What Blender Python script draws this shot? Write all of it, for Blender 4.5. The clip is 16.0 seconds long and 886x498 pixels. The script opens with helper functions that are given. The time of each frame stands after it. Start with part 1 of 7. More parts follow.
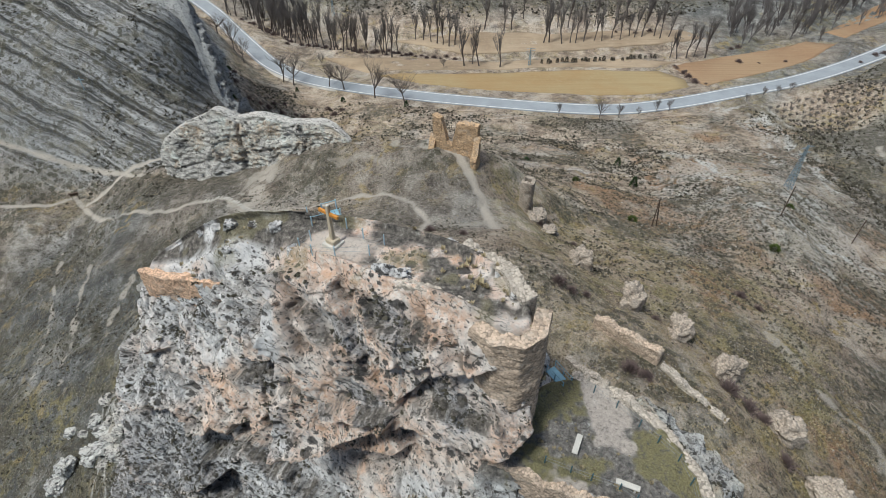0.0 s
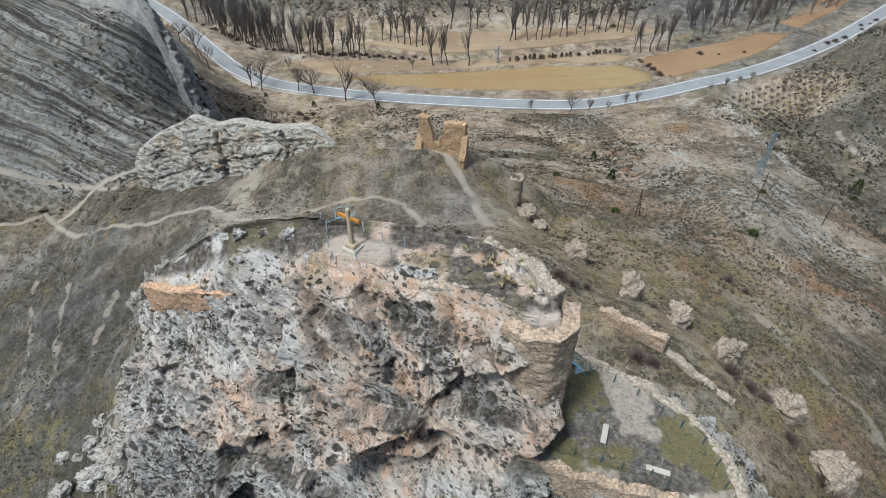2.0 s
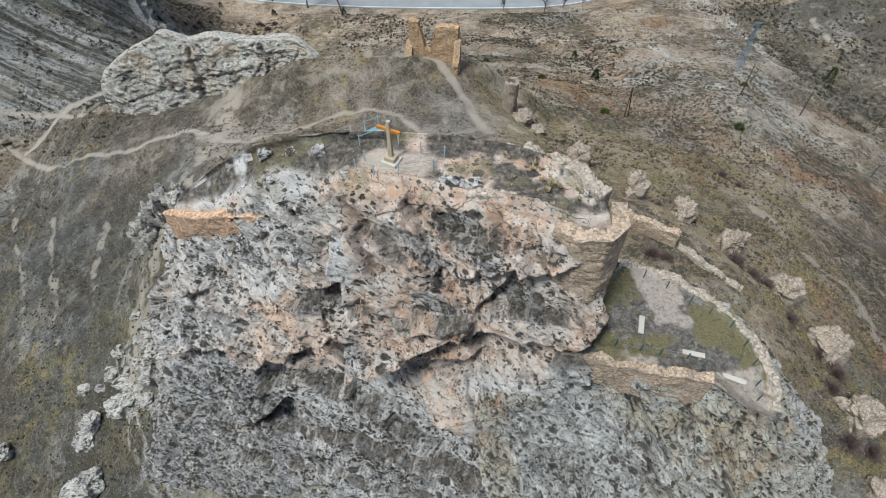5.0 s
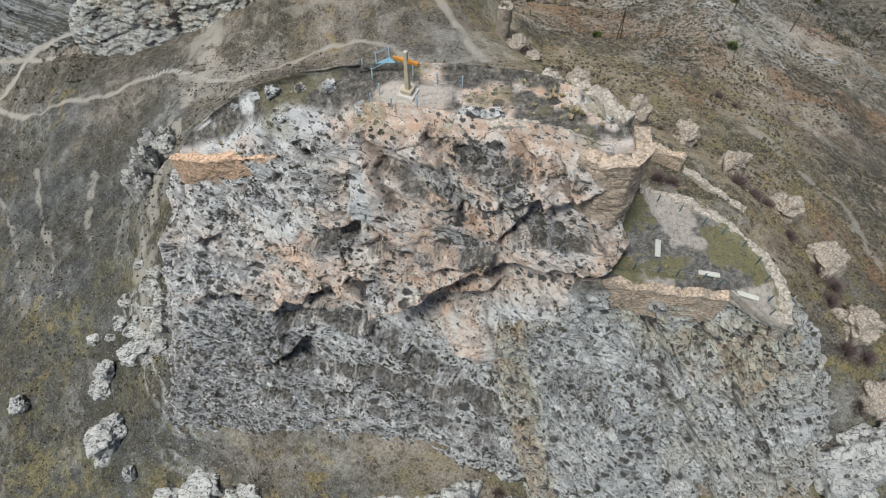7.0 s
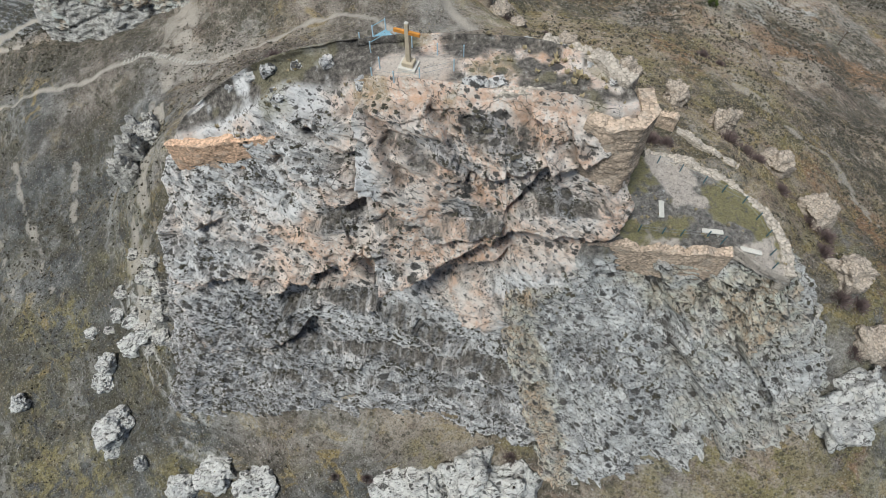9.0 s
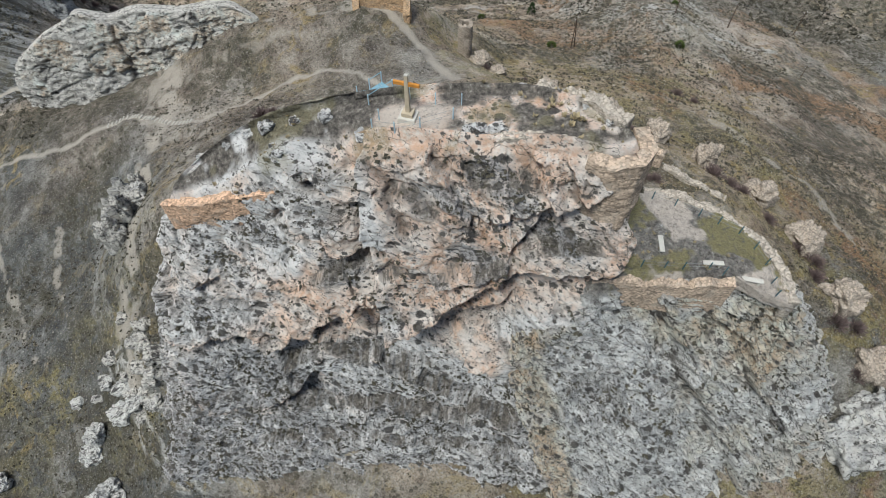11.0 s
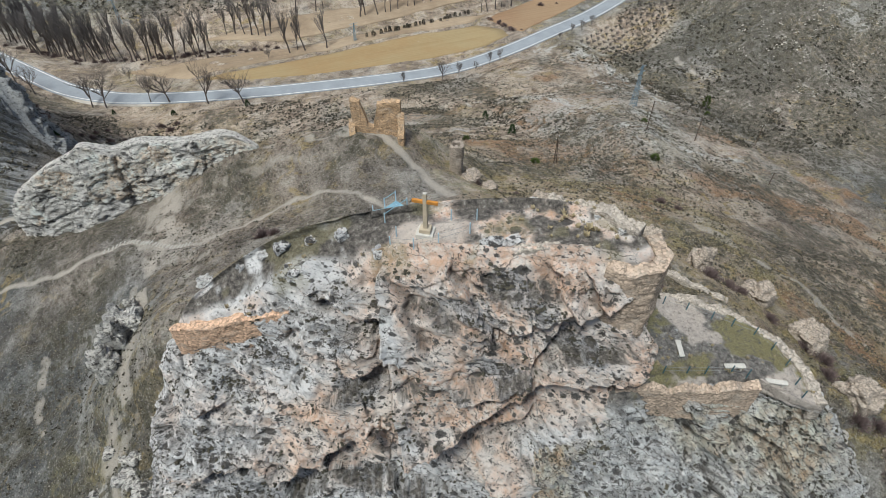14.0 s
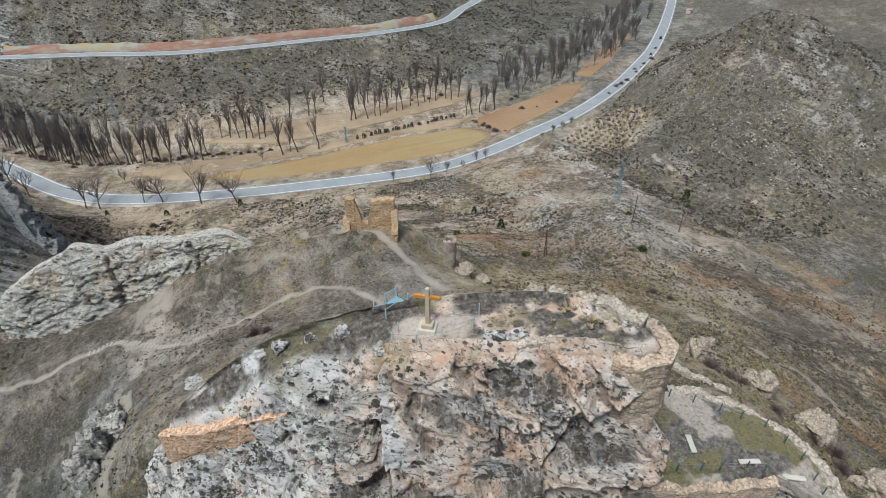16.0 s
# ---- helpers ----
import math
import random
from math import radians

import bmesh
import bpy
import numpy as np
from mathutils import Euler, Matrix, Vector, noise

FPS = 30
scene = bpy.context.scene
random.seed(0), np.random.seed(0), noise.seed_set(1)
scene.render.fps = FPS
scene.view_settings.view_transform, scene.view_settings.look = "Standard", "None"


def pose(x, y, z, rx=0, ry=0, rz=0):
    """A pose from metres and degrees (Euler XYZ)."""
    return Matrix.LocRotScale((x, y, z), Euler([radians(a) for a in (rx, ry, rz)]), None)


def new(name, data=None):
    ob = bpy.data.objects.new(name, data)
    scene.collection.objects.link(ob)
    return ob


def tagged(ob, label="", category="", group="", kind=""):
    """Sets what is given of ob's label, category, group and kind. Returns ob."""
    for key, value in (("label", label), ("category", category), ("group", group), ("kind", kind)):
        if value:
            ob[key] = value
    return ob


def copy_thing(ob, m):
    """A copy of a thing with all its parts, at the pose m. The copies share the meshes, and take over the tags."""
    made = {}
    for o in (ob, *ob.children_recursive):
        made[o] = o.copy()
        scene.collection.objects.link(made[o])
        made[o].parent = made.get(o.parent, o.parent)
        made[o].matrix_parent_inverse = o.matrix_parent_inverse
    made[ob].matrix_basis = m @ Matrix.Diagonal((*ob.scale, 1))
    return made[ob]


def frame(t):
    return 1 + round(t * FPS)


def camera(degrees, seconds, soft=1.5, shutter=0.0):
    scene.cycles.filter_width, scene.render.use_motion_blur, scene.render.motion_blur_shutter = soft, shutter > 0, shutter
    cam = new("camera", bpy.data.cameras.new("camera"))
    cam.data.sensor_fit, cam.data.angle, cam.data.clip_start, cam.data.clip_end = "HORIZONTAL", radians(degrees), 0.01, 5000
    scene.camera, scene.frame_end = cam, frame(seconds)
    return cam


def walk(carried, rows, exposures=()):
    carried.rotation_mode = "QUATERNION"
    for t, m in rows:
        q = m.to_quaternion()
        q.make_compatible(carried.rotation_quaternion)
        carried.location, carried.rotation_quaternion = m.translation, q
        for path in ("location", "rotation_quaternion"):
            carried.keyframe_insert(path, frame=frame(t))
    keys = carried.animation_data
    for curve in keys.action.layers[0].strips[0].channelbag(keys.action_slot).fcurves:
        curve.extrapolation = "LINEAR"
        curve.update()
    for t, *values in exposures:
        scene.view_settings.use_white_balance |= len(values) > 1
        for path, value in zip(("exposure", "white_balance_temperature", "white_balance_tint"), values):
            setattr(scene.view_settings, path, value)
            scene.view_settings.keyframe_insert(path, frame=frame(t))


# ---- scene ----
cam = camera(75.4, 16.0, soft=0.4)
METRES, EYE, TILT, LEAN, TURN = 22.0, 60.0, -42.4, 0.0, 0.0
ROWS = [
    (0.0, 0.0, 0.0, 0.0, 0.0, 0.0, -0.0),
    (0.5, -0.0465, -0.0003, -0.0004, -0.83, -0.01, 0.74),
    (1.0, -0.0936, 0.0004, 0.0, -1.63, -0.02, 1.45),
    (1.5, -0.1409, 0.0012, 0.0011, -2.36, -0.04, 2.09),
    (2.0, -0.1881, 0.0027, 0.0024, -3.09, -0.06, 2.74),
    (2.5, -0.2357, 0.0045, 0.0035, -3.81, -0.14, 3.38),
    (3.0, -0.2832, 0.0042, 0.0042, -4.41, -1.74, 3.91),
    (3.5, -0.3296, 0.0065, 0.0071, -4.99, -3.62, 4.42),
    (4.0, -0.375, 0.0089, 0.0089, -5.56, -5.48, 4.95),
    (6.5, -0.5833, 0.0294, 0.021, -8.55, -14.16, 7.56),
    (7.0, -0.6141, 0.0309, 0.0262, -9.16, -15.81, 8.12),
    (7.5, -0.6406, 0.0319, 0.0321, -9.78, -17.44, 8.68),
    (8.0, -0.6654, 0.0331, 0.0357, -10.43, -19.1, 9.26),
    (10.5, -0.7784, 0.0684, 0.0537, -14.1, -16.43, 12.55),
    (11.0, -0.7998, 0.076, 0.0596, -14.66, -14.94, 13.05),
    (11.5, -0.8216, 0.0836, 0.0643, -15.15, -13.43, 13.44),
    (12.0, -0.8443, 0.0916, 0.0694, -15.61, -11.96, 13.84),
    (12.5, -0.8681, 0.0995, 0.076, -15.99, -10.46, 14.17),
    (13.0, -0.8895, 0.108, 0.0837, -16.32, -8.85, 14.45),
    (13.5, -0.9081, 0.1165, 0.0911, -16.6, -6.69, 14.72),
    (14.0, -0.9227, 0.1222, 0.0967, -16.91, -4.33, 14.98),
    (14.5, -0.9356, 0.1269, 0.1009, -17.22, -2.01, 15.22),
    (15.0, -0.947, 0.1301, 0.1063, -17.53, 0.29, 15.46),
    (15.5, -0.9576, 0.1336, 0.1106, -17.84, 2.56, 15.71),
    (16.0, -0.9675, 0.1388, 0.1137, -18.17, 4.68, 15.97),
]
walk(cam, [(t, pose(0, 0, EYE, TILT, LEAN, TURN) @ pose(METRES * x, METRES * y, METRES * z, 90 + pitch, roll, yaw)) for t, x, y, z, yaw, pitch, roll in ROWS],
     [(0.0, -0.25, 6300, 4.0), (16.0, -0.25, 6300, 4.0)])

# ---- light: a bright, thinly overcast winter day ----
world = bpy.data.worlds.new("sky")
scene.world = world
world.use_nodes = True
wn = world.node_tree
sky = wn.nodes.new("ShaderNodeTexSky")
sky.sky_type, sky.sun_disc = "NISHITA", False
sky.sun_elevation, sky.sun_rotation = radians(61), radians(-52)
sky.dust_density, sky.ozone_density = 4.0, 1.0
wn.nodes["Background"].inputs["Strength"].default_value = 0.11
wn.links.new(sky.outputs[0], wn.nodes["Background"].inputs["Color"])
sun = new("sun", bpy.data.lights.new("sun", "SUN"))
sun.data.energy, sun.data.angle, sun.data.color = 3.6, radians(12), (1.0, 0.97, 0.93)
sun.matrix_world = pose(0, 0, 200, 29, 0, -52)

# ---- materials ----
def material(name):
    m = bpy.data.materials.new(name)
    m.use_nodes = True
    return m, m.node_tree.nodes, m.node_tree.links, m.node_tree.nodes["Principled BSDF"]


def node(nodes, kind, **values):
    n = nodes.new("ShaderNode" + kind)
    for key, value in values.items():
        setattr(n, key, value)
    return n


def coords(nodes, links, scale=(1, 1, 1), turn=(0, 0, 0)):
    tc, mp = nodes.new("ShaderNodeTexCoord"), nodes.new("ShaderNodeMapping")
    mp.inputs["Scale"].default_value, mp.inputs["Rotation"].default_value = scale, [radians(a) for a in turn]
    links.new(tc.outputs["Object"], mp.inputs["Vector"])
    return mp.outputs["Vector"]


def noise_tex(nodes, links, vec, scale, detail=6, rough=0.6, distortion=0.0):
    n = nodes.new("ShaderNodeTexNoise")
    n.inputs["Scale"].default_value, n.inputs["Detail"].default_value = scale, detail
    n.inputs["Roughness"].default_value, n.inputs["Distortion"].default_value = rough, distortion
    links.new(vec, n.inputs["Vector"])
    return n.outputs["Fac"]


def ramp(nodes, links, fac, *stops):
    r = nodes.new("ShaderNodeValToRGB")
    while len(r.color_ramp.elements) < len(stops):
        r.color_ramp.elements.new(0.5)
    for e, (at, c) in zip(r.color_ramp.elements, stops):
        e.position, e.color = at, (*c, 1) if len(c) == 3 else c
    links.new(fac, r.inputs["Fac"])
    return r.outputs["Color"]


def step(nodes, links, fac, a, b):
    m = nodes.new("ShaderNodeMapRange")
    m.interpolation_type = "SMOOTHSTEP"
    m.inputs["From Min"].default_value, m.inputs["From Max"].default_value = a, b
    links.new(fac, m.inputs["Value"])
    return m.outputs["Result"]


def mix(nodes, links, fac, a, b, blend="MIX"):
    m = nodes.new("ShaderNodeMix")
    m.data_type, m.blend_type = "RGBA", blend
    for value, socket in ((fac, m.inputs["Factor"]), (a, m.inputs[6]), (b, m.inputs[7])):
        if isinstance(value, (int, float)):
            socket.default_value = value
        elif isinstance(value, tuple):
            socket.default_value = (*value, 1)
        else:
            links.new(value, socket)
    return m.outputs[2]


def mul(nodes, links, a, b, op="MULTIPLY"):
    m = nodes.new("ShaderNodeMath")
    m.operation, m.use_clamp = op, False
    for value, socket in ((a, m.inputs[0]), (b, m.inputs[1])):
        if isinstance(value, (int, float)):
            socket.default_value = value
        else:
            links.new(value, socket)
    return m.outputs[0]


def attr(nodes, name):
    a = nodes.new("ShaderNodeAttribute")
    a.attribute_name = name
    return a.outputs["Fac"]


def bump(nodes, links, shader, height, distance, strength=1.0, under=None):
    b = nodes.new("ShaderNodeBump")
    b.inputs["Strength"].default_value, b.inputs["Distance"].default_value = strength, distance
    links.new(height, b.inputs["Height"])
    if under:
        links.new(under, b.inputs["Normal"])
    links.new(b.outputs["Normal"], shader.inputs["Normal"])
    return b.outputs["Normal"]


def plain(name, colour, rough=0.8, metal=0.0, vary=0.25, scale=3.0, grain=0.01):
    """A simple weathered surface: one colour with stains and grain."""
    m, n, l, s = material(name)
    v = coords(n, l)
    big, fine = noise_tex(n, l, v, scale * 0.3, 4), noise_tex(n, l, v, scale * 6, 5, 0.7)
    dark, light = tuple(c * (1 - vary) for c in colour), tuple(min(1, c * (1 + vary)) for c in colour)
    c = ramp(n, l, big, (0.3, dark), (0.7, light))
    c = mix(n, l, mul(n, l, step(n, l, fine, 0.45, 0.7), 0.45), c, tuple(x * 0.6 for x in colour))
    l.new(c, s.inputs["Base Color"])
    s.inputs["Roughness"].default_value, s.inputs["Metallic"].default_value = rough, metal
    if grain:
        bump(n, l, s, fine, grain)
    return m


def spots(nodes, links, vec, scale, size, share, wobble):
    """Separate round patches: one in some of the cells of a random lattice."""
    f1, col = nodes_voronoi(nodes, links, vec, scale)
    rnd = node(nodes, "SeparateColor")
    links.new(col, rnd.inputs[0])
    chosen = step(nodes, links, mul(nodes, links, rnd.outputs[0], share, "SUBTRACT"), 0.0, -0.02)
    near = mul(nodes, links, f1, mul(nodes, links, wobble, 0.5), "ADD")
    width = mul(nodes, links, mul(nodes, links, rnd.outputs[1], size), size * 0.6 + 0.25, "ADD")
    return mul(nodes, links, chosen, step(nodes, links, mul(nodes, links, near, width, "SUBTRACT"), 0.06, -0.06))


def layers(nodes, links, across, step_size, along=0.03, detail=5):
    """Noise in long bands that follow tilted beds: across is the beds' normal."""
    tc = nodes.new("ShaderNodeTexCoord")
    d = node(nodes, "VectorMath", operation="DOT_PRODUCT")
    d.inputs[1].default_value = across
    links.new(tc.outputs["Object"], d.inputs[0])
    warp = noise_tex(nodes, links, tc.outputs["Object"], 0.06, 4, 0.6)
    u = mul(nodes, links, mul(nodes, links, d.outputs["Value"], 1.0 / step_size), mul(nodes, links, warp, 3.0), "ADD")
    sep, com = node(nodes, "SeparateXYZ"), node(nodes, "CombineXYZ")
    links.new(tc.outputs["Object"], sep.inputs[0])
    links.new(u, com.inputs[0])
    links.new(mul(nodes, links, sep.outputs[0], along), com.inputs[1])
    links.new(mul(nodes, links, sep.outputs[1], along), com.inputs[2])
    return noise_tex(nodes, links, com.outputs[0], 1.0, detail, 0.65)


def ground_material():
    m, n, l, s = material("scrub_ground")
    v = coords(n, l)
    mid = noise_tex(n, l, v, 0.22, 7, 0.7)
    fine, tiny = noise_tex(n, l, v, 1.6, 7, 0.75), noise_tex(n, l, v, 6.0, 5, 0.75)
    streak_r = layers(n, l, (0.22, -0.1, 1.0), 1.7)
    streak_l = layers(n, l, (0.49, 0.63, 0.60), 1.5, 0.02, 6)
    earth = ramp(n, l, mid, (0.34, (0.22, 0.16, 0.12)), (0.5, (0.5, 0.395, 0.3)), (0.66, (0.74, 0.615, 0.475)))
    earth = mix(n, l, mul(n, l, step(n, l, streak_r, 0.5, 0.58), 0.65), earth, (0.72, 0.62, 0.5))
    earth = mix(n, l, mul(n, l, step(n, l, streak_r, 0.46, 0.36), 0.55), earth, (0.17, 0.135, 0.1))
    grey = ramp(n, l, mid, (0.35, (0.075, 0.078, 0.077)), (0.5, (0.155, 0.16, 0.155)), (0.66, (0.33, 0.335, 0.32)))
    c = mix(n, l, attr(n, "grey"), earth, grey)
    rust = mul(n, l, step(n, l, mul(n, l, attr(n, "rust"), mul(n, l, noise_tex(n, l, v, 0.13, 7, 0.7), 0.9), "ADD"), 0.78, 1.0), 0.75)
    c = mix(n, l, rust, c, ramp(n, l, fine, (0.3, (0.3, 0.16, 0.08)), (0.7, (0.55, 0.33, 0.17))))
    straw = step(n, l, noise_tex(n, l, v, 0.2, 6, 0.7, 0.8), 0.52, 0.6)
    c = mix(n, l, mul(n, l, mul(n, l, straw, attr(n, "straw")), 0.85), c, ramp(n, l, fine, (0.3, (0.25, 0.18, 0.06)), (0.7, (0.62, 0.48, 0.22))))
    meadow = step(n, l, noise_tex(n, l, v, 0.4, 7, 0.72, 0.4), 0.42, 0.56)
    c = mix(n, l, mul(n, l, mul(n, l, meadow, attr(n, "green")), 0.9), c, ramp(n, l, fine, (0.3, (0.19, 0.17, 0.07)), (0.7, (0.46, 0.4, 0.2))))
    scrub = step(n, l, mul(n, l, noise_tex(n, l, v, 0.5, 9, 0.82), mul(n, l, attr(n, "scrub"), 0.17), "ADD"), 0.61, 0.67)
    c = mix(n, l, mul(n, l, scrub, 0.72), c, ramp(n, l, tiny, (0.3, (0.07, 0.065, 0.05)), (0.7, (0.2, 0.18, 0.135))))
    bare = mul(n, l, attr(n, "rock"), step(n, l, streak_r, 0.38, 0.52))
    c = mix(n, l, mul(n, l, bare, step(n, l, fine, 0.3, 0.42)), c, ramp(n, l, fine, (0.35, (0.36, 0.355, 0.33)), (0.62, (0.82, 0.81, 0.77))))
    beds = ramp(n, l, streak_l, (0.38, (0.075, 0.076, 0.074)), (0.45, (0.17, 0.173, 0.17)), (0.51, (0.4, 0.405, 0.4)), (0.62, (0.6, 0.61, 0.61)))
    beds = mix(n, l, mul(n, l, step(n, l, mid, 0.52, 0.6), 0.6), beds, ramp(n, l, fine, (0.3, (0.16, 0.15, 0.11)), (0.7, (0.4, 0.37, 0.28))))
    c = mix(n, l, attr(n, "beds"), c, beds)
    c = mix(n, l, mul(n, l, spots(n, l, v, 3.6, 0.12, 0.09, mul(n, l, tiny, 0.5, "SUBTRACT")), mul(n, l, step(n, l, mid, 0.45, 0.6), 0.7)), c, (0.62, 0.61, 0.58))
    dots = spots(n, l, v, 0.85, 0.3, 0.42, mul(n, l, tiny, 0.5, "SUBTRACT"))
    c = mix(n, l, mul(n, l, mul(n, l, dots, attr(n, "scrub")), 0.8), c, ramp(n, l, tiny, (0.35, (0.05, 0.05, 0.035)), (0.65, (0.16, 0.15, 0.1))))
    twigs = spots(n, l, v, 1.9, 0.26, 0.34, mul(n, l, tiny, 0.5, "SUBTRACT"))
    c = mix(n, l, mul(n, l, mul(n, l, twigs, step(n, l, mid, 0.62, 0.42)), 0.75), c, ramp(n, l, tiny, (0.35, (0.05, 0.047, 0.036)), (0.65, (0.17, 0.15, 0.11))))
    edge = mul(n, l, mul(n, l, attr(n, "path"), 0.7), mul(n, l, fine, 0.6), "ADD")
    gravel = mul(n, l, attr(n, "path"), step(n, l, edge, 0.42, 0.6))
    grit = noise_tex(n, l, v, 4.0, 6, 0.85)
    c = mix(n, l, mul(n, l, 1.0, mul(n, l, bare, 0.6), "SUBTRACT"), c, ramp(n, l, grit, (0.38, (0.15, 0.145, 0.14)), (0.47, (0.74, 0.735, 0.73)), (0.55, (1, 1, 1))), "MULTIPLY")
    gravelly = spots(n, l, v, 5.2, 0.2, 0.22, mul(n, l, tiny, 0.5, "SUBTRACT"))
    c = mix(n, l, mul(n, l, gravelly, 0.28), c, ramp(n, l, fine, (0.35, (0.5, 0.48, 0.44)), (0.65, (0.8, 0.78, 0.74))))
    c = mix(n, l, gravel, c, ramp(n, l, tiny, (0.3, (0.42, 0.38, 0.325)), (0.7, (0.68, 0.63, 0.555))))
    l.new(c, s.inputs["Base Color"])
    s.inputs["Roughness"].default_value = 0.95
    h = mul(n, l, mul(n, l, mid, 1.5), mul(n, l, fine, 0.7), "ADD")
    first = bump(n, l, s, h, 0.8, 0.9)
    bump(n, l, s, tiny, 0.2, 1.0, first)
    return m


def grain_coords(nodes, links, scale, tilt):
    """Coordinates drawn out along beds that dip by tilt degrees to the east."""
    tc, mp = nodes.new("ShaderNodeTexCoord"), nodes.new("ShaderNodeMapping")
    mp.vector_type = "TEXTURE"
    mp.inputs["Scale"].default_value, mp.inputs["Rotation"].default_value = scale, (0, radians(tilt), 0)
    links.new(tc.outputs["Object"], mp.inputs["Vector"])
    return mp.outputs["Vector"]


def tufts(nodes, links, vec, scale, share, size, wobble):
    """Ragged separate patches in a share of the cells of a random lattice; share may be a socket."""
    f1, col = nodes_voronoi(nodes, links, vec, scale)
    rnd = node(nodes, "SeparateColor")
    links.new(col, rnd.inputs[0])
    chosen = step(nodes, links, mul(nodes, links, share, rnd.outputs[0], "SUBTRACT"), 0.0, 0.04)
    width = mul(nodes, links, mul(nodes, links, rnd.outputs[1], size * 0.7), size * 0.45, "ADD")
    near = mul(nodes, links, f1, mul(nodes, links, wobble, 0.9), "ADD")
    return mul(nodes, links, chosen, step(nodes, links, mul(nodes, links, width, near, "SUBTRACT"), -0.02, 0.1))


def noise_colour(nodes, links, vec, scale):
    t = nodes.new("ShaderNodeTexNoise")
    t.inputs["Scale"].default_value, t.inputs["Detail"].default_value = scale, 3
    links.new(vec, t.inputs["Vector"])
    return t.outputs["Color"]


def rock_material(name, pale=(0.62, 0.58, 0.53), warm=(0.62, 0.36, 0.2), lichen=0.6, spotted=1.0, tilt=30, jointed=1.0):
    """Limestone: pale, flecked with dark lichen and cushion plants (attribute 'dark'), peach to orange where it is fresh (attribute 'fresh')."""
    m, n, l, s = material(name)
    v = coords(n, l)
    st = grain_coords(n, l, (2.6, 1.2, 0.8), tilt)
    mid, fine = noise_tex(n, l, v, 0.45, 7, 0.65, 0.3), noise_tex(n, l, v, 2.2, 7, 0.72)
    tiny = noise_tex(n, l, v, 8.0, 5, 0.7)
    wobble = mul(n, l, tiny, 0.5, "SUBTRACT")
    band = noise_tex(n, l, st, 0.8, 8, 0.7, 0.5)
    cold = ramp(n, l, band, (0.33, tuple(c * 0.45 for c in pale)), (0.41, tuple(c * 0.82 for c in pale)), (0.48, pale), (0.7, tuple(min(0.92, c * 1.12) for c in pale)))
    pink = ramp(n, l, mid, (0.3, warm), (0.44, (warm[0] * 1.12, warm[1] * 1.4, warm[2] * 1.75)), (0.58, (warm[0] * 1.18, warm[1] * 1.66, warm[2] * 2.25)))
    fresh = step(n, l, mul(n, l, attr(n, "fresh"), mul(n, l, mul(n, l, band, 0.9), -0.45, "ADD"), "ADD"), 0.12, 0.75)
    c = mix(n, l, fresh, cold, pink)
    rusty = mul(n, l, step(n, l, attr(n, "fresh"), 0.75, 1.0), step(n, l, fine, 0.42, 0.6))
    c = mix(n, l, mul(n, l, rusty, 0.6), c, (warm[0] * 0.95, warm[1] * 0.88, warm[2] * 0.8))
    blotch = noise_tex(n, l, st, 0.9, 9, 0.76, 0.2)
    zone = mul(n, l, mul(n, l, attr(n, "dark"), 0.2), 0.6, "SUBTRACT")
    grey = step(n, l, mul(n, l, blotch, zone, "ADD"), 0.0, 0.09)
    c = mix(n, l, mul(n, l, grey, lichen), c, ramp(n, l, mul(n, l, mul(n, l, fine, tiny, "ADD"), 0.5), (0.36, (0.07, 0.07, 0.075)), (0.48, (0.27, 0.275, 0.29)), (0.6, (0.58, 0.585, 0.6))))
    dots = grain_coords(n, l, (1.7, 1.0, 0.85), tilt)
    clump = mul(n, l, mul(n, l, noise_tex(n, l, v, 0.33, 4, 0.6), 0.42, "SUBTRACT"), 1.1 * spotted)
    dense = mul(n, l, mul(n, l, attr(n, "dark"), 0.5 * spotted), clump, "ADD")
    blacks = ramp(n, l, tiny, (0.35, (0.035, 0.034, 0.034)), (0.65, (0.13, 0.125, 0.12)))
    for scale, size, more, strong in ((1.0, 0.46, 0.05 * spotted, 0.95), (2.1, 0.46, 0.14 * spotted, 0.93), (4.6, 0.42, 0.15 * spotted, 0.85)):
        c = mix(n, l, mul(n, l, tufts(n, l, dots, scale, mul(n, l, dense, more, "ADD"), size, wobble), strong), c, blacks)
    joints = 0.0
    for scale, wide in ((0.5, 0.022), (1.5, 0.035)):
        t = node(n, "TexVoronoi", feature="DISTANCE_TO_EDGE")
        t.inputs["Scale"].default_value = scale
        bent = node(n, "VectorMath", operation="ADD")
        l.new(st, bent.inputs[0])
        l.new(noise_colour(n, l, v, 0.9), bent.inputs[1])
        l.new(bent.outputs["Vector"], t.inputs["Vector"])
        line = mul(n, l, step(n, l, t.outputs["Distance"], wide, wide * 0.25), step(n, l, noise_tex(n, l, v, scale * 0.8, 4), 0.5 - 0.06 * jointed, 0.6 - 0.06 * jointed))
        joints = mul(n, l, line, joints, "MAXIMUM")
    c = mix(n, l, mul(n, l, joints, 0.8), c, (0.07, 0.06, 0.052))
    # Near-black over cracks, pits and the cut-back side of slab edges.
    c = mix(n, l, mul(n, l, attr(n, "crack_pit"), 0.9), c, (0.05, 0.042, 0.036))
    c = mix(n, l, mul(n, l, attr(n, "soil"), step(n, l, mid, 0.24, 0.38)), c, ramp(n, l, fine, (0.36, (0.05, 0.046, 0.042)), (0.5, (0.15, 0.135, 0.12)), (0.6, (0.26, 0.24, 0.21)), (0.68, (0.5, 0.48, 0.45))))
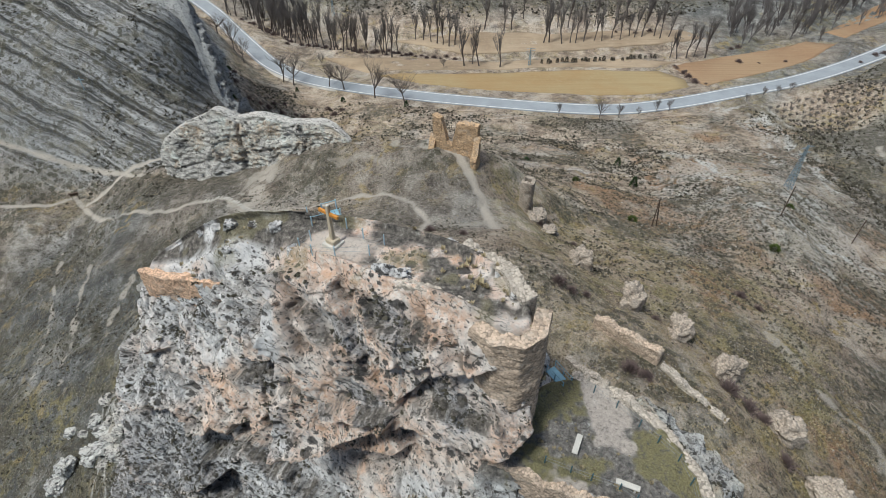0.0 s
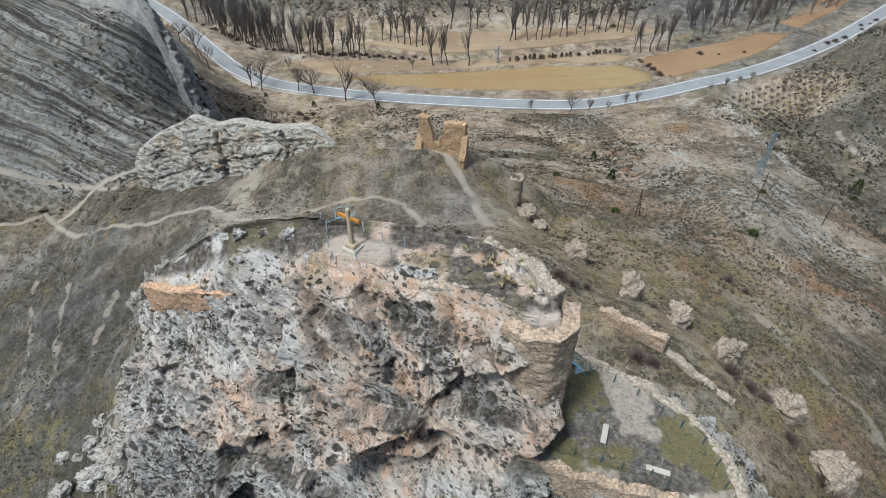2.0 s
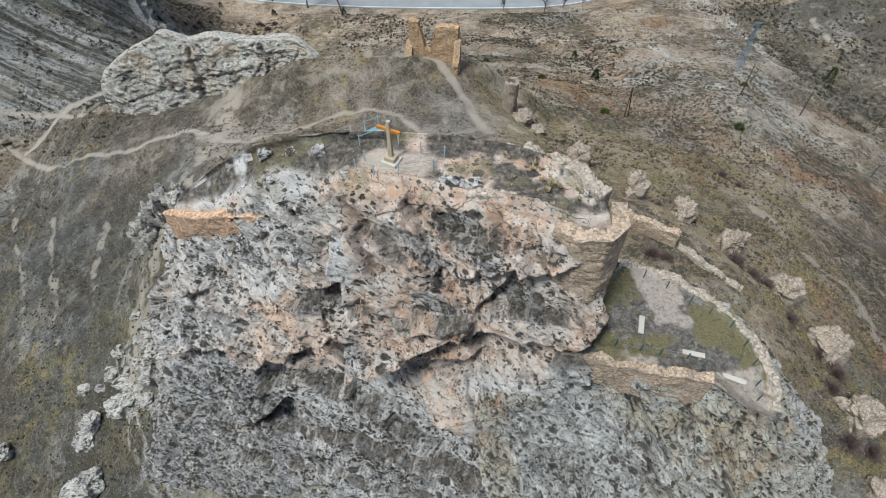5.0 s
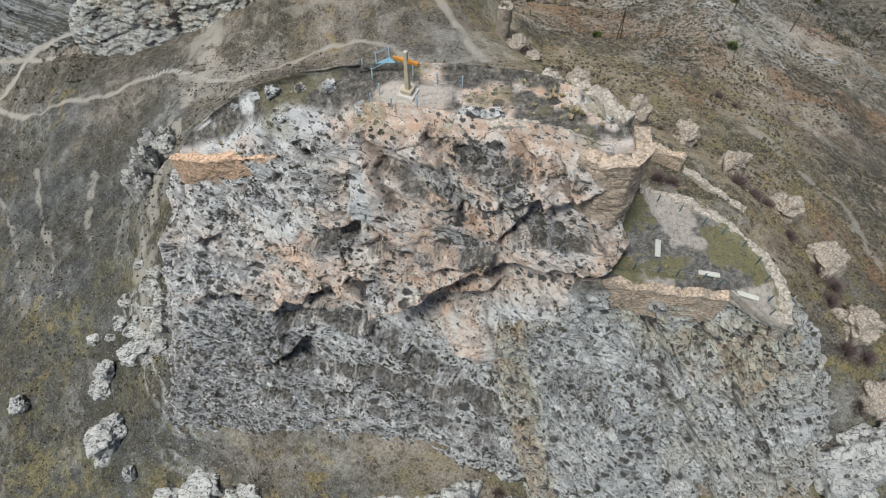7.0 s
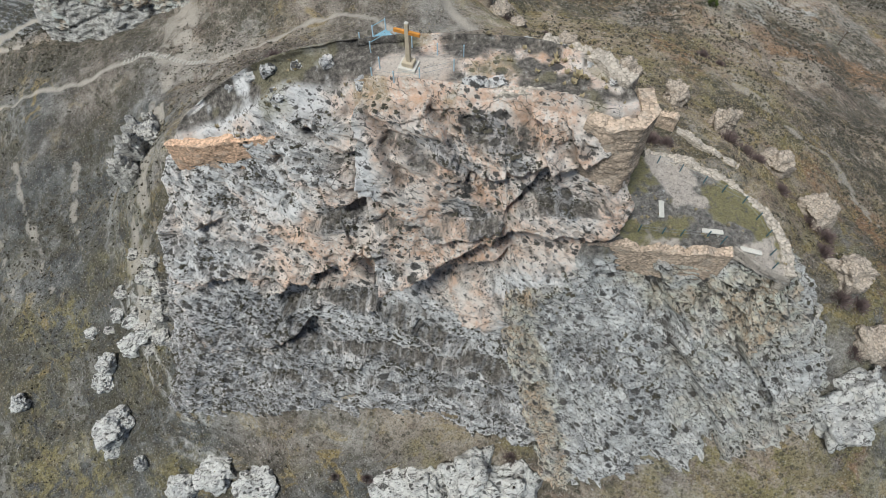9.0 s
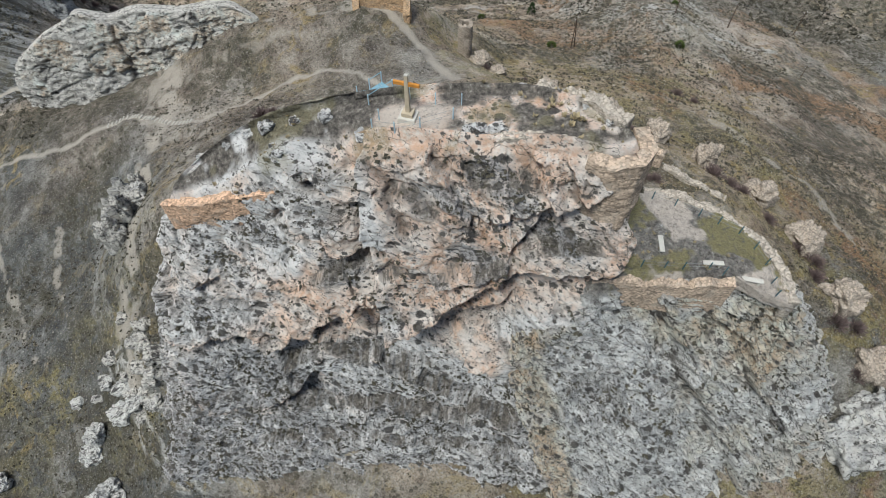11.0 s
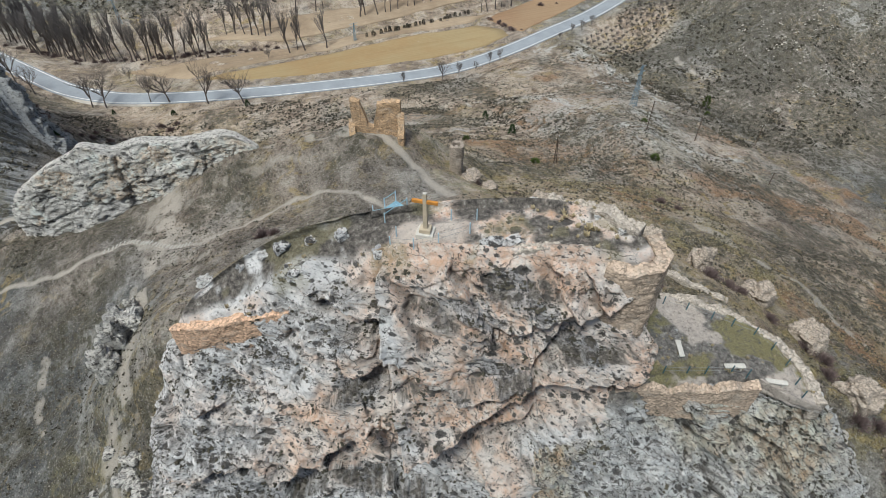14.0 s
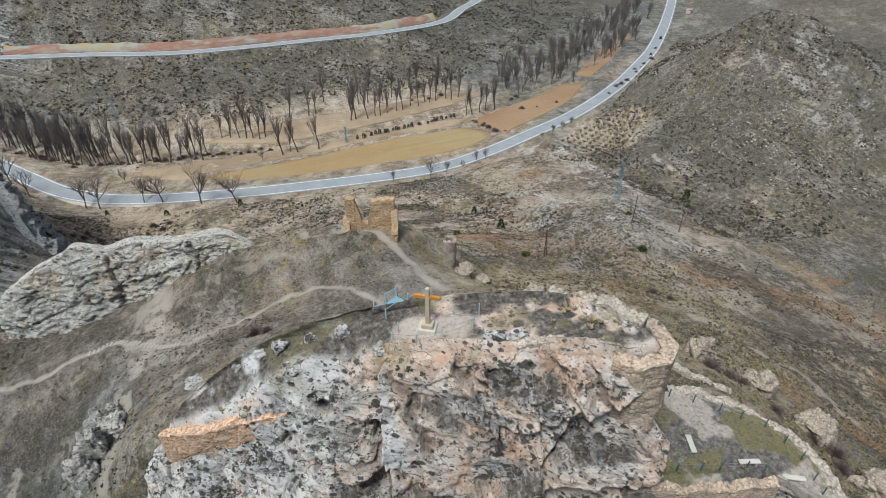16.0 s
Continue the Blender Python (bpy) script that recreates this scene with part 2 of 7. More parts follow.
    c = mix(n, l, mul(n, l, attr(n, "path"), step(n, l, fine, 0.2, 0.5)), c, ramp(n, l, fine, (0.3, (0.55, 0.48, 0.42)), (0.7, (0.74, 0.67, 0.6))))
    c = mix(n, l, mul(n, l, attr(n, "green"), step(n, l, fine, 0.3, 0.5)), c, ramp(n, l, tiny, (0.3, (0.13, 0.12, 0.055)), (0.7, (0.36, 0.325, 0.175))))
    grit = noise_tex(n, l, st, 4.5, 6, 0.85)
    c = mix(n, l, 1.0, c, ramp(n, l, grit, (0.33, (0.25, 0.245, 0.24)), (0.41, (0.85, 0.85, 0.85)), (0.47, (1, 1, 1))), "MULTIPLY")
    l.new(c, s.inputs["Base Color"])
    s.inputs["Roughness"].default_value = 0.9
    h = mul(n, l, mul(n, l, fine, 1.0), mul(n, l, band, 1.2), "ADD")
    first = bump(n, l, s, h, 0.4, 0.9)
    bump(n, l, s, tiny, 0.08, 0.9, first)
    return m


def masonry_material(name, colour):
    m, n, l, s = material(name)
    v = coords(n, l, (1, 1, 1.5))
    vor = nodes_voronoi(n, l, v, 4.6)
    f1, col = vor
    tone = node(n, "SeparateColor")
    l.new(col, tone.inputs[0])
    mid = noise_tex(n, l, v, 0.8, 5)
    c = ramp(n, l, tone.outputs[0], (0.1, tuple(x * 0.75 for x in colour)), (0.5, colour), (0.9, tuple(min(1, x * 1.25) for x in colour)))
    c = mix(n, l, step(n, l, f1, 0.55, 0.8), c, tuple(x * 0.5 for x in colour))
    c = mix(n, l, mul(n, l, step(n, l, mid, 0.5, 0.7), 0.5), c, (0.4, 0.36, 0.31))
    l.new(c, s.inputs["Base Color"])
    s.inputs["Roughness"].default_value = 0.95
    b = node(n, "Bump", invert=True)
    b.inputs["Distance"].default_value, b.inputs["Strength"].default_value = 0.035, 0.7
    l.new(f1, b.inputs["Height"])
    l.new(b.outputs["Normal"], s.inputs["Normal"])
    return m


def nodes_voronoi(n, l, vec, scale):
    t = node(n, "TexVoronoi")
    t.inputs["Scale"].default_value = scale
    l.new(vec, t.inputs["Vector"])
    return t.outputs["Distance"], t.outputs["Color"]


MAT_GROUND = ground_material()
MAT_ROCK = rock_material("crag_limestone", (0.77, 0.765, 0.76), (0.74, 0.48, 0.325), 0.75, 1.0, 30, 0.4)
MAT_GREYROCK = rock_material("grey_limestone", (0.75, 0.755, 0.745), (0.6, 0.43, 0.28), 0.6, 0.9, 48, 1.8)
# Darker limestone for the fin: its shade is put into the base colour.
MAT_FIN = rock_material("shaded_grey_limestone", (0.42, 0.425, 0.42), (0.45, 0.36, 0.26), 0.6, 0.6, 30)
MAT_OUTCROP = rock_material("outcrop_limestone", (0.7, 0.695, 0.67), (0.5, 0.38, 0.25), 0.55, 0.6, 0)
MAT_RIDGE = rock_material("ridge_limestone", (0.64, 0.62, 0.58), (0.58, 0.43, 0.3), 0.6, 0.6, 8, 1.8)
MAT_RUBBLE = masonry_material("rubble_masonry", (0.5, 0.395, 0.305))
MAT_REDRUBBLE = masonry_material("reddish_rubble_masonry", (0.62, 0.42, 0.29))
MAT_PALERUBBLE = masonry_material("pale_rubble_stone", (0.46, 0.41, 0.35))
MAT_STUMP = masonry_material("weathered_rubble_core", (0.38, 0.325, 0.27))
MAT_TAPIAL = masonry_material("ochre_rammed_earth", (0.52, 0.36, 0.22))
MAT_ASPHALT = plain("asphalt", (0.3, 0.33, 0.36), 0.85, 0, 0.12, 0.6, 0.01)
MAT_LINE = plain("road_paint", (0.8, 0.8, 0.78), 0.7, 0, 0.1, 1.0, 0)
MAT_CONCRETE = plain("concrete", (0.6, 0.58, 0.53), 0.85, 0, 0.12, 3.0, 0.005)
MAT_STONE = plain("cut_stone", (0.55, 0.47, 0.35), 0.85, 0, 0.15, 3.0, 0.01)
MAT_ORANGE = plain("orange_weathered_wood", (0.62, 0.27, 0.05), 0.7, 0, 0.3, 4.0, 0.01)
MAT_BLUE = plain("pale_blue_painted_steel", (0.28, 0.5, 0.62), 0.5, 0.2, 0.15, 5.0, 0)
MAT_POSTBLUE = plain("faded_blue_steel_post", (0.5, 0.66, 0.75), 0.5, 0.2, 0.15, 5.0, 0)
MAT_DARKSTEEL = plain("dark_teal_steel", (0.06, 0.14, 0.17), 0.6, 0.2, 0.2, 5.0, 0)
MAT_WIRE = plain("steel_cable", (0.3, 0.32, 0.33), 0.5, 0.8, 0.1, 5.0, 0)
MAT_POLE = plain("tarred_wood_pole", (0.1, 0.07, 0.05), 0.85, 0, 0.3, 3.0, 0.01)
MAT_PYLON = plain("galvanised_lattice", (0.3, 0.42, 0.5), 0.5, 0.6, 0.15, 2.0, 0)
MAT_BARK = plain("grey_brown_bark", (0.24, 0.215, 0.195), 0.95, 0, 0.3, 2.0, 0.02)
MAT_TWIG = plain("bare_twigs", (0.17, 0.155, 0.15), 0.95, 0, 0.3, 1.0, 0)
MAT_DARKTWIG = plain("dark_bare_twigs", (0.13, 0.11, 0.1), 0.95, 0, 0.3, 1.0, 0)
MAT_JUNIPER = plain("juniper_needles", (0.035, 0.07, 0.02), 0.9, 0, 0.45, 1.5, 0)
MAT_PINE = plain("pine_needles", (0.07, 0.1, 0.02), 0.9, 0, 0.4, 1.5, 0)
MAT_SCRUB = plain("dark_thyme_scrub", (0.075, 0.068, 0.05), 0.95, 0, 0.5, 0.25, 0)
MAT_TUFT = plain("dry_straw_grass", (0.37, 0.31, 0.195), 0.95, 0, 0.35, 0.5, 0)
MAT_PURPLE = plain("bare_purple_brown_brush", (0.17, 0.125, 0.12), 0.95, 0, 0.35, 1.5, 0)
MAT_SCREE = plain("loose_limestone", (0.45, 0.42, 0.37), 0.95, 0, 0.3, 0.6, 0)

# ---- numpy noise ----
def _hash(ix, iy, iz, seed):
    h = (ix.astype(np.int64) * 374761393 + iy.astype(np.int64) * 668265263 + iz.astype(np.int64) * 2147483647 + seed * 974634777) & 0xFFFFFFFF
    h = ((h ^ (h >> 13)) * 1274126177) & 0xFFFFFFFF
    h = ((h ^ (h >> 16)) * 2246822519) & 0xFFFFFFFF
    return ((h ^ (h >> 15)) & 0xFFFFFF) / float(0x1000000)


def vnoise(x, y, z=0.0, seed=0):
    """Smooth value noise, -1 to 1."""
    x, y, z = np.broadcast_arrays(np.asarray(x, float), np.asarray(y, float), np.asarray(z, float))
    ix, iy, iz = np.floor(x), np.floor(y), np.floor(z)
    fx, fy, fz = x - ix, y - iy, z - iz
    fx, fy, fz = (f * f * f * (f * (f * 6 - 15) + 10) for f in (fx, fy, fz))
    out = 0.0
    for dx in (0, 1):
        for dy in (0, 1):
            for dz in (0, 1):
                w = (fx if dx else 1 - fx) * (fy if dy else 1 - fy) * (fz if dz else 1 - fz)
                out = out + w * _hash(ix + dx, iy + dy, iz + dz, seed)
    return out * 2 - 1


def fbm(x, y, z=0.0, octaves=4, seed=0, gain=0.5):
    total, amp = 0.0, 1.0
    for k in range(octaves):
        total = total + amp * vnoise(np.asarray(x) * 2 ** k + 17.3 * k, np.asarray(y) * 2 ** k - 9.1 * k, np.asarray(z) * 2 ** k + 3.7 * k, seed + k)
        amp *= gain
    return total


def worley(x, y, z, seed=0):
    """Distances to the nearest and second nearest cell seed, and a number for the nearest cell."""
    x, y, z = np.broadcast_arrays(np.asarray(x, float), np.asarray(y, float), np.asarray(z, float))
    ix, iy, iz = np.floor(x), np.floor(y), np.floor(z)
    f1, f2, cell = np.full(x.shape, 9.0), np.full(x.shape, 9.0), np.zeros(x.shape)
    for dx in (-1, 0, 1):
        for dy in (-1, 0, 1):
            for dz in (-1, 0, 1):
                cx, cy, cz = ix + dx, iy + dy, iz + dz
                px, py, pz = cx + _hash(cx, cy, cz, seed), cy + _hash(cx, cy, cz, seed + 1), cz + _hash(cx, cy, cz, seed + 2)
                d = np.sqrt((px - x) ** 2 + (py - y) ** 2 + (pz - z) ** 2)
                near = d < f1
                f2 = np.where(near, f1, np.minimum(f2, d))
                cell = np.where(near, _hash(cx, cy, cz, seed + 3), cell)
                f1 = np.where(near, d, f1)
    return f1, f2, cell


def smooth(a, b, v):
    t = np.clip((v - a) / (b - a), 0, 1)
    return t * t * (3 - 2 * t)


def line_near(x, y, line):
    """The distance in plan from points to a polyline, and the line's height there if it has one."""
    best, high = np.full(np.shape(x), 1e9), np.zeros(np.shape(x))
    for a, b in zip(line[:-1], line[1:]):
        ax, ay, bx, by = a[0], a[1], b[0], b[1]
        t = np.clip(((x - ax) * (bx - ax) + (y - ay) * (by - ay)) / ((bx - ax) ** 2 + (by - ay) ** 2 + 1e-9), 0, 1)
        d = np.hypot(x - ax - t * (bx - ax), y - ay - t * (by - ay))
        near = d < best
        best = np.where(near, d, best)
        if len(a) > 2:
            high = np.where(near, a[2] + t * (b[2] - a[2]), high)
    return best, high


# ---- the lie of the land: slopes, saddles and floors, from which the ground is spun ----
FOOT_OF_CRAG = [(-62, 8, -31), (-47, 27, -20), (-39, 24, -20.5), (-30, 17, -20), (-17, 13, -18.5), (-8, 10, -17.5), (8, 0, -17.5), (28, 0, -9), (-25, -25, -32), (30, -30, -24), (60, -20, -22)]
LEFT_SLOPE = [(-42, 36, -13), (-49, 36, -18), (-55, 41, -21), (-61, 36, -25), (-69, 50, -25), (-59, 68, -20), (-49, 51, -14), (-69, 62, -23), (-80, 84, -26.5), (-66, 83, -17.5), (-93, 106, -28), (-71, 110, -20), (-90, 116, -26.5), (-51, 99, -11.5), (-46, 73, -11), (-47, 58, -9), (-41, 60, -2), (-38, 50, -4), (-110, 60, -42)]
SADDLE = [(-33, 68, -1), (-25, 72.7, 0.8), (5, 68.5, 2.5), (-5, 76, -0.2), (15, 61, 3), (-18, 58, 4), (0, 54, 6), (14, 44, 7), (24, 32, 6), (-30, 56, 3)]
KNOLL = [(-12.3, 86, -2.2), (-18, 86, -4.2), (-10, 89.8, 0.3), (-9, 92.5, 1.9), (-14, 94, 1.5), (2.3, 83, 1.2), (2, 87.3, 3.3), (-1, 92, 3.0), (8, 89, 1.6), (-19, 96.5, 0), (-30, 92, -6), (-40, 88, -8.5), (15, 83, -6), (-30, 99.5, -4.5), (-22, 97.5, -1), (-38, 103, -8.5), (-47, 107, -13.5)]
BEHIND_KNOLL = [(0, 112, -14), (0, 140, -31), (5, 180, -48), (-45, 135, -33), (-55, 175, -50), (25, 200, -53), (-30, 205, -54)]
RIGHT_SLOPE = [(20, 62.5, -0.3), (31, 49, 0.5), (39, 35, -0.3), (42.5, 28, -1.1), (40, 16, -1), (42, 55, -3.4), (49, 47, -5), (49.5, 62.5, -9), (50.5, 83.5, -17), (45, 74, -11.4), (35, 85, -14), (82, 78, -24.5), (75, 99, -21), (99, 100, -34), (78, 124, -29.5), (94, 127, -32), (54, 121, -31), (39, 136, -32), (53, 146, -38.8), (106, 70, -34), (75, 40, -18), (80, 5, -22), (75, 175, -48), (112, 180, -50)]
VALLEY_FLOOR = [(-140, 335, -58), (-113, 303, -57.5), (-81, 258, -57.5), (-30, 231, -57.5), (7, 223, -57.5), (72, 214, -57.5), (129, 229, -57.5), (184, 254, -57.5), (250, 297, -57.5), (350, 383, -57.5), (405, 436, -57.5), (-20, 262, -58.5), (60, 255, -58.5), (150, 272, -58.5), (160, 205, -56), (60, 290, -60), (-40, 290, -60), (230, 340, -60), (-80, 320, -60)]
FAR_SLOPE = [(-119, 412, -40), (-30, 381, -40), (56, 374, -40), (145, 382, -40), (200, 434, -40), (-60, 330, -55), (40, 315, -57), (150, 325, -57), (-100, 560, 20), (120, 560, 20), (300, 600, -20), (-300, 600, 30)]
RIGHT_HILL = [(222, 197, -5), (231, 166, -25), (190, 175, -34), (200, 225, -40), (270, 250, -38), (250, 190, -8), (290, 170, -30), (140, 168, -51), (145, 132, -50), (175, 105, -50), (230, 100, -52), (320, 120, -50), (420, 260, -30), (600, 300, 20), (600, 500, 0), (330, 300, -50)]
LEFT_MOUNTAIN = [(-119, 160, 4), (-97, 172, -1), (-80, 172, -4), (-94, 139, -13), (-108, 124, -17.5), (-72, 168, -26), (-66, 190, -48), (-70, 135, -19), (-150, 220, 18), (-110, 215, 0), (-95, 225, -40), (-180, 170, 30), (-150, 120, -12), (-350, 250, 90), (-350, -50, -10)]
CORNERS = [(-450, -250, -40), (700, -250, -40), (700, 900, 60), (-450, 900, 120), (200, -200, -40)]
_spots = np.array(FOOT_OF_CRAG + LEFT_SLOPE + SADDLE + KNOLL + BEHIND_KNOLL + RIGHT_SLOPE + VALLEY_FLOOR + FAR_SLOPE + RIGHT_HILL + LEFT_MOUNTAIN + CORNERS, float)


def _kernel(x, y):
    return np.sqrt((x[..., None] - _spots[:, 0]) ** 2 + (y[..., None] - _spots[:, 1]) ** 2 + 36.0)


_n = len(_spots)
_a = np.block([[_kernel(_spots[:, 0], _spots[:, 1]) - 0.6 * np.eye(_n), np.ones((_n, 1))], [np.ones((1, _n)), np.zeros((1, 1))]])
_w = np.linalg.solve(_a, np.r_[_spots[:, 2], 0])


def lie(x, y):
    """The smooth height of the ground."""
    x, y = np.asarray(x, float), np.asarray(y, float)
    return _kernel(x, y) @ _w[:-1] + _w[-1]


# ---- meshes ----
def mesh_object(name, verts, faces, mat, parent=None, label="", shade=True, attrs=None):
    me = bpy.data.meshes.new(name)
    verts = np.asarray(verts, np.float32)
    me.from_pydata(verts.tolist(), [], faces.tolist() if isinstance(faces, np.ndarray) else faces)
    me.materials.append(mat)
    if shade:
        me.shade_smooth()
    for key, value in (attrs or {}).items():
        a = me.attributes.new(key, "FLOAT", "POINT")
        a.data.foreach_set("value", np.asarray(value, np.float32).ravel())
    ob = new(name, me)
    if parent:
        ob.parent = parent
    if label:
        ob["label"] = label
    return ob


def grid_faces(rows, cols, wrap=False):
    """Quads of a grid of rows by cols points; wrap: the columns close to a ring."""
    i, j = np.meshgrid(np.arange(rows - 1), np.arange(cols if wrap else cols - 1), indexing="ij")
    k = (j + 1) % cols
    return np.stack([i * cols + j, i * cols + k, (i + 1) * cols + k, (i + 1) * cols + j], -1).reshape(-1, 4)


def spaced(low, high, a, b, fine, grow):
    """Coordinates from low to high: even steps between a and b, widening outside."""
    mid = np.arange(a, b + fine / 2, fine)
    out, down = [mid[-1]], [mid[0]]
    while out[-1] < high:
        out.append(out[-1] + fine + grow * (out[-1] - mid[-1]))
    while down[-1] > low:
        down.append(down[-1] - fine - grow * (mid[0] - down[-1]))
    return np.r_[down[:0:-1], mid, out[1:]]


# ---- ways over the ground ----
MAIN_PATH = [(-125, 108), (-107, 109), (-97.3, 110.3), (-91.7, 114), (-87, 109.5), (-82.7, 105.5), (-78, 100.8), (-73.5, 98.8), (-64, 95), (-55.7, 91.8), (-48, 92), (-43.1, 90.7), (-36.5, 84.5), (-31.3, 80.8), (-24.6, 81), (-19, 82), (-14.6, 82.5), (-9.5, 81), (-5.2, 77), (-3, 73), (-2.4, 70.8), (-3.5, 66)]
STEP_RUN = [(-48, 92), (-43.1, 90.7), (-36.5, 84.5), (-33, 82)]
TOWER_PATH = [(8.2, 69), (7.6, 71), (7.2, 75), (6.4, 79.2), (4.4, 84), (2.9, 87.5), (1.5, 89)]
SIDE_PATH = [(-66, 121), (-71, 123), (-77, 119.8), (-80.6, 117), (-84.6, 114.5), (-88, 112)]
SIDE_TRACK = [(-125, 126), (-108, 123.4), (-98, 122.2), (-91, 121.9), (-81.3, 119), (-70, 113)]
# pale scree and gravel: lines down the slopes, with their half width and how much stone lies there
SCREE_RUNS = [
    ([(-85.4, 94.6), (-77.3, 74.8), (-73.8, 64.4), (-71.4, 55.8)], 0.75, 0.7), ([(-71.9, 84.8), (-69.8, 72), (-66.6, 64.5), (-64, 55.8), (-61.6, 50.5)], 0.9, 0.7), ([(-59.5, 77.3), (-60.8, 68.7), (-58.3, 59.8)], 0.75, 0.7),
    ([(-36, 101), (-36, 92.3), (-37.5, 86), (-41, 80), (-42.5, 70), (-43, 60), (-45, 54.5), (-47.5, 48), (-48, 42)], 3.2, 0.85), ([(51, 62), (48, 52), (50, 44.5), (55, 38.5), (55, 32), (55, 26)], 1.5, 0.8),
    ([(-12, 91), (-18, 92), (-24, 93), (-32, 93)], 2.2, 0.4), ([(11, 39), (13.4, 35.7), (12, 30)], 0.9, 0.8), ([(-3, 68), (3, 69), (9, 70)], 2.0, 0.5),
    ([(-17, 96), (-11, 94.5), (-6, 92.5), (-1, 91)], 1.6, 0.65), ([(-36, 101), (-37, 95), (-38.5, 88)], 5.0, 0.75), ([(-42, 72), (-43, 62), (-44, 54), (-46, 46)], 4.5, 0.7), ([(-30, 76), (-32, 72), (-35, 66)], 2.0, 0.6),
    ([(170, 213), (156, 186), (151, 156), (156, 134), (167, 118)], 0.8, 0.8),
]
ROAD = [(-150, 352), (-128, 325), (-113, 303), (-95, 277), (-81, 258), (-65, 244.5), (-49, 237), (-30, 231), (-10, 226), (7, 222.5), (46, 216), (72, 214.5), (99, 220), (129, 230), (155, 239), (184, 253), (216, 272), (250, 296), (279, 318), (315, 350), (350, 383), (403, 436), (450, 490)]
UPPER_ROAD = [(-200, 440), (-119, 412), (-74, 398), (-29, 381), (9, 376), (56, 374), (97, 373), (145, 382), (176, 412), (200, 434), (230, 475)]
RIVER = [(-150, 345), (-114, 326), (-75, 292), (-32, 279), (6, 270), (40, 272), (107, 279), (144, 283), (193, 299), (273, 345), (363, 420)]

# beds of bare pale rock that crop out, with their half width and how bare they are
OUTCROPS = [
    ([(33, 129), (51, 135), (66, 114), (70, 95), (78, 86), (87, 75)], 4, 0.7), ([(56.7, 163.5), (70.6, 160), (80.8, 147.6), (78.7, 126), (75.2, 112), (80.6, 95.4), (106.6, 94.8)], 5, 1.0),
    ([(114.7, 214.3), (129.2, 211), (126, 186), (122, 159), (115, 135.7)], 8, 1.0), ([(115.7, 201.4), (118.5, 183.9), (106.5, 150.2)], 5, 0.9), ([(231, 184.4), (237.7, 171), (237.5, 152.4), (225.5, 131.8)], 3, 0.9), ([(243.9, 182.6), (247.9, 166.7), (246, 147)], 2.5, 0.9), ([(217, 182.4), (220.3, 166), (215.9, 147)], 5, 0.7),
    ([(-118, 124), (-104, 124), (-95, 120)], 6, 0.7), ([(-49, 46), (-47.5, 38), (-45, 30), (-42, 24)], 3.2, 0.9), ([(-98, 104), (-88, 101), (-80, 99)], 4, 0.5),
]


def ground_height(x, y):
    """The ground with its hummocks, terraces and the cuttings of its ways."""
    x, y = np.asarray(x, float), np.asarray(y, float)
    z = lie(x, y)
    valley, _ = line_near(x, y, ROAD)
    calm = smooth(12, 45, valley) * (1 - 0.7 * smooth(-52, -57, z))
    z = z + calm * (1.1 * fbm(x / 14, y / 14, 0, 4, 3) + 0.32 * fbm(x / 2.6, y / 2.6, 0, 3, 9))
    right = smooth(25, 60, x) * smooth(170, 120, y) * (z > -52)
    strata = (z + 0.22 * x - 0.1 * y + 1.2 * fbm(x / 20, y / 20, 0, 3, 21)) / 2.4
    z = z + right * 0.7 * (smooth(0.55, 1, strata % 1.0) - (strata % 1.0))
    left = smooth(-62, -80, x) * smooth(112, 135, y) * smooth(-52, -40, z)
    beds = (0.49 * x + 0.63 * y + 0.6 * z + 1.5 * fbm(x / 30, y / 30, 0, 3, 33)) / 4.0
    z = z + left * 2.2 * np.abs((beds % 1.0) - 0.5) * (1 + 0.7 * vnoise(x / 5, y / 5, 0, 4))
    hill = smooth(120, 150, np.abs(x - 260) * -1 + 250) * smooth(-48, -38, z) * smooth(120, 160, x)
    z = z + hill * (1.6 * np.abs(fbm(x / 9, y / 9, 0, 3, 41)))
    for line, flat, edge in ((ROAD, 6, 16), (UPPER_ROAD, 5, 14)):
        d, _ = line_near(x, y, line)
        level = -57.5 if line is ROAD else -40.0
        z = z + (level - z) * smooth(edge, flat, d)
    d, _ = line_near(x, y, RIVER)
    z = z - 1.4 * smooth(5, 1.5, d)
    for line in (MAIN_PATH, TOWER_PATH, SIDE_PATH, SIDE_TRACK):
        d, _ = line_near(x, y, line)
        z = z - 0.15 * smooth(1.1, 0.4, d)
    return z


gx, gy = spaced(-450, 700, -86, 64, 0.42, 0.022), spaced(-250, 900, 8, 120, 0.42, 0.022)
GX, GY = np.meshgrid(gx, gy)
GZ = ground_height(GX, GY)
path_d = np.minimum.reduce([line_near(GX, GY, p)[0] - w + 0.25 * vnoise(GX / 1.5, GY / 1.5) for p, w in ((MAIN_PATH, 0.15), (TOWER_PATH, 0.6), (SIDE_PATH, 0.35), (SIDE_TRACK, 0.3))])
a_path = smooth(0.7, -0.15, path_d)
broken = smooth(-0.6, 0.25, fbm(GX / 1.8, GY / 1.8, 0, 3, 18))
frayed = 0.6 * fbm(GX / 3, GY / 3, 0, 3, 19)
for line, wide, much in SCREE_RUNS:
    a_path = np.maximum(a_path, much * broken * smooth(wide, wide * 0.25, line_near(GX, GY, line)[0] + frayed))
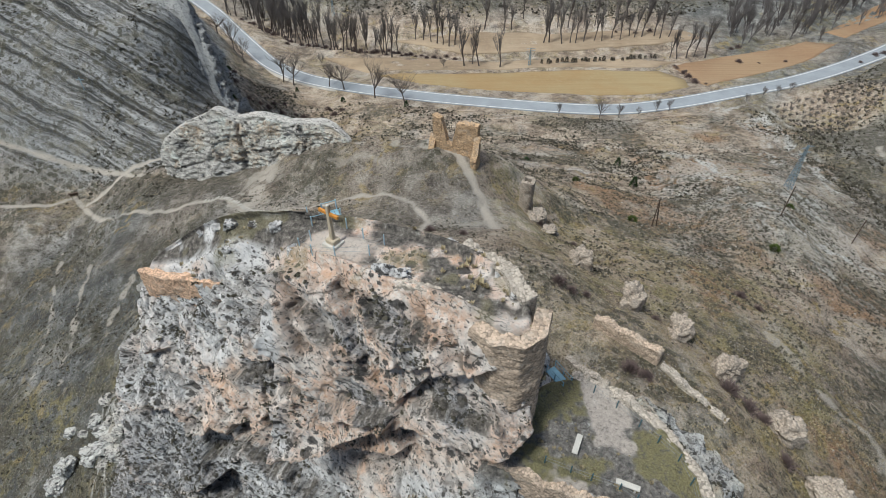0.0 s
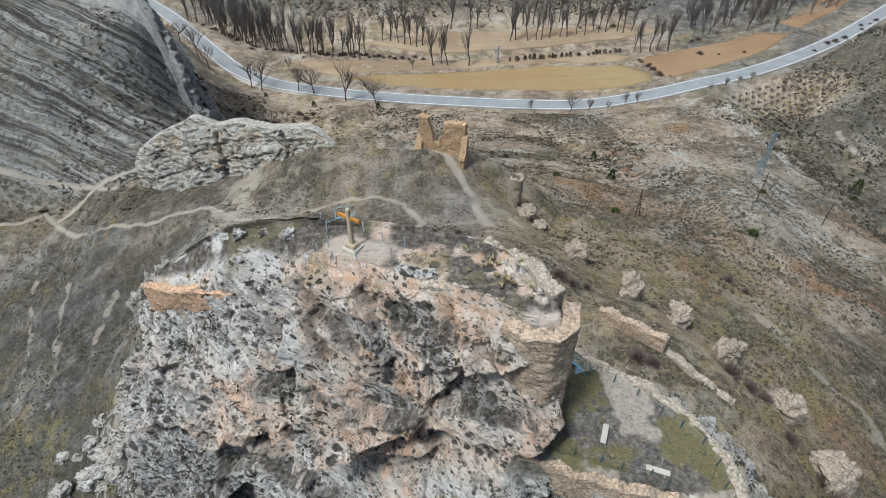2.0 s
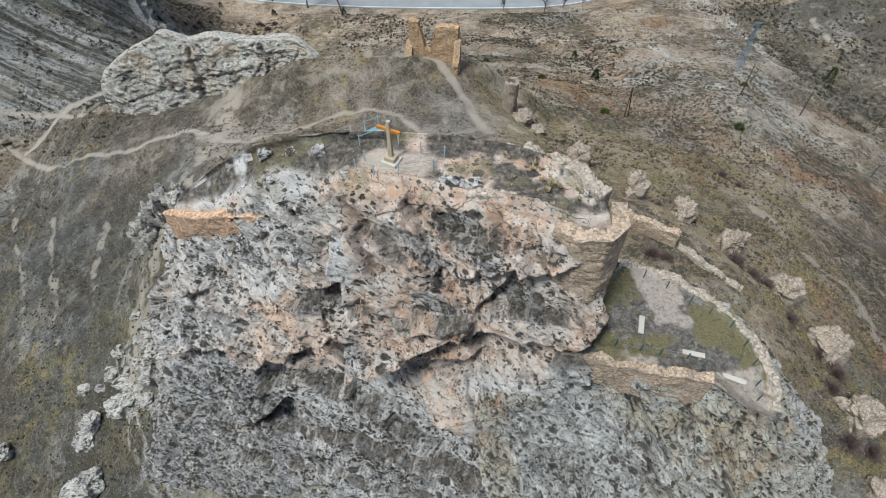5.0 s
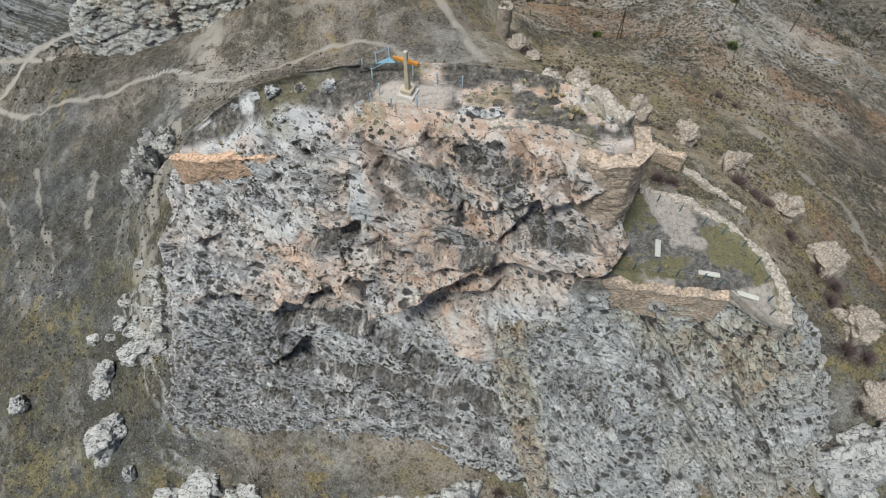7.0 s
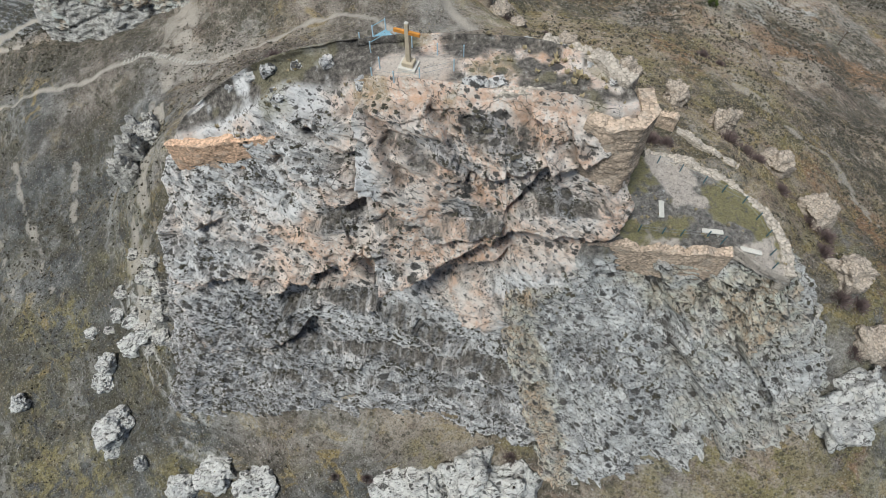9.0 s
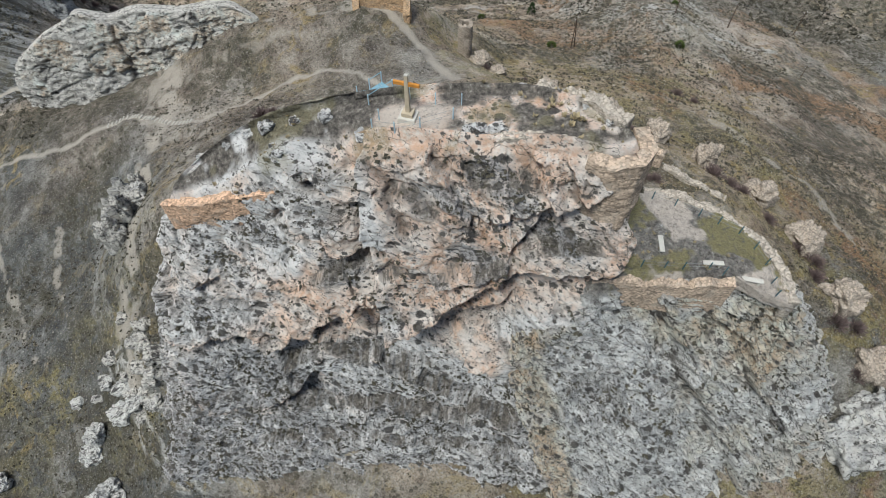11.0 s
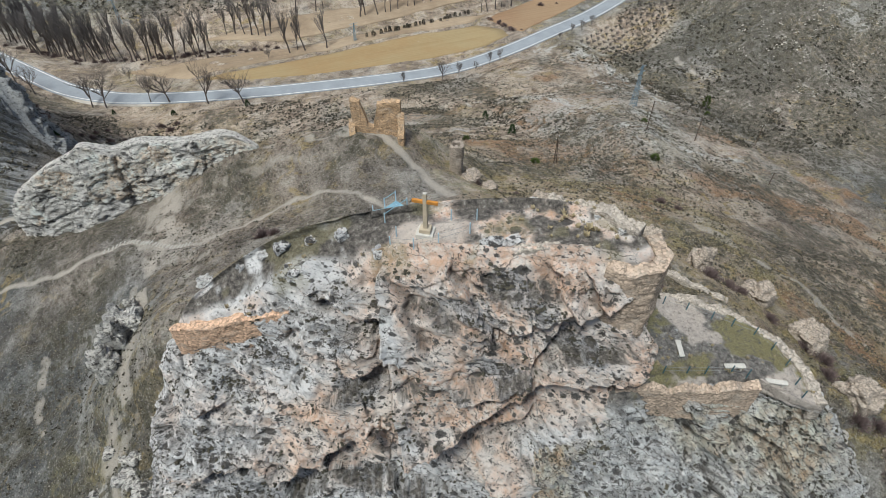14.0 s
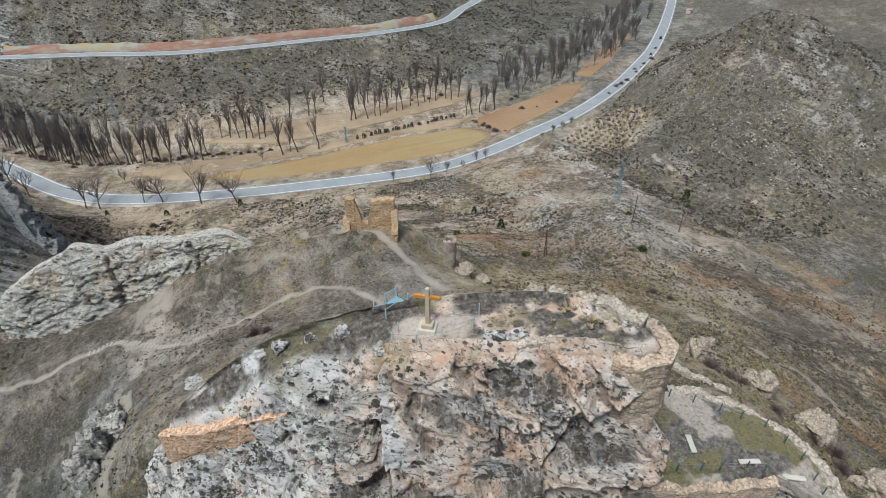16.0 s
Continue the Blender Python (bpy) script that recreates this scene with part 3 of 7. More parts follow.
a_grey = np.clip(0.7 * smooth(24, 32, GX) * smooth(32, 18, GY) * smooth(60, 48, GX) + 0.9 * smooth(-34, -50, GX) * smooth(125, 90, GY) + smooth(110, 140, GX) * 0.75 + smooth(300, 340, GY) * 0.8 + 0.5 * smooth(25, 10, GY) * smooth(30, 10, GX) + 0.5 * smooth(-10, -25, GX) * smooth(88, 70, GY) + 0.45 * smooth(-52, -40, GX) * smooth(12, 3, GX) * smooth(60, 72, GY) * smooth(114, 106, GY) + 0.3 * fbm(GX / 25, GY / 25, 0, 3, 5), 0, 1)
slope = smooth(8, 16, GX) * smooth(75, 50, GX) * smooth(100, 80, GY)
orchard_soil = smooth(1.1, 0.8, np.hypot((GX - 158) / 24, (GY - 211 - 0.25 * (GX - 158)) / 22))
a_grey = a_grey * (1 - 0.9 * orchard_soil)
a_straw = np.clip(0.35 + 0.5 * orchard_soil + 0.7 * fbm(GX / 14, GY / 14, 0, 3, 6) + 0.4 * slope + 0.3 * smooth(34, 15, GY) - 0.35 * smooth(-45, -35, GX) * smooth(8, 2, GX) * smooth(70, 78, GY) * smooth(112, 100, GY), 0, 1)
a_green = np.clip(slope * smooth(55, 42, GX - 0.2 * GY) * (0.5 + 0.6 * fbm(GX / 8, GY / 8, 0, 3, 28)) + smooth(-24, -40, GX) * smooth(75, 45, GY) * smooth(0.0, 0.4, fbm(GX / 6, GY / 6, 0, 4, 29)) * 0.8 + smooth(7, 10, GX) * smooth(18, 13, GX) * smooth(68, 74, GY) * smooth(100, 92, GY) * 0.8 + 0.6 * smooth(24, 14, GY) * smooth(-0.3, 0.2, fbm(GX / 7, GY / 7, 0, 3, 36)) + smooth(0.2, 0.6, fbm(GX / 22, GY / 22, 0, 3, 8)) * 0.4, 0, 1)
a_beds = smooth(-60, -70, GX + 0.15 * (GY - 130)) * smooth(112, 122, GY + 0.1 * GX + 8) * smooth(-50, -42, GZ)
right_beds = smooth(40, 70, GX) * smooth(70, 100, GY) * smooth(160, 140, GY) * smooth(130, 100, GX)
a_rock = np.clip(0.5 * right_beds + 0.3 * smooth(0.25, 0.6, fbm(GX / 12, GY / 12, 0, 4, 12)), 0, 1)
a_scrub = np.clip(0.5 + 0.9 * fbm(GX / 13, GY / 13, 0, 4, 15) + 0.8 * smooth(295, 330, GY) + 0.9 * smooth(125, 160, GX) * smooth(235, 200, GY - 0.3 * GX) + 0.35 * smooth(-40, -52, GX) - 0.3 * slope, 0, 1) * smooth(-0.2, 0.6, path_d) * smooth(-57.3, -54, GZ) * (1 - 0.8 * orchard_soil)
a_rust = np.clip(smooth(15, 45, GX) * smooth(150, 120, GX) * smooth(220, 190, GY) * (0.3 + 0.6 * fbm(GX / 16, GY / 16, 0, 4, 24)), 0, 1)
bent, split = 1.6 * fbm(GX / 7, GY / 7, 0, 3, 26), 0.35 * fbm(GX / 4, GY / 4, 0, 3, 27)
for line, wide, much in OUTCROPS:
    d = line_near(GX, GY, line)[0] + bent
    bare = smooth(0.2, 0.6, (0.5 + 0.5 * np.sin(d * 2 * np.pi / (wide * 0.6))) + split)
    a_rock = np.maximum(a_rock, much * bare * smooth(wide, wide * 0.5, np.abs(d)))
ground = mesh_object("ground", np.stack([GX, GY, GZ], -1).reshape(-1, 3), grid_faces(len(gy), len(gx)), MAT_GROUND,
                     attrs=dict(path=a_path, grey=a_grey, straw=a_straw, green=a_green, rock=a_rock, scrub=a_scrub, rust=a_rust, beds=a_beds))
tagged(ground, "dry stony hillside with scrub, straw grass and trodden paths", "ground", kind="structure")


# ---- the crag: outlines at falling heights, lofted round and roughened ----
def spline_rows(p, n, wrap):
    """A smooth curve through the points p (k x 3), at n even steps of their number."""
    k = len(p)
    t = np.linspace(0, k, n, endpoint=False) if wrap else np.linspace(0, k - 1, n)
    i = np.minimum(np.floor(t).astype(int), k - 1 if wrap else k - 2)
    f = (t - i)[:, None]
    pick = (lambda j: p[j % k]) if wrap else (lambda j: p[np.clip(j, 0, k - 1)])
    a, b, c, d = pick(i - 1), pick(i), pick(i + 1), pick(i + 2)
    return 0.5 * (2 * b + (c - a) * f + (2 * a - 5 * b + 4 * c - d) * f * f + (3 * b - a - 3 * c + d) * f ** 3)


def loft(rings, around, steps):
    """A grid (sum of steps x around x 3) over rings of equal length, from the top ring down."""
    r = np.stack([spline_rows(np.array(ring, float), around, True) for ring in rings])
    full = np.stack([spline_rows(r[:, j], steps, False) for j in range(around)], 1)
    return full


def even_loft(rings, around, steps, front=None):
    """The same with columns and rows of about equal length; columns behind y = front are set wider."""
    dense = loft(rings, around * 3, steps * 3)
    mid = dense[len(dense) // 2]
    length = np.linalg.norm(np.diff(np.r_[mid, mid[:1]], axis=0), axis=1)
    if front is not None:
        length = length * np.where(mid[:, 1] < front, 1.0, 0.25)
    s = np.r_[0, np.cumsum(length)]
    want = np.linspace(0, s[-1], around, endpoint=False)
    pos = np.interp(want, s, np.arange(len(s)))
    lo = np.floor(pos).astype(int) % dense.shape[1]
    f = (pos - np.floor(pos))[None, :, None]
    g = dense[:, lo] * (1 - f) + dense[:, (lo + 1) % dense.shape[1]] * f
    d = np.linalg.norm(np.diff(g, axis=0), axis=2).mean(1)
    s = np.r_[0, np.cumsum(d)]
    pos = np.interp(np.linspace(0, s[-1], steps), s, np.arange(len(s)))
    lo = np.minimum(np.floor(pos).astype(int), len(g) - 2)
    f = (pos - lo)[:, None, None]
    return g[lo] * (1 - f) + g[lo + 1] * f


def grid_normals(g, wrap=True):
    du = np.roll(g, -1, 1) - np.roll(g, 1, 1) if wrap else np.gradient(g, axis=1)
    dv = np.gradient(g, axis=0)
    nrm = np.cross(dv, du)
    return nrm / (np.linalg.norm(nrm, axis=2, keepdims=True) + 1e-9)


CRAG_SPINE = [(-26, 45, 21.5), (-23, 43.5, 22.5), (-18, 41.5, 26), (-14.5, 39.5, 27.3), (-11, 37.5, 28.6), (-8, 35.5, 29), (-4, 33.5, 29.4), (-1, 32, 29.8), (1.5, 30.5, 29.8), (3, 30, 29.8), (3, 31, 29.8), (1, 33, 29.6), (-5, 36, 29), (-12, 39, 28.4), (-20, 43, 25), (-26, 46, 21.5)]
CRAG_RIM = [(-29.8, 41.4, 19.3), (-24.9, 39.5, 20.8), (-19.4, 38.2, 24.9), (-15.3, 36.6, 25.0), (-12.2, 34.6, 27.8), (-7.5, 31.8, 28.8), (-3.4, 29.5, 28.9), (0.6, 27.6, 29.5), (3.7, 25.9, 29.1), (6.0, 25.4, 29), (6.2, 28, 29), (4.3, 31.5, 29.4), (-0.7, 35.4, 29.2), (-11, 39.3, 28.2), (-20, 41.6, 26), (-27.8, 43.4, 20.6)]
CRAG_1 = [(-33.7, 40.8, 11.4), (-28, 37.7, 13.7), (-21.4, 35, 17.9), (-16.7, 32.4, 19), (-13.5, 32.1, 21.6), (-8.3, 29.2, 22.1), (-3.6, 27.1, 22.5), (0.8, 25.4, 22.6), (4.9, 24.3, 22.8), (7, 24.9, 22), (7.5, 28.5, 21), (6.5, 34, 21), (0, 39.5, 21), (-10, 43, 20), (-22, 46.5, 16), (-32.5, 46, 11)]
CRAG_2 = [(-35.8, 38.2, 4.8), (-30.4, 35.7, 6.9), (-22.8, 32.7, 10), (-18.5, 31, 9.9), (-14, 30.1, 12.8), (-8.4, 27.8, 12.3), (-3.7, 25, 16), (1.1, 23.4, 17.7), (4.4, 22.6, 18.6), (7, 24, 17), (8.5, 30, 14), (8.5, 38, 13), (0, 44, 13), (-11, 47, 12), (-24, 51, 7), (-37, 45, 3)]
CRAG_3 = [(-36.9, 34.6, -4.5), (-32, 32, -5.7), (-23.7, 30.4, 1.7), (-18.9, 28.3, 2), (-14, 27.3, 3.2), (-8.8, 25.1, 3.6), (-4.2, 22.7, 7.8), (0.4, 20.9, 11.8), (4.4, 21.5, 14.6), (8.5, 24, 10), (11, 32, 9), (11, 45, 6), (0, 51, 5), (-12, 53, 3), (-28, 56, 0), (-40, 42, -6)]
CRAG_4 = [(-42, 33.2, -12.3), (-36.8, 29.9, -13.7), (-27.3, 27.1, -9.9), (-21.3, 24.9, -9.9), (-15.8, 22.9, -8.1), (-9.1, 21.3, -5.8), (-3.8, 19, -2.9), (0.7, 17.5, 1.3), (4.5, 18.5, 5), (9, 24, 2), (12, 33, 2), (12, 47, 0), (0, 54, -1), (-12, 56, -3), (-29, 58, -6), (-43, 41, -14)]
CRAG_5 = [(-46.5, 28.8, -21.5), (-39.7, 25.3, -21.8), (-30.5, 21.3, -21.1), (-23, 18.5, -20), (-17.1, 16.7, -19), (-10.6, 15, -17.8), (-4, 13.2, -14), (0.7, 12.5, -11), (5, 14, -7), (9, 23, -6), (12, 34, -4), (12, 48, -5), (0, 56, -6), (-12, 58, -8), (-30, 60, -11), (-46, 40, -21)]
CRAG_6 = [(x * 1.03 - 0.5, y * 0.95, z - 6) for x, y, z in CRAG_5]

BASTION_SPINE = [(9, 25, 17.3), (10, 24.5, 17.3), (11.5, 24, 17.3), (13.5, 22.5, 17.2), (15, 21, 17), (16.5, 20, 16.8), (17, 21, 16.7), (16, 23.5, 16.8), (13, 26, 17), (10, 26.5, 17.3)]
BASTION_RIM = [(4.2, 23.2, 16.8), (7, 21.5, 17), (10.5, 20, 17), (14.8, 18.6, 17), (16.6, 16.4, 16.4), (19, 14.5, 16), (20.4, 17.5, 16), (20, 22.5, 16.3), (15.5, 29, 16.5), (9.5, 29.5, 17)]
BASTION_1 = [(-0.1, 21.5, 12.6), (6.2, 19.9, 12.3), (10.8, 18.2, 11.8), (15.4, 16.6, 11.1), (18.9, 14.2, 10.4), (22.4, 12.8, 9.8), (25, 17, 10.5), (23.5, 25, 11), (17, 32, 11.5), (8, 31, 12)]
BASTION_2 = [(-3.7, 21.7, 8.9), (2, 18.6, 8.2), (8.4, 15.8, 8.3), (14, 13.8, 6.7), (18.6, 11.5, 4.8), (23.3, 11, 5.8), (28.5, 16, 5), (27, 27, 6), (19, 35, 7), (7, 33, 6)]
BASTION_3 = [(-3.2, 19.2, 0.6), (2.1, 15, 0.9), (8.9, 11.5, 0.9), (15.8, 9.7, -0.9), (20.7, 8.3, -0.4), (26, 7.9, 0.5), (32.5, 15, 0), (31, 29, 1), (20, 37, 2), (6, 34, 0)]
BASTION_4 = [(-2.4, 15, -6.9), (2.9, 12, -5), (11.1, 6.8, -8.1), (17.8, 5.1, -7.7), (22.6, 5.2, -4.9), (27.5, 5.6, -3.5), (35, 14, -5), (33, 30, -4), (20, 38, -4), (6, 34, -6)]
BASTION_5 = [(-1.3, 11, -14), (6.1, 4.1, -16.8), (13.7, 0.9, -18), (19.6, 1, -15.5), (24.8, 2, -12), (29, 3.5, -9), (37, 13, -9), (35, 31, -8), (20, 39, -9), (6, 34, -11)]
BASTION_6 = [(x, y - 1.5, z - 6) for x, y, z in BASTION_5]


def on_line(points, line):
    """The points moved onto a ridge line, so that a loft closes there."""
    out = []
    for p in np.array(points, float):
        best = None
        for a, b in zip(np.array(line[:-1], float), np.array(line[1:], float)):
            t = np.clip(((p - a)[:2] @ (b - a)[:2]) / ((b - a)[:2] @ (b - a)[:2]), 0, 1)
            q = a + t * (b - a)
            d = np.hypot(*(p - q)[:2])
            if best is None or d < best[0]:
                best = (d, q)
        out.append(tuple(best[1]))
    return out


# Edges of the cliff's great slabs, as (x, z) on its face: the rock stands proud to the left of the line's way and is cut back to its right.
# Each: how far it steps, how far the bulge reaches, how far the hollow reaches, how orange the hollow is, the line.
CRAG_EDGES = [
    (1.5, 5.0, 2.2, 0.35, [(-12.0, 29.5), (-12.6, 26.6), (-13.0, 24.8), (-13.3, 21.5), (-13.5, 17.6), (-13.7, 14.1), (-13.4, 11.6)]),
    (0.75, 3.0, 1.8, 0.25, [(-13.0, 21.2), (-12.0, 20.4), (-10.4, 18.6), (-8.1, 17.6), (-5.4, 18.5)]),
    (0.55, 2.2, 1.5, 0.2, [(-8.0, 28.6), (-7.6, 27.4), (-7.0, 25.3), (-6.6, 24.0), (-6.0, 23.1)][::-1]),
    (0.7, 2.5, 1.4, 0.45, [(-6.2, 23.1), (-4.1, 23.2), (-1.5, 24.0), (-0.4, 24.5), (1.6, 24.7), (3.4, 25.8)]),
    (1.3, 4.0, 2.4, 1.0, [(-13.7, 11.6), (-12.1, 11.2), (-8.8, 12.3), (-4.6, 16.8), (-2.4, 18.3), (-0.2, 18.5), (2.0, 18.1), (3.8, 18.5), (5.3, 19.7)]),
    (0.45, 2.5, 1.2, 0.3, [(-1.2, 29.7), (-1.1, 27.9), (-0.6, 25.6), (-0.1, 24.3)]),
    (0.35, 1.8, 1.0, 0.3, [(1.2, 28.4), (1.8, 26.6), (2.7, 25.1)]),
    (0.5, 2.0, 1.3, 0.3, [(-3.8, 17.6), (-3.3, 20.3), (-1.1, 22.6), (-0.1, 23.9)]),
    (0.4, 1.8, 1.0, 0.2, [(-11.7, 26.7), (-11.0, 25.5), (-11.0, 23.7), (-10.2, 22.4)][::-1]),
    (0.7, 2.6, 1.5, 0.4, [(-19.6, 24.3), (-17.8, 23.2), (-16.1, 22.5), (-14.2, 22.2)]),
    (0.8, 2.8, 1.6, 0.7, [(-19.9, 19.9), (-19.5, 19.1), (-17.9, 18.9), (-16.6, 17.7), (-14.1, 17.8)]),
    (0.7, 2.6, 1.6, 0.6, [(-26.1, 15.3), (-25.4, 14.1), (-23.2, 13.3), (-20.8, 12.4), (-19.1, 11.4), (-17.0, 10.4)]),
    (1.15, 3.2, 1.9, 1.0, [(-35.1, 4.6), (-33.6, 3.7), (-31.2, 5.4), (-27.1, 7.1), (-26.1, 4.5), (-24.1, 5.5), (-22.5, 7.6), (-21.3, 6.6), (-20.2, 8.5), (-17.5, 9.7), (-14.8, 10.9), (-12.8, 10.1), (-8.9, 10.0), (-4.6, 13.6)]),
    (1.4, 4.0, 2.0, 0.9, [(-36.6, 1.1), (-36.4, -1.8), (-35.9, -4.0), (-33.7, -6.1), (-30.2, -5.8), (-26.3, -3.3), (-23.6, -0.1)]),
    (0.4, 2.0, 1.2, 0.2, [(-34.6, 10.5), (-32.4, 10.6), (-31.4, 10.2), (-29.1, 11.7)]),
    (0.5, 2.0, 1.2, 0.4, [(-22.3, 4.2), (-16.2, 3.0), (-12.4, 1.0), (-9.0, -1.4), (-5.4, -3.6), (-3.0, -4.4)]),
    (0.5, 2.0, 1.2, 0.5, [(-22.8, -3.6), (-17.4, -2.8), (-12.5, -2.6), (-8.4, -4.2)]),
    (0.8, 2.4, 1.2, 0.9, [(-8.0, 7.5), (-6.6, 5.0), (-5.4, 3.5)]),
    (0.7, 1.6, 1.6, 0.5, [(-34.0, 19.2), (-33.4, 13.8), (-34.6, 8.5)][::-1]),
]
# ledges that hold soil: the rock below stands out, the rock above is set back
CRAG_LEDGES = [
    (0.9, [(-25.0, 1.9), (-20.8, 4.2), (-16.2, 3.8), (-13.0, 2.0), (-9.8, -0.1), (-6.0, -2.3), (-3.3, -2.9)]),
    (0.8, [(-26.7, -5.0), (-22.8, -4.4), (-17.4, -3.6), (-12.5, -3.4), (-8.4, -4.8)]),
    (0.5, [(-12.2, 17.2), (-9.4, 17.6), (-6.7, 19.4), (-4.1, 19.4)]),
    (0.5, [(-10.5, 25.2), (-8.4, 24.4), (-6.4, 22.6)]),
    (0.5, [(-5.6, 26.8), (-3.6, 26.0), (-1.6, 26.6)]),
    (0.4, [(-31.6, -11.0), (-23.9, -9.3), (-17.5, -7.6), (-10.7, -8.9), (-4.7, -8.3)]),
    (0.5, [(-1.6, 20.4), (1.2, 21.0), (4.0, 20.6)]),
    (0.6, [(-18.8, 15.0), (-16.6, 15.6), (-14.2, 16.2)]),
]
# where cushion plants and dark lichen grow thickest: x, z, half widths, how thick
CRAG_PATCHES = [(-8.0, 25.4, 3.6, 1.3, 0.9), (-3.8, 26.6, 2.4, 1.9, 0.9), (-10.6, 18.6, 2.4, 0.9, 0.8), (-6.2, 20.4, 3.2, 1.3, 0.9), (0.8, 21.2, 3.8, 1.2, 0.9), (1.0, 19.2, 3.4, 0.7, 0.6), (-17.0, 15.8, 3.0, 1.5, 0.8), (-27.0, 13.2, 3.4, 1.6, 0.5), (-22.5, 17.4, 2.4, 1.5, 0.6), (-17.5, 20.6, 2.2, 1.0, 0.6), (-28.0, 1.5, 4.5, 3.5, 0.55), (-31.0, 8.5, 3.0, 2.0, 0.4), (-16.0, 2.8, 6.0, 1.2, 0.7), (-13.0, -4.6, 5.0, 1.3, 0.8), (-22.0, 10.2, 3.0, 1.0, 0.4)]
BASTION_EDGES = [
    (0.9, 3.0, 1.6, 0.1, [(9.6, 14.5), (10.3, 12.9), (11.6, 9.2), (12.2, 5.8), (15.0, 0.5), (17.0, -3.7), (18.5, -9.0)]),
    (0.7, 2.6, 1.4, 0.2, [(15.9, 11.1), (17.8, 9.6), (18.2, 6.0), (21.1, 2.2), (23.0, -2.0)]),
    (0.6, 2.4, 1.5, 0.1, [(-0.9, 4.1), (0.5, 0.4), (2.1, -0.8), (5.0, 1.6)]),
    (0.7, 2.0, 2.0, 0.0, [(1.0, 7.4), (2.9, 7.6), (5.4, 5.8), (6.6, 2.0)]),
]


def edge_field(x, z, line):
    """The signed distance from points of the face to an edge, positive to the left of its way, and how far it lies past the ends."""
    p = np.array(line, float)
    best, side, past = np.full(x.shape, 1e9), np.ones(x.shape), np.zeros(x.shape)
    for k, (a, b) in enumerate(zip(p[:-1], p[1:])):
        w = b - a
        raw = ((x - a[0]) * w[0] + (z - a[1]) * w[1]) / (w @ w)
        t = np.clip(raw, 0, 1)
        dx, dz = x - a[0] - t * w[0], z - a[1] - t * w[1]
        d = np.hypot(dx, dz)
        near = d < best
        best = np.where(near, d, best)
        side = np.where(near, np.where(w[0] * dz - w[1] * dx > 0, 1.0, -1.0), side)
        over = np.zeros(x.shape)
        if k == 0:
            over = np.maximum(over, -raw * np.hypot(*w))
        if k == len(p) - 2:
            over = np.maximum(over, (raw - 1) * np.hypot(*w))
        past = np.where(near, over, past)
    return best * side, past


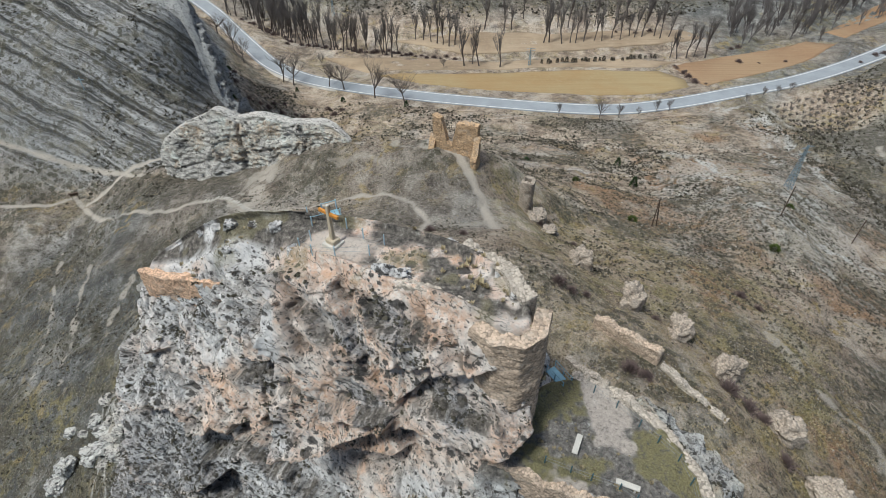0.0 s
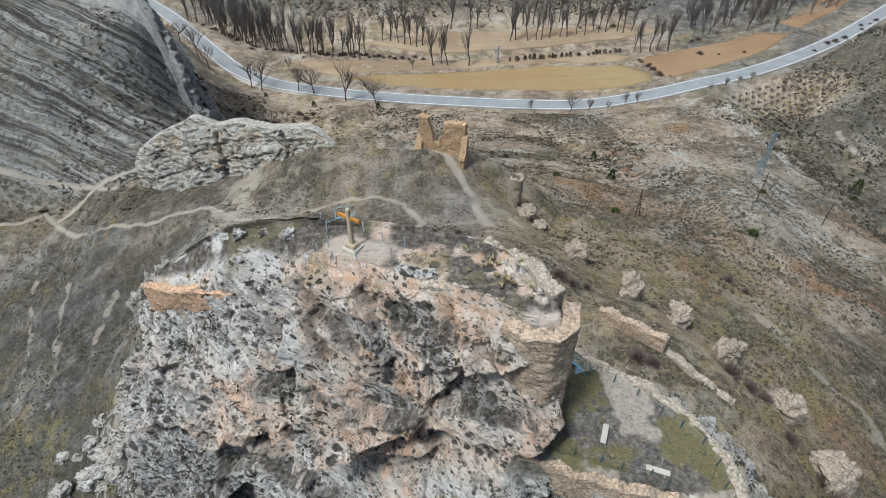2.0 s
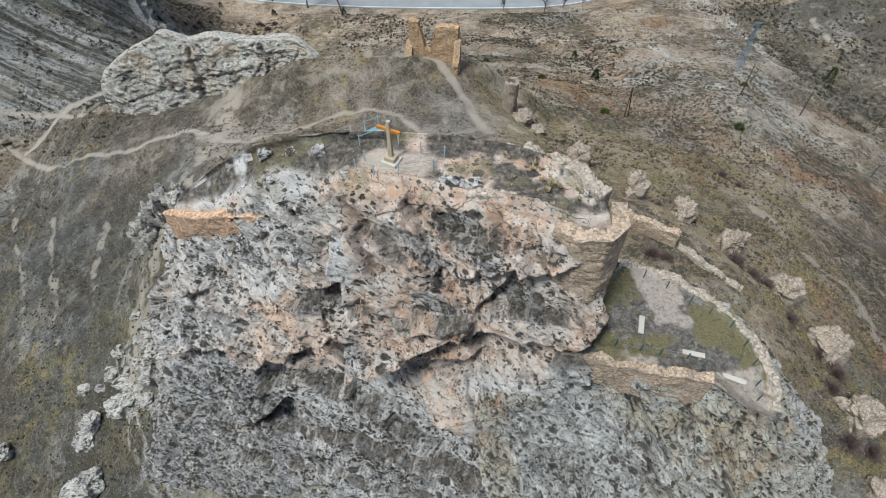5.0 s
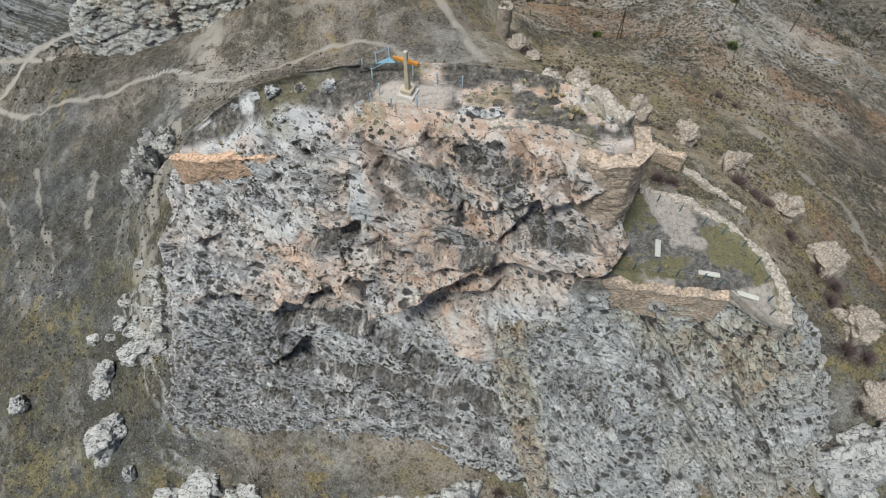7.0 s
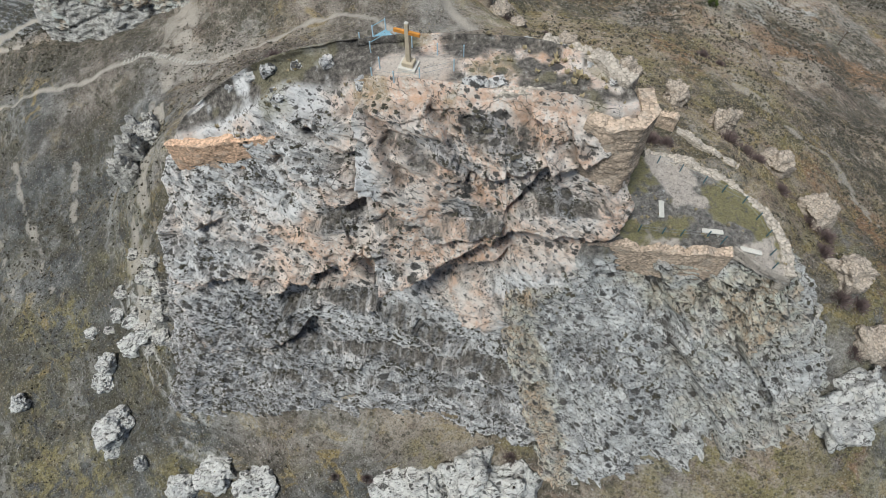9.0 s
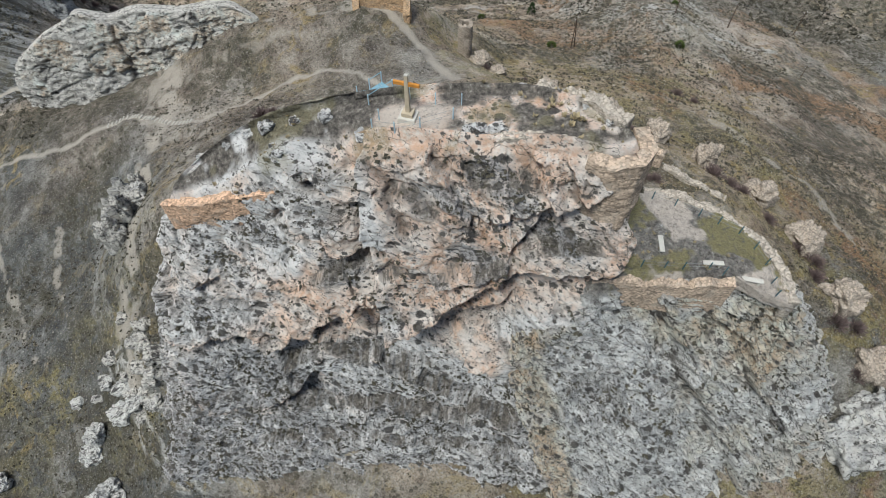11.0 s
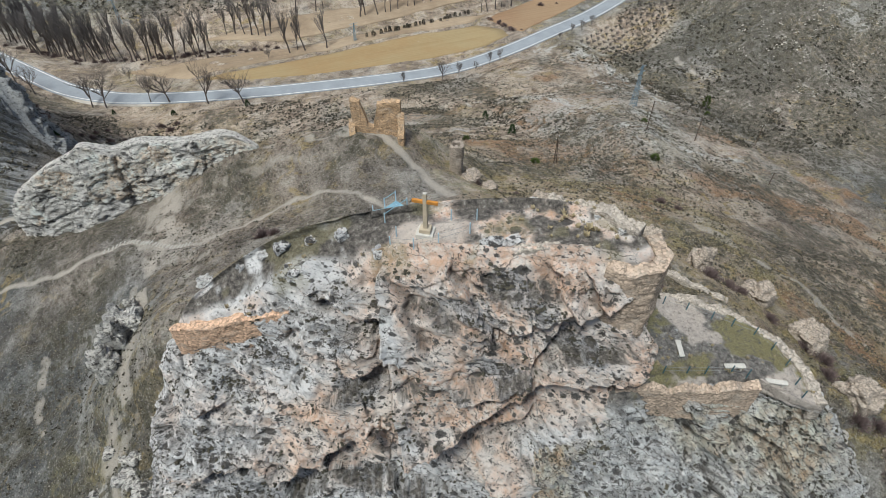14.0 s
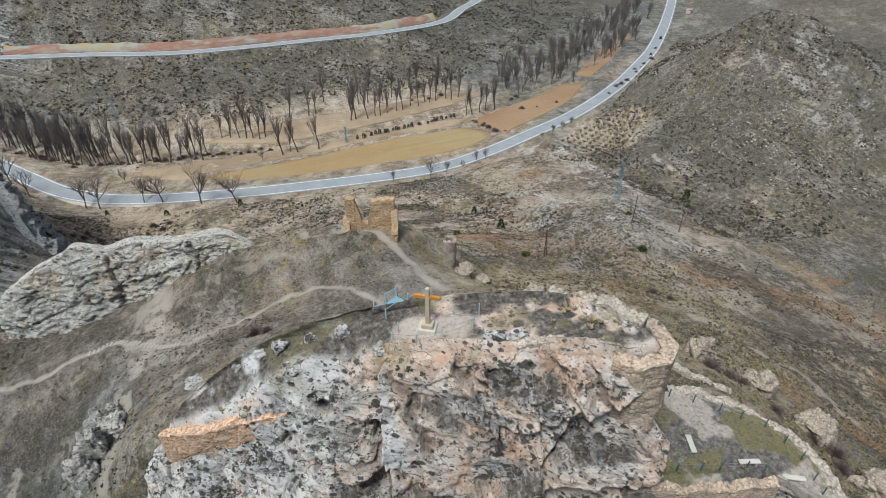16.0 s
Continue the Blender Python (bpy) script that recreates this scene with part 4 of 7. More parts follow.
def weathered(g, seed, edges=(), ledges=(), broken=0.12, slabby=False, wall=None, tilt=0.5):
    """Slab edges, ledges, joints and grain on a lofted cliff; the flat top stays calmer. Returns points, normals and masks."""
    nrm = grid_normals(g)
    near_spine = smooth(0.06 * len(g), 0.015 * len(g), np.arange(len(g)))[:, None, None]
    nrm = nrm * (1 - near_spine) + np.array((0, 0, 1.0)) * near_spine
    x, y, z = g[..., 0], g[..., 1], g[..., 2]
    wall = smooth(0.8, 0.4, nrm[..., 2]) if wall is None else wall
    warp = 1.2 * fbm(x / 4, y / 4, z / 4, 3, seed + 50)
    ragged = 0.35 * fbm(x / 1.3, y / 1.3, z / 1.3, 3, seed + 51)
    dip = z + tilt * x + 0.8 * warp
    front = smooth(0.2, -0.3, nrm[..., 1])
    push, hang, soil, joint_dark = 0.0 * x, 0.0 * x, 0.0 * x, 0.0 * x
    for entry in edges:
        amount, out, back_in, rust, line = entry
        q = np.array(line)
        sel = (front > 0) & (x > q[:, 0].min() - 9) & (x < q[:, 0].max() + 9) & (z > q[:, 1].min() - 9) & (z < q[:, 1].max() + 9)
        d, past = edge_field(x[sel] + ragged[sel] + 0.2 * warp[sel], z[sel] + ragged[sel], line)
        fade = smooth(2.5, 0.0, past) * front[sel]
        turn = smooth(-0.12, 0.16, d)
        push[sel] += amount * fade * (turn * np.exp(-np.maximum(d, 0) / out) - (1 - turn) * np.exp(np.minimum(d, 0) / back_in))
        hang[sel] = np.maximum(hang[sel], rust * fade * np.where(d > 0, np.exp(-d / 0.9) * 0.6, np.exp(np.minimum(d, 0) / 1.7)))
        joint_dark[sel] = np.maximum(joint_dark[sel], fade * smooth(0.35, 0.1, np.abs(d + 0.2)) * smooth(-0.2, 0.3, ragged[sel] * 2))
    for amount, line in ledges:
        q = np.array(line)
        sel = (front > 0) & (x > q[:, 0].min() - 6) & (x < q[:, 0].max() + 6) & (z > q[:, 1].min() - 7) & (z < q[:, 1].max() + 7)
        d, past = edge_field(x[sel] + ragged[sel], z[sel] + 1.6 * ragged[sel], line)
        fade = smooth(2.5, 0.0, past) * front[sel]
        turn = smooth(-0.5, 0.5, d)
        push[sel] += amount * fade * ((1 - turn) * np.exp(np.minimum(d, 0) / 3.0) - turn * np.exp(-np.maximum(d, 0) / 1.8))
        soil[sel] = np.maximum(soil[sel], fade * smooth(1.1, 0.2, np.abs(d - 0.1)) * smooth(-0.5, 0.2, fbm(x[sel] / 1.2, y[sel] / 1.2, z[sel] / 1.2, 3, seed + 11)))
    along = x * 0.87 - z * tilt
    across = dip * 0.87
    f1, f2, cell = worley((along + warp) / 7, (y + warp) / 9, across / 3.2, seed)
    b1, b2, bcell = worley((along + 0.5 * warp) / 2.2, (y + 0.5 * warp) / 2.6, across / 0.95, seed + 7)
    edge, small = smooth(0.03, 0.0, f2 - f1), smooth(0.05, 0.0, b2 - b1)
    calm = (smooth(-14.5, -12.5, x) * smooth(10, 13, z) if seed == 100 else 0 * x)
    low = 0.5 * smooth(3, -5, z) if seed == 100 else broken + 0 * z
    patch = np.clip(smooth(0.0, 0.4, fbm(x / 7, y / 7, z / 7, 3, seed + 90)) * 0.7 + 0.8 * low, 0, 1)
    push = push + (0.6 - 0.3 * calm) * (cell - 0.5) - 0.25 * edge * (1 - calm) + (1 - 0.8 * calm) * patch * (0.45 * (bcell - 0.5) - 0.2 * small)
    beds = (dip / 1.15 + 0.25 * fbm(x / 3, y / 3, z / 3, 3, seed + 20)) % 1.0
    push = push + (0.08 + 0.5 * low) * (smooth(0, 0.8, beds) - smooth(0.82, 1, beds) - 0.5)
    slab = 0.0 * x
    if slabby:
        joint = ((x + 0.55 * z + 0.7 * warp) / 1.7 + 0.3 * fbm(x / 5, y / 5, z / 5, 2, seed + 22)) % 1.0
        slanted = smooth(10, 12.5, x + 0.25 * z) * smooth(14.5, 12, z)
        push = push + slanted * 0.45 * (smooth(0, 0.85, joint) - smooth(0.86, 1, joint) - 0.5)
        slab = slanted * smooth(0.07, 0.0, np.minimum(joint, 1 - joint)) * smooth(-0.3, 0.2, ragged * 2)
    push = push + (0.7 - 0.25 * calm) * fbm(x / 6, y / 6, z / 6, 3, seed + 30) + (0.16 + 0.3 * low) * fbm(x / 1.5, y / 1.5, z / 1.1, 4, seed + 40) - (0.38 - 0.16 * calm) * np.abs(fbm(along / 5, y / 5, across / 1.7, 4, seed + 41))
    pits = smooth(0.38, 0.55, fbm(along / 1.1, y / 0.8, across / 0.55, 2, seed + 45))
    push = push - 0.28 * pits
    push = push * (0.16 + 0.84 * wall) * (1 - near_spine[..., 0])
    p = g + nrm * push[..., None]
    fine = grid_normals(p)
    hang = np.clip(hang + 0.35 * smooth(0.1, -0.4, fine[..., 2]), 0, 1) * wall
    # Covers cell and bed joints, sunken pits and a strip along slab edges.
    crack_pit = np.clip(edge * 0.35 + small * 0.3 * patch + 0.35 * pits + 0.7 * slab + 0.7 * joint_dark + 0.5 * low * smooth(0.1, 0.0, np.minimum(beds, 1 - beds)), 0, 1) * wall
    dark = np.clip(0.5 * smooth(0.1, 0.6, fbm(along / 5, y / 5, across / 2.2, 3, seed + 60)) + 0.5 * smooth(0.3, 0.75, fine[..., 2]) + 0.6 * soil - 0.7 * hang, 0, 1) * wall
    return p, fine, dict(wall=wall, hang=hang, crack_pit=crack_pit, push=push, dark=dark, soil=np.clip(0.5 * soil + wall * smooth(0.82, 0.95, fine[..., 2]) * 0.5, 0, 1))


CRAG_CREST = [(-25.5, 42.3, 22.2), (-19, 40.1, 25.9), (-14, 38.5, 27.4), (-8, 35.5, 29.0), (-2, 32.4, 29.4), (3, 29.2, 29.7)]
CRAG_SPINE = on_line(CRAG_SPINE, CRAG_CREST)
A = even_loft([CRAG_SPINE, [tuple(0.35 * np.array(a) + 0.65 * np.array(b)) for a, b in zip(CRAG_SPINE, CRAG_RIM)], CRAG_RIM, CRAG_1, CRAG_2, CRAG_3, CRAG_4, CRAG_5, CRAG_6], 900, 430, 41)
A[0] = on_line(A[0], CRAG_CREST)
brow_z = np.interp(A[..., 0], [-34, -30, -25, -19.4, -15.3, -12.2, -7.5, 6], [17, 19.3, 20.8, 24.9, 25.0, 27.8, 28.8, 29.2])
PA, NA, MA = weathered(A, 100, [(1.6 * e[0], *e[1:]) for e in CRAG_EDGES], [(1.4 * e[0], e[1]) for e in CRAG_LEDGES], wall=smooth(0.1, 1.4, brow_z - A[..., 2]))
ax, ay, az = PA[..., 0], PA[..., 1], PA[..., 2]
flat_a = 1 - MA["wall"]
brow_y = np.interp(ax, [-30, -25, -19.4, -15.3, -12.2, -7.5, -3.4, 0.6, 3.7, 6], [41.4, 39.5, 38.2, 36.6, 34.6, 31.8, 29.5, 27.6, 25.9, 25.4])
inner = smooth(0.2, 1.5, ay - brow_y + 0.5 * fbm(ax / 1.5, ay / 1.5, 0, 3, 69))
yard = smooth(1.15, 0.6, np.hypot((ax + 8.6 + 0.35 * (ay - 34)) / 3.4, (ay - 34.2) / 2.6) + 0.2 * fbm(ax / 1.2, ay / 1.2, 0, 3, 70)) * flat_a * inner
tower_face = smooth(-14.2, -12.6, ax) * smooth(9.5, 12.5, az - 0.25 * (ax + 8))
shoulder = smooth(-30, -22, ax + 0.5 * fbm(ax / 5, ay / 5, az / 5, 2, 79)) * smooth(16.5, 12.5, az + 0.45 * (ax + 18)) * smooth(2, 7, az)
zone_a = smooth(-0.5, 0.35, fbm(ax / 6, ay / 6, az / 6, 3, 77))
fresh_a = np.clip(0.12 * flat_a * (1 - inner) + 0.85 * tower_face * (0.62 + 0.38 * zone_a) + 0.55 * shoulder * (0.4 + 0.6 * zone_a) + 0.4 * smooth(6, 14, az) * zone_a + 1.1 * MA["hang"], 0, 1)
thick = 0.0 * ax
frayed = 0.35 * fbm(ax / 1.6, ay / 1.6, az / 1.6, 3, 78)
for px, pz, wx, wz, much in CRAG_PATCHES:
    lean = az - pz + 0.4 * (ax - px)
    thick = np.maximum(thick, much * smooth(1.25, 0.3, np.hypot((ax - px) / wx, lean / wz) + frayed))
dark_a = np.clip(0.35 * MA["dark"] + thick * MA["wall"] * (1 - 0.8 * MA["hang"]) + 0.5 * smooth(6, -2, az) * MA["wall"] + 0.18 * smooth(-20, -28, ax) * MA["wall"], 0, 1)
MA["dark"] = dark_a
fresh_a = fresh_a * (1 - 0.6 * thick)
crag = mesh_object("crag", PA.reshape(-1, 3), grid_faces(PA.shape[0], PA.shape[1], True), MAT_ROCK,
                   attrs=dict(fresh=fresh_a, dark=dark_a, crack_pit=MA["crack_pit"], soil=np.clip(flat_a * inner * (1 - yard) * smooth(-0.8, -0.2, fbm(ax / 2.2, ay / 2.2, 0, 4, 71)) + MA["soil"], 0, 1), path=yard, green=flat_a * smooth(0.1, 0.5, fbm(ax / 2.5, ay / 2.5, 0, 3, 72)) * (1 - yard) * 0.5))
tagged(crag, "tall pale limestone crag stained orange and dark with lichen", "cliff", kind="structure")

BASTION_CREST = [(9.5, 25.6, 17.2), (13, 24, 17.2), (16.6, 20.6, 16.9)]
BASTION_SPINE = on_line(BASTION_SPINE, BASTION_CREST)
B = even_loft([BASTION_SPINE, [tuple(0.3 * np.array(a) + 0.7 * np.array(b)) for a, b in zip(BASTION_SPINE, BASTION_RIM)], BASTION_RIM, BASTION_1, BASTION_2, BASTION_3, BASTION_4, BASTION_5, BASTION_6], 520, 300, 24)
B[0] = on_line(B[0], BASTION_CREST)
PB, NB, MB = weathered(B, 300, [(1.5 * e[0], *e[1:]) for e in BASTION_EDGES], broken=0.6, slabby=True, wall=smooth(15.9, 14.6, B[..., 2]))
bx, by, bz = PB[..., 0], PB[..., 1], PB[..., 2]
flat_b = 1 - MB["wall"]
slabs_b = smooth(10, 12.5, bx + 0.25 * bz)
MB["dark"] = np.clip(0.6 * MB["dark"] + 0.9 * smooth(1.2, 0.7, np.abs(np.hypot((bx - 3.2) / 2.4, (bz - 3.6) / 3.2) - 0.6) * 3 + 0.5 * fbm(bx, by, bz, 3, 64)) * smooth(1.0, 3.4, bx + 0.5 * (bz - 3)) * MB["wall"], 0, 1)
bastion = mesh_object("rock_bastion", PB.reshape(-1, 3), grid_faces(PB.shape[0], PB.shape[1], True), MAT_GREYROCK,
                      attrs=dict(fresh=np.clip((1.05 * smooth(1.2, -1.2, bx + 0.15 * bz + 0.8 * fbm(bx / 2, by / 2, bz / 2, 3, 65)) + 0.42 * slabs_b + 0.9 * smooth(2.6, 1.2, np.hypot((bx - 18.6) / 1.2, (bz - 10.5) / 1.6)) + 0.4 * smooth(8, 12, bz)) * MB["wall"] * (0.4 + 0.6 * smooth(-0.45, 0.2, fbm(bx / 4, by / 4, bz / 4, 3, 63))) + 0.4 * MB["hang"], 0, 1), dark=np.clip(MB["dark"] + 0.25 * MB["wall"], 0, 1) * (1 - 0.5 * slabs_b), crack_pit=MB["crack_pit"], soil=np.clip(flat_b * smooth(12, 14, bz) * 0.9 + 0.6 * MB["soil"], 0, 1), path=flat_b * smooth(0.0, 0.3, fbm(bx / 3.5, by / 3.5, 0, 4, 61)) * 0.8, green=flat_b * smooth(13, 15, bz) * smooth(-0.35, 0.05, fbm(bx / 2.4, by / 2.4, 0, 4, 62)) * smooth(0.35, 0.1, fbm(bx / 3.5, by / 3.5, 0, 4, 61))))
tagged(bastion, "grey cracked limestone buttress with a grassy terrace on top", "cliff", kind="structure")


# ---- more rock: the ridge across the saddle, the fin on the mountain, pinnacles and boulders ----
def rock_body(name, rings, around, steps, seed, mat, label, fresh=0.5, amount=1.0, broken=0.06, category="rock", kind="structure", edges=(), tilt=0.5):
    g = even_loft(rings, around, steps)
    p, nrm, k = weathered(g, seed, edges, broken=broken, tilt=tilt)
    p = g + (p - g) * amount
    x, y, z = p[..., 0], p[..., 1], p[..., 2]
    f = np.clip(fresh * smooth(-0.25, 0.35, fbm(x / 6, y / 6, z / 6, 3, seed + 3)) + 0.5 * k["hang"], 0, 1) * k["wall"]
    zero = np.zeros(x.shape)
    ob = mesh_object(name, p.reshape(-1, 3), grid_faces(p.shape[0], p.shape[1], True), mat, attrs=dict(fresh=f, dark=k["dark"] * 0.5, crack_pit=k["crack_pit"], soil=k["soil"] * 0.4, path=zero, green=zero))
    return tagged(ob, label, category, kind=kind)


RIDGE_TOP = [(-62, 114, -9), (-56, 112, -4.5), (-50.3, 109, -1.0), (-47.5, 108.6, 0.6), (-43, 107.4, -0.6), (-37.4, 106, 0.9), (-30, 103, 0.9), (-23, 100.3, 2.3), (-18.8, 97.6, 0.4)]
RIDGE_FRONT = [(-64, 112.8, -10.5), (-57, 110, -5.2), (-50.4, 107, -1.6), (-47.4, 106.8, -0.1), (-42.8, 105.8, -1.2), (-37.5, 104.2, 0.2), (-29.9, 101.6, 0.8), (-22.9, 99.3, 1.5), (-17.8, 96.8, -0.2)]
RIDGE_FOOT = [(-66.5, 112.5, -21), (-58, 107.5, -19), (-50, 103, -16.5), (-47, 102.6, -15), (-42.5, 101.8, -12.8), (-37.5, 101, -9.5), (-29.8, 98.6, -6), (-22.5, 97.2, -2.5), (-16.8, 95.8, -3)]
RIDGE_EDGES = [
    (0.18, 2.5, 1.0, 0.2, [(-60, -9), (-54, -5.5), (-49, -4.2), (-44, -3.6), (-38, -2.6), (-32, -1.2), (-25, 0.2), (-19, -0.4)]),
    (0.18, 2.5, 1.0, 0.2, [(-58, -13.5), (-50, -9), (-44, -7.4), (-38, -5.6), (-32, -3.4)]),
    (0.9, 2.0, 1.2, 0.1, [(-49.6, 1), (-49.0, -5), (-49.8, -12), (-50, -16)]),
    (0.7, 2.0, 1.2, 0.1, [(-43.6, 1), (-43.0, -6), (-43.4, -13)][::-1]),
    (0.8, 2.0, 1.2, 0.1, [(-55.4, -3), (-55, -9), (-56, -17)]),
    (0.7, 2.0, 1.2, 0.1, [(-36.6, 2), (-36.2, -4), (-36.8, -9)]),
    (0.6, 1.6, 1.0, 0.1, [(-28.4, 2), (-28, -1), (-28.4, -4)][::-1]),
]
back = lambda line, dy, dz: [(x, y + dy, z + dz) for x, y, z in reversed(line)]
rock_body("rock_ridge", [RIDGE_TOP + back(RIDGE_TOP, 0.1, 0), RIDGE_FRONT + back(RIDGE_TOP, 2.5, -1), RIDGE_FOOT + back(RIDGE_TOP, 5, -9), [(x, y - 0.5, z - 6) for x, y, z in RIDGE_FOOT] + back(RIDGE_TOP, 7, -18)],
          520, 130, 500, MAT_RIDGE, "long pale limestone ridge with cream and grey faces", 1.0, 1.0, 0.25, edges=RIDGE_EDGES, tilt=-0.12)
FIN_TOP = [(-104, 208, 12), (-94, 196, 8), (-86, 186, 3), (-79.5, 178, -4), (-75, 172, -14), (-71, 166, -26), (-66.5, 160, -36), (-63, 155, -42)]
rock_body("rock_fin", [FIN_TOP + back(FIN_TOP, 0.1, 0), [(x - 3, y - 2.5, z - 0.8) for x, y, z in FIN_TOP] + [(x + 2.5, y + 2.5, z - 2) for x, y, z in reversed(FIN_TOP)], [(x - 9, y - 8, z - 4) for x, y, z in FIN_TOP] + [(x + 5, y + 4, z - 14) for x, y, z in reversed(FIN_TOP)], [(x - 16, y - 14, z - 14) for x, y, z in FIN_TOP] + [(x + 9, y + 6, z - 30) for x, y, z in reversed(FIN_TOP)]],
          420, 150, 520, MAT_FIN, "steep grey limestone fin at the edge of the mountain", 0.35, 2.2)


def stone(name, x, y, r, h, seed, mat, label, sink=0.4, category="boulder", group="", rough=0.65, z=None):
    """One boulder or rubble stump: a lumpy body, sunk a little into the ground."""
    n, m = 72, 44
    th, ph = np.meshgrid(np.linspace(0, 2 * np.pi, n, endpoint=False), np.linspace(0.02, np.pi * 0.92, m))
    z0 = float(ground_height(np.array([x]), np.array([y]))[0]) if z is None else z
    sx, sy, sz = np.sin(ph) * np.cos(th), np.sin(ph) * np.sin(th), np.cos(ph)
    w1, w2, wc = worley(sx * 1.8 + seed, sy * 1.8, sz * 1.8, seed)
    lump = 1 + rough * (0.5 * fbm(sx * 1.3 + seed, sy * 1.3, sz * 1.3, 3, seed) + 0.35 * (wc - 0.5) - 0.16 * smooth(0.2, 0, w2 - w1) + 0.12 * fbm(sx * 5, sy * 5, sz * 5 + seed, 3, seed))
    px, py = r * np.sign(sx) * np.abs(sx) ** 0.8 * lump, r * np.sign(sy) * np.abs(sy) ** 0.8 * lump
    pz = h * np.sign(sz) * np.abs(sz) ** 0.7 * lump
    g = np.stack([x + px, y + py, z0 + h * (0.5 - sink * 0.5) + pz * 0.62], -1)
    zero = np.zeros(n * m)
    ob = mesh_object(name, g.reshape(-1, 3), grid_faces(m, n, True), mat, attrs=dict(fresh=zero + 0.2, dark=zero + 0.45, crack_pit=zero, soil=zero, path=zero, green=zero))
    return tagged(ob, label, category, group)


for i, (x, y, r, h) in enumerate([(-54.8, 40.4, 1.4, 2.2), (-56.5, 38.6, 1.5, 1.9), (-71.7, 41.3, 1.2, 1.8), (-54.5, 31.2, 2.4, 3.2), (-51.5, 25.5, 1.0, 2.0), (-56, 29, 1.1, 1.2), (-52, 46, 0.9, 1.0), (-58, 46.5, 0.8, 0.9), (-30.5, 66.5, 1.3, 1.1), (-49.5, 44, 1.2, 1.0), (-50.5, 41, 1.5, 1.4), (-47.5, 40.5, 1.3, 1.6)]):
    stone("boulder", x, y, r, h, 40 + i, MAT_OUTCROP, "pale grey limestone boulder lying on the slope", group="boulders on the slope")
for i, (x, y, r, h) in enumerate([(-44.5, 70.5, 1.5, 5.5), (-44.8, 66, 1.6, 6), (-46, 63, 1.8, 5), (-42.8, 73.5, 1.0, 2.8), (-43, 68.5, 2.2, 4)]):
    stone("rock_pinnacle", x, y, r, h, 60 + i, MAT_RIDGE, "small upright limestone pinnacle beside the gravel gully", category="rock", group="pinnacles")
for i, (x, y, r, h) in enumerate([(-41.5, 21.3, 2.6, 2.4), (-36.5, 18.2, 2.4, 2.2), (-46.5, 21, 2.0, 2.0), (-19.5, 12.0, 2.6, 2.2), (-15, 11, 2.8, 3.2), (-9.5, 10.2, 3.6, 4.2), (-5, 8, 3.0, 3.0), (-12, 7.5, 3.4, 3.0), (31, 4, 2.6, 3.4), (35.5, 5.5, 2.6, 3.0)]):
    stone("outcrop", x, y, r, h, 80 + i, MAT_OUTCROP, "low grey limestone outcrop at the foot of the cliff", category="rock", group="outcrops below the cliff")
FLANK_ROCKS = [(-47.2, 51.8, 0.8, 0.9), (-50.5, 48.3, 0.9, 0.8), (-44.3, 46.2, 1.2, 1.6), (-54.2, 45.1, 0.7, 0.6), (-43.8, 41.4, 1.3, 1.6), (-42.4, 43.6, 1.2, 1.8), (-47.8, 41.9, 0.9, 0.9), (-45.9, 44.1, 1.0, 1.1), (-52.4, 46.7, 0.7, 0.6), (-56.4, 32.2, 1.3, 1.5), (-44.3, 38.7, 1.2, 1.4), (-45.8, 41.0, 0.7, 0.8), (-48.8, 45.0, 0.7, 0.7), (-46.2, 47.6, 0.8, 0.8), (-49.0, 42.8, 0.6, 0.6), (-45.0, 49.2, 0.7, 0.9), (-47.0, 38.6, 0.8, 0.7), (-43.2, 47.8, 0.8, 1.2)]
for i, (x, y, r, h) in enumerate(FLANK_ROCKS):
    stone("flank_rock", x, y, r, h, 200 + i, MAT_RIDGE, "rough pale rock rib on the slope beside the crag", category="rock", group="rocks on the crag's flank")
for i, (x, y, z, r, h) in enumerate((x, y, z, 0.62 * r, 0.62 * h) for x, y, z, r, h in [(-21.3, 41.6, 24.6, 0.9, 1.3), (-19.6, 41.0, 25.6, 1.1, 1.4), (-17.2, 40.0, 26.2, 0.8, 0.9), (-23.4, 42.2, 23.4, 0.8, 1.0), (-26.5, 43.0, 20.9, 0.7, 0.9), (-19.2, 38.6, 24.6, 1.3, 1.6), (-14.8, 38.9, 27.0, 0.9, 0.9), (-12.6, 35.6, 27.2, 0.8, 1.0), (-4.6, 31.3, 28.8, 1.3, 1.3), (-3.0, 30.9, 28.9, 1.0, 1.2), (4.6, 30.6, 29.2, 0.9, 1.1), (2.8, 32.4, 29.2, 0.8, 1.0), (0.6, 34.2, 29.1, 0.9, 0.9), (5.4, 28.6, 29.1, 0.7, 1.0)]):
    stone("rim_rock", x, y, r, h, 160 + i, MAT_ROCK, "weathered pale rock lump on the crag's rim", 0.5, "rock", "rocks on the crag's rim", 0.6, z)


# ---- roads and fields of the valley ----
def along(line, step_length):
    """A smooth line in plan through the points, at even steps."""
    p = np.array(line, float)
    d = spline_rows(np.c_[p[:, :2], np.zeros(len(p))], len(p) * 40, False)[:, :2]
    s = np.r_[0, np.cumsum(np.hypot(*np.diff(d, axis=0).T))]
    w = np.linspace(0, s[-1], max(4, int(s[-1] / step_length) + 1))
    q = np.c_[np.interp(w, s, d[:, 0]), np.interp(w, s, d[:, 1])]
    t = np.gradient(q, axis=0)
    t = t / np.linalg.norm(t, axis=1, keepdims=True)
    return q, np.c_[-t[:, 1], t[:, 0]]


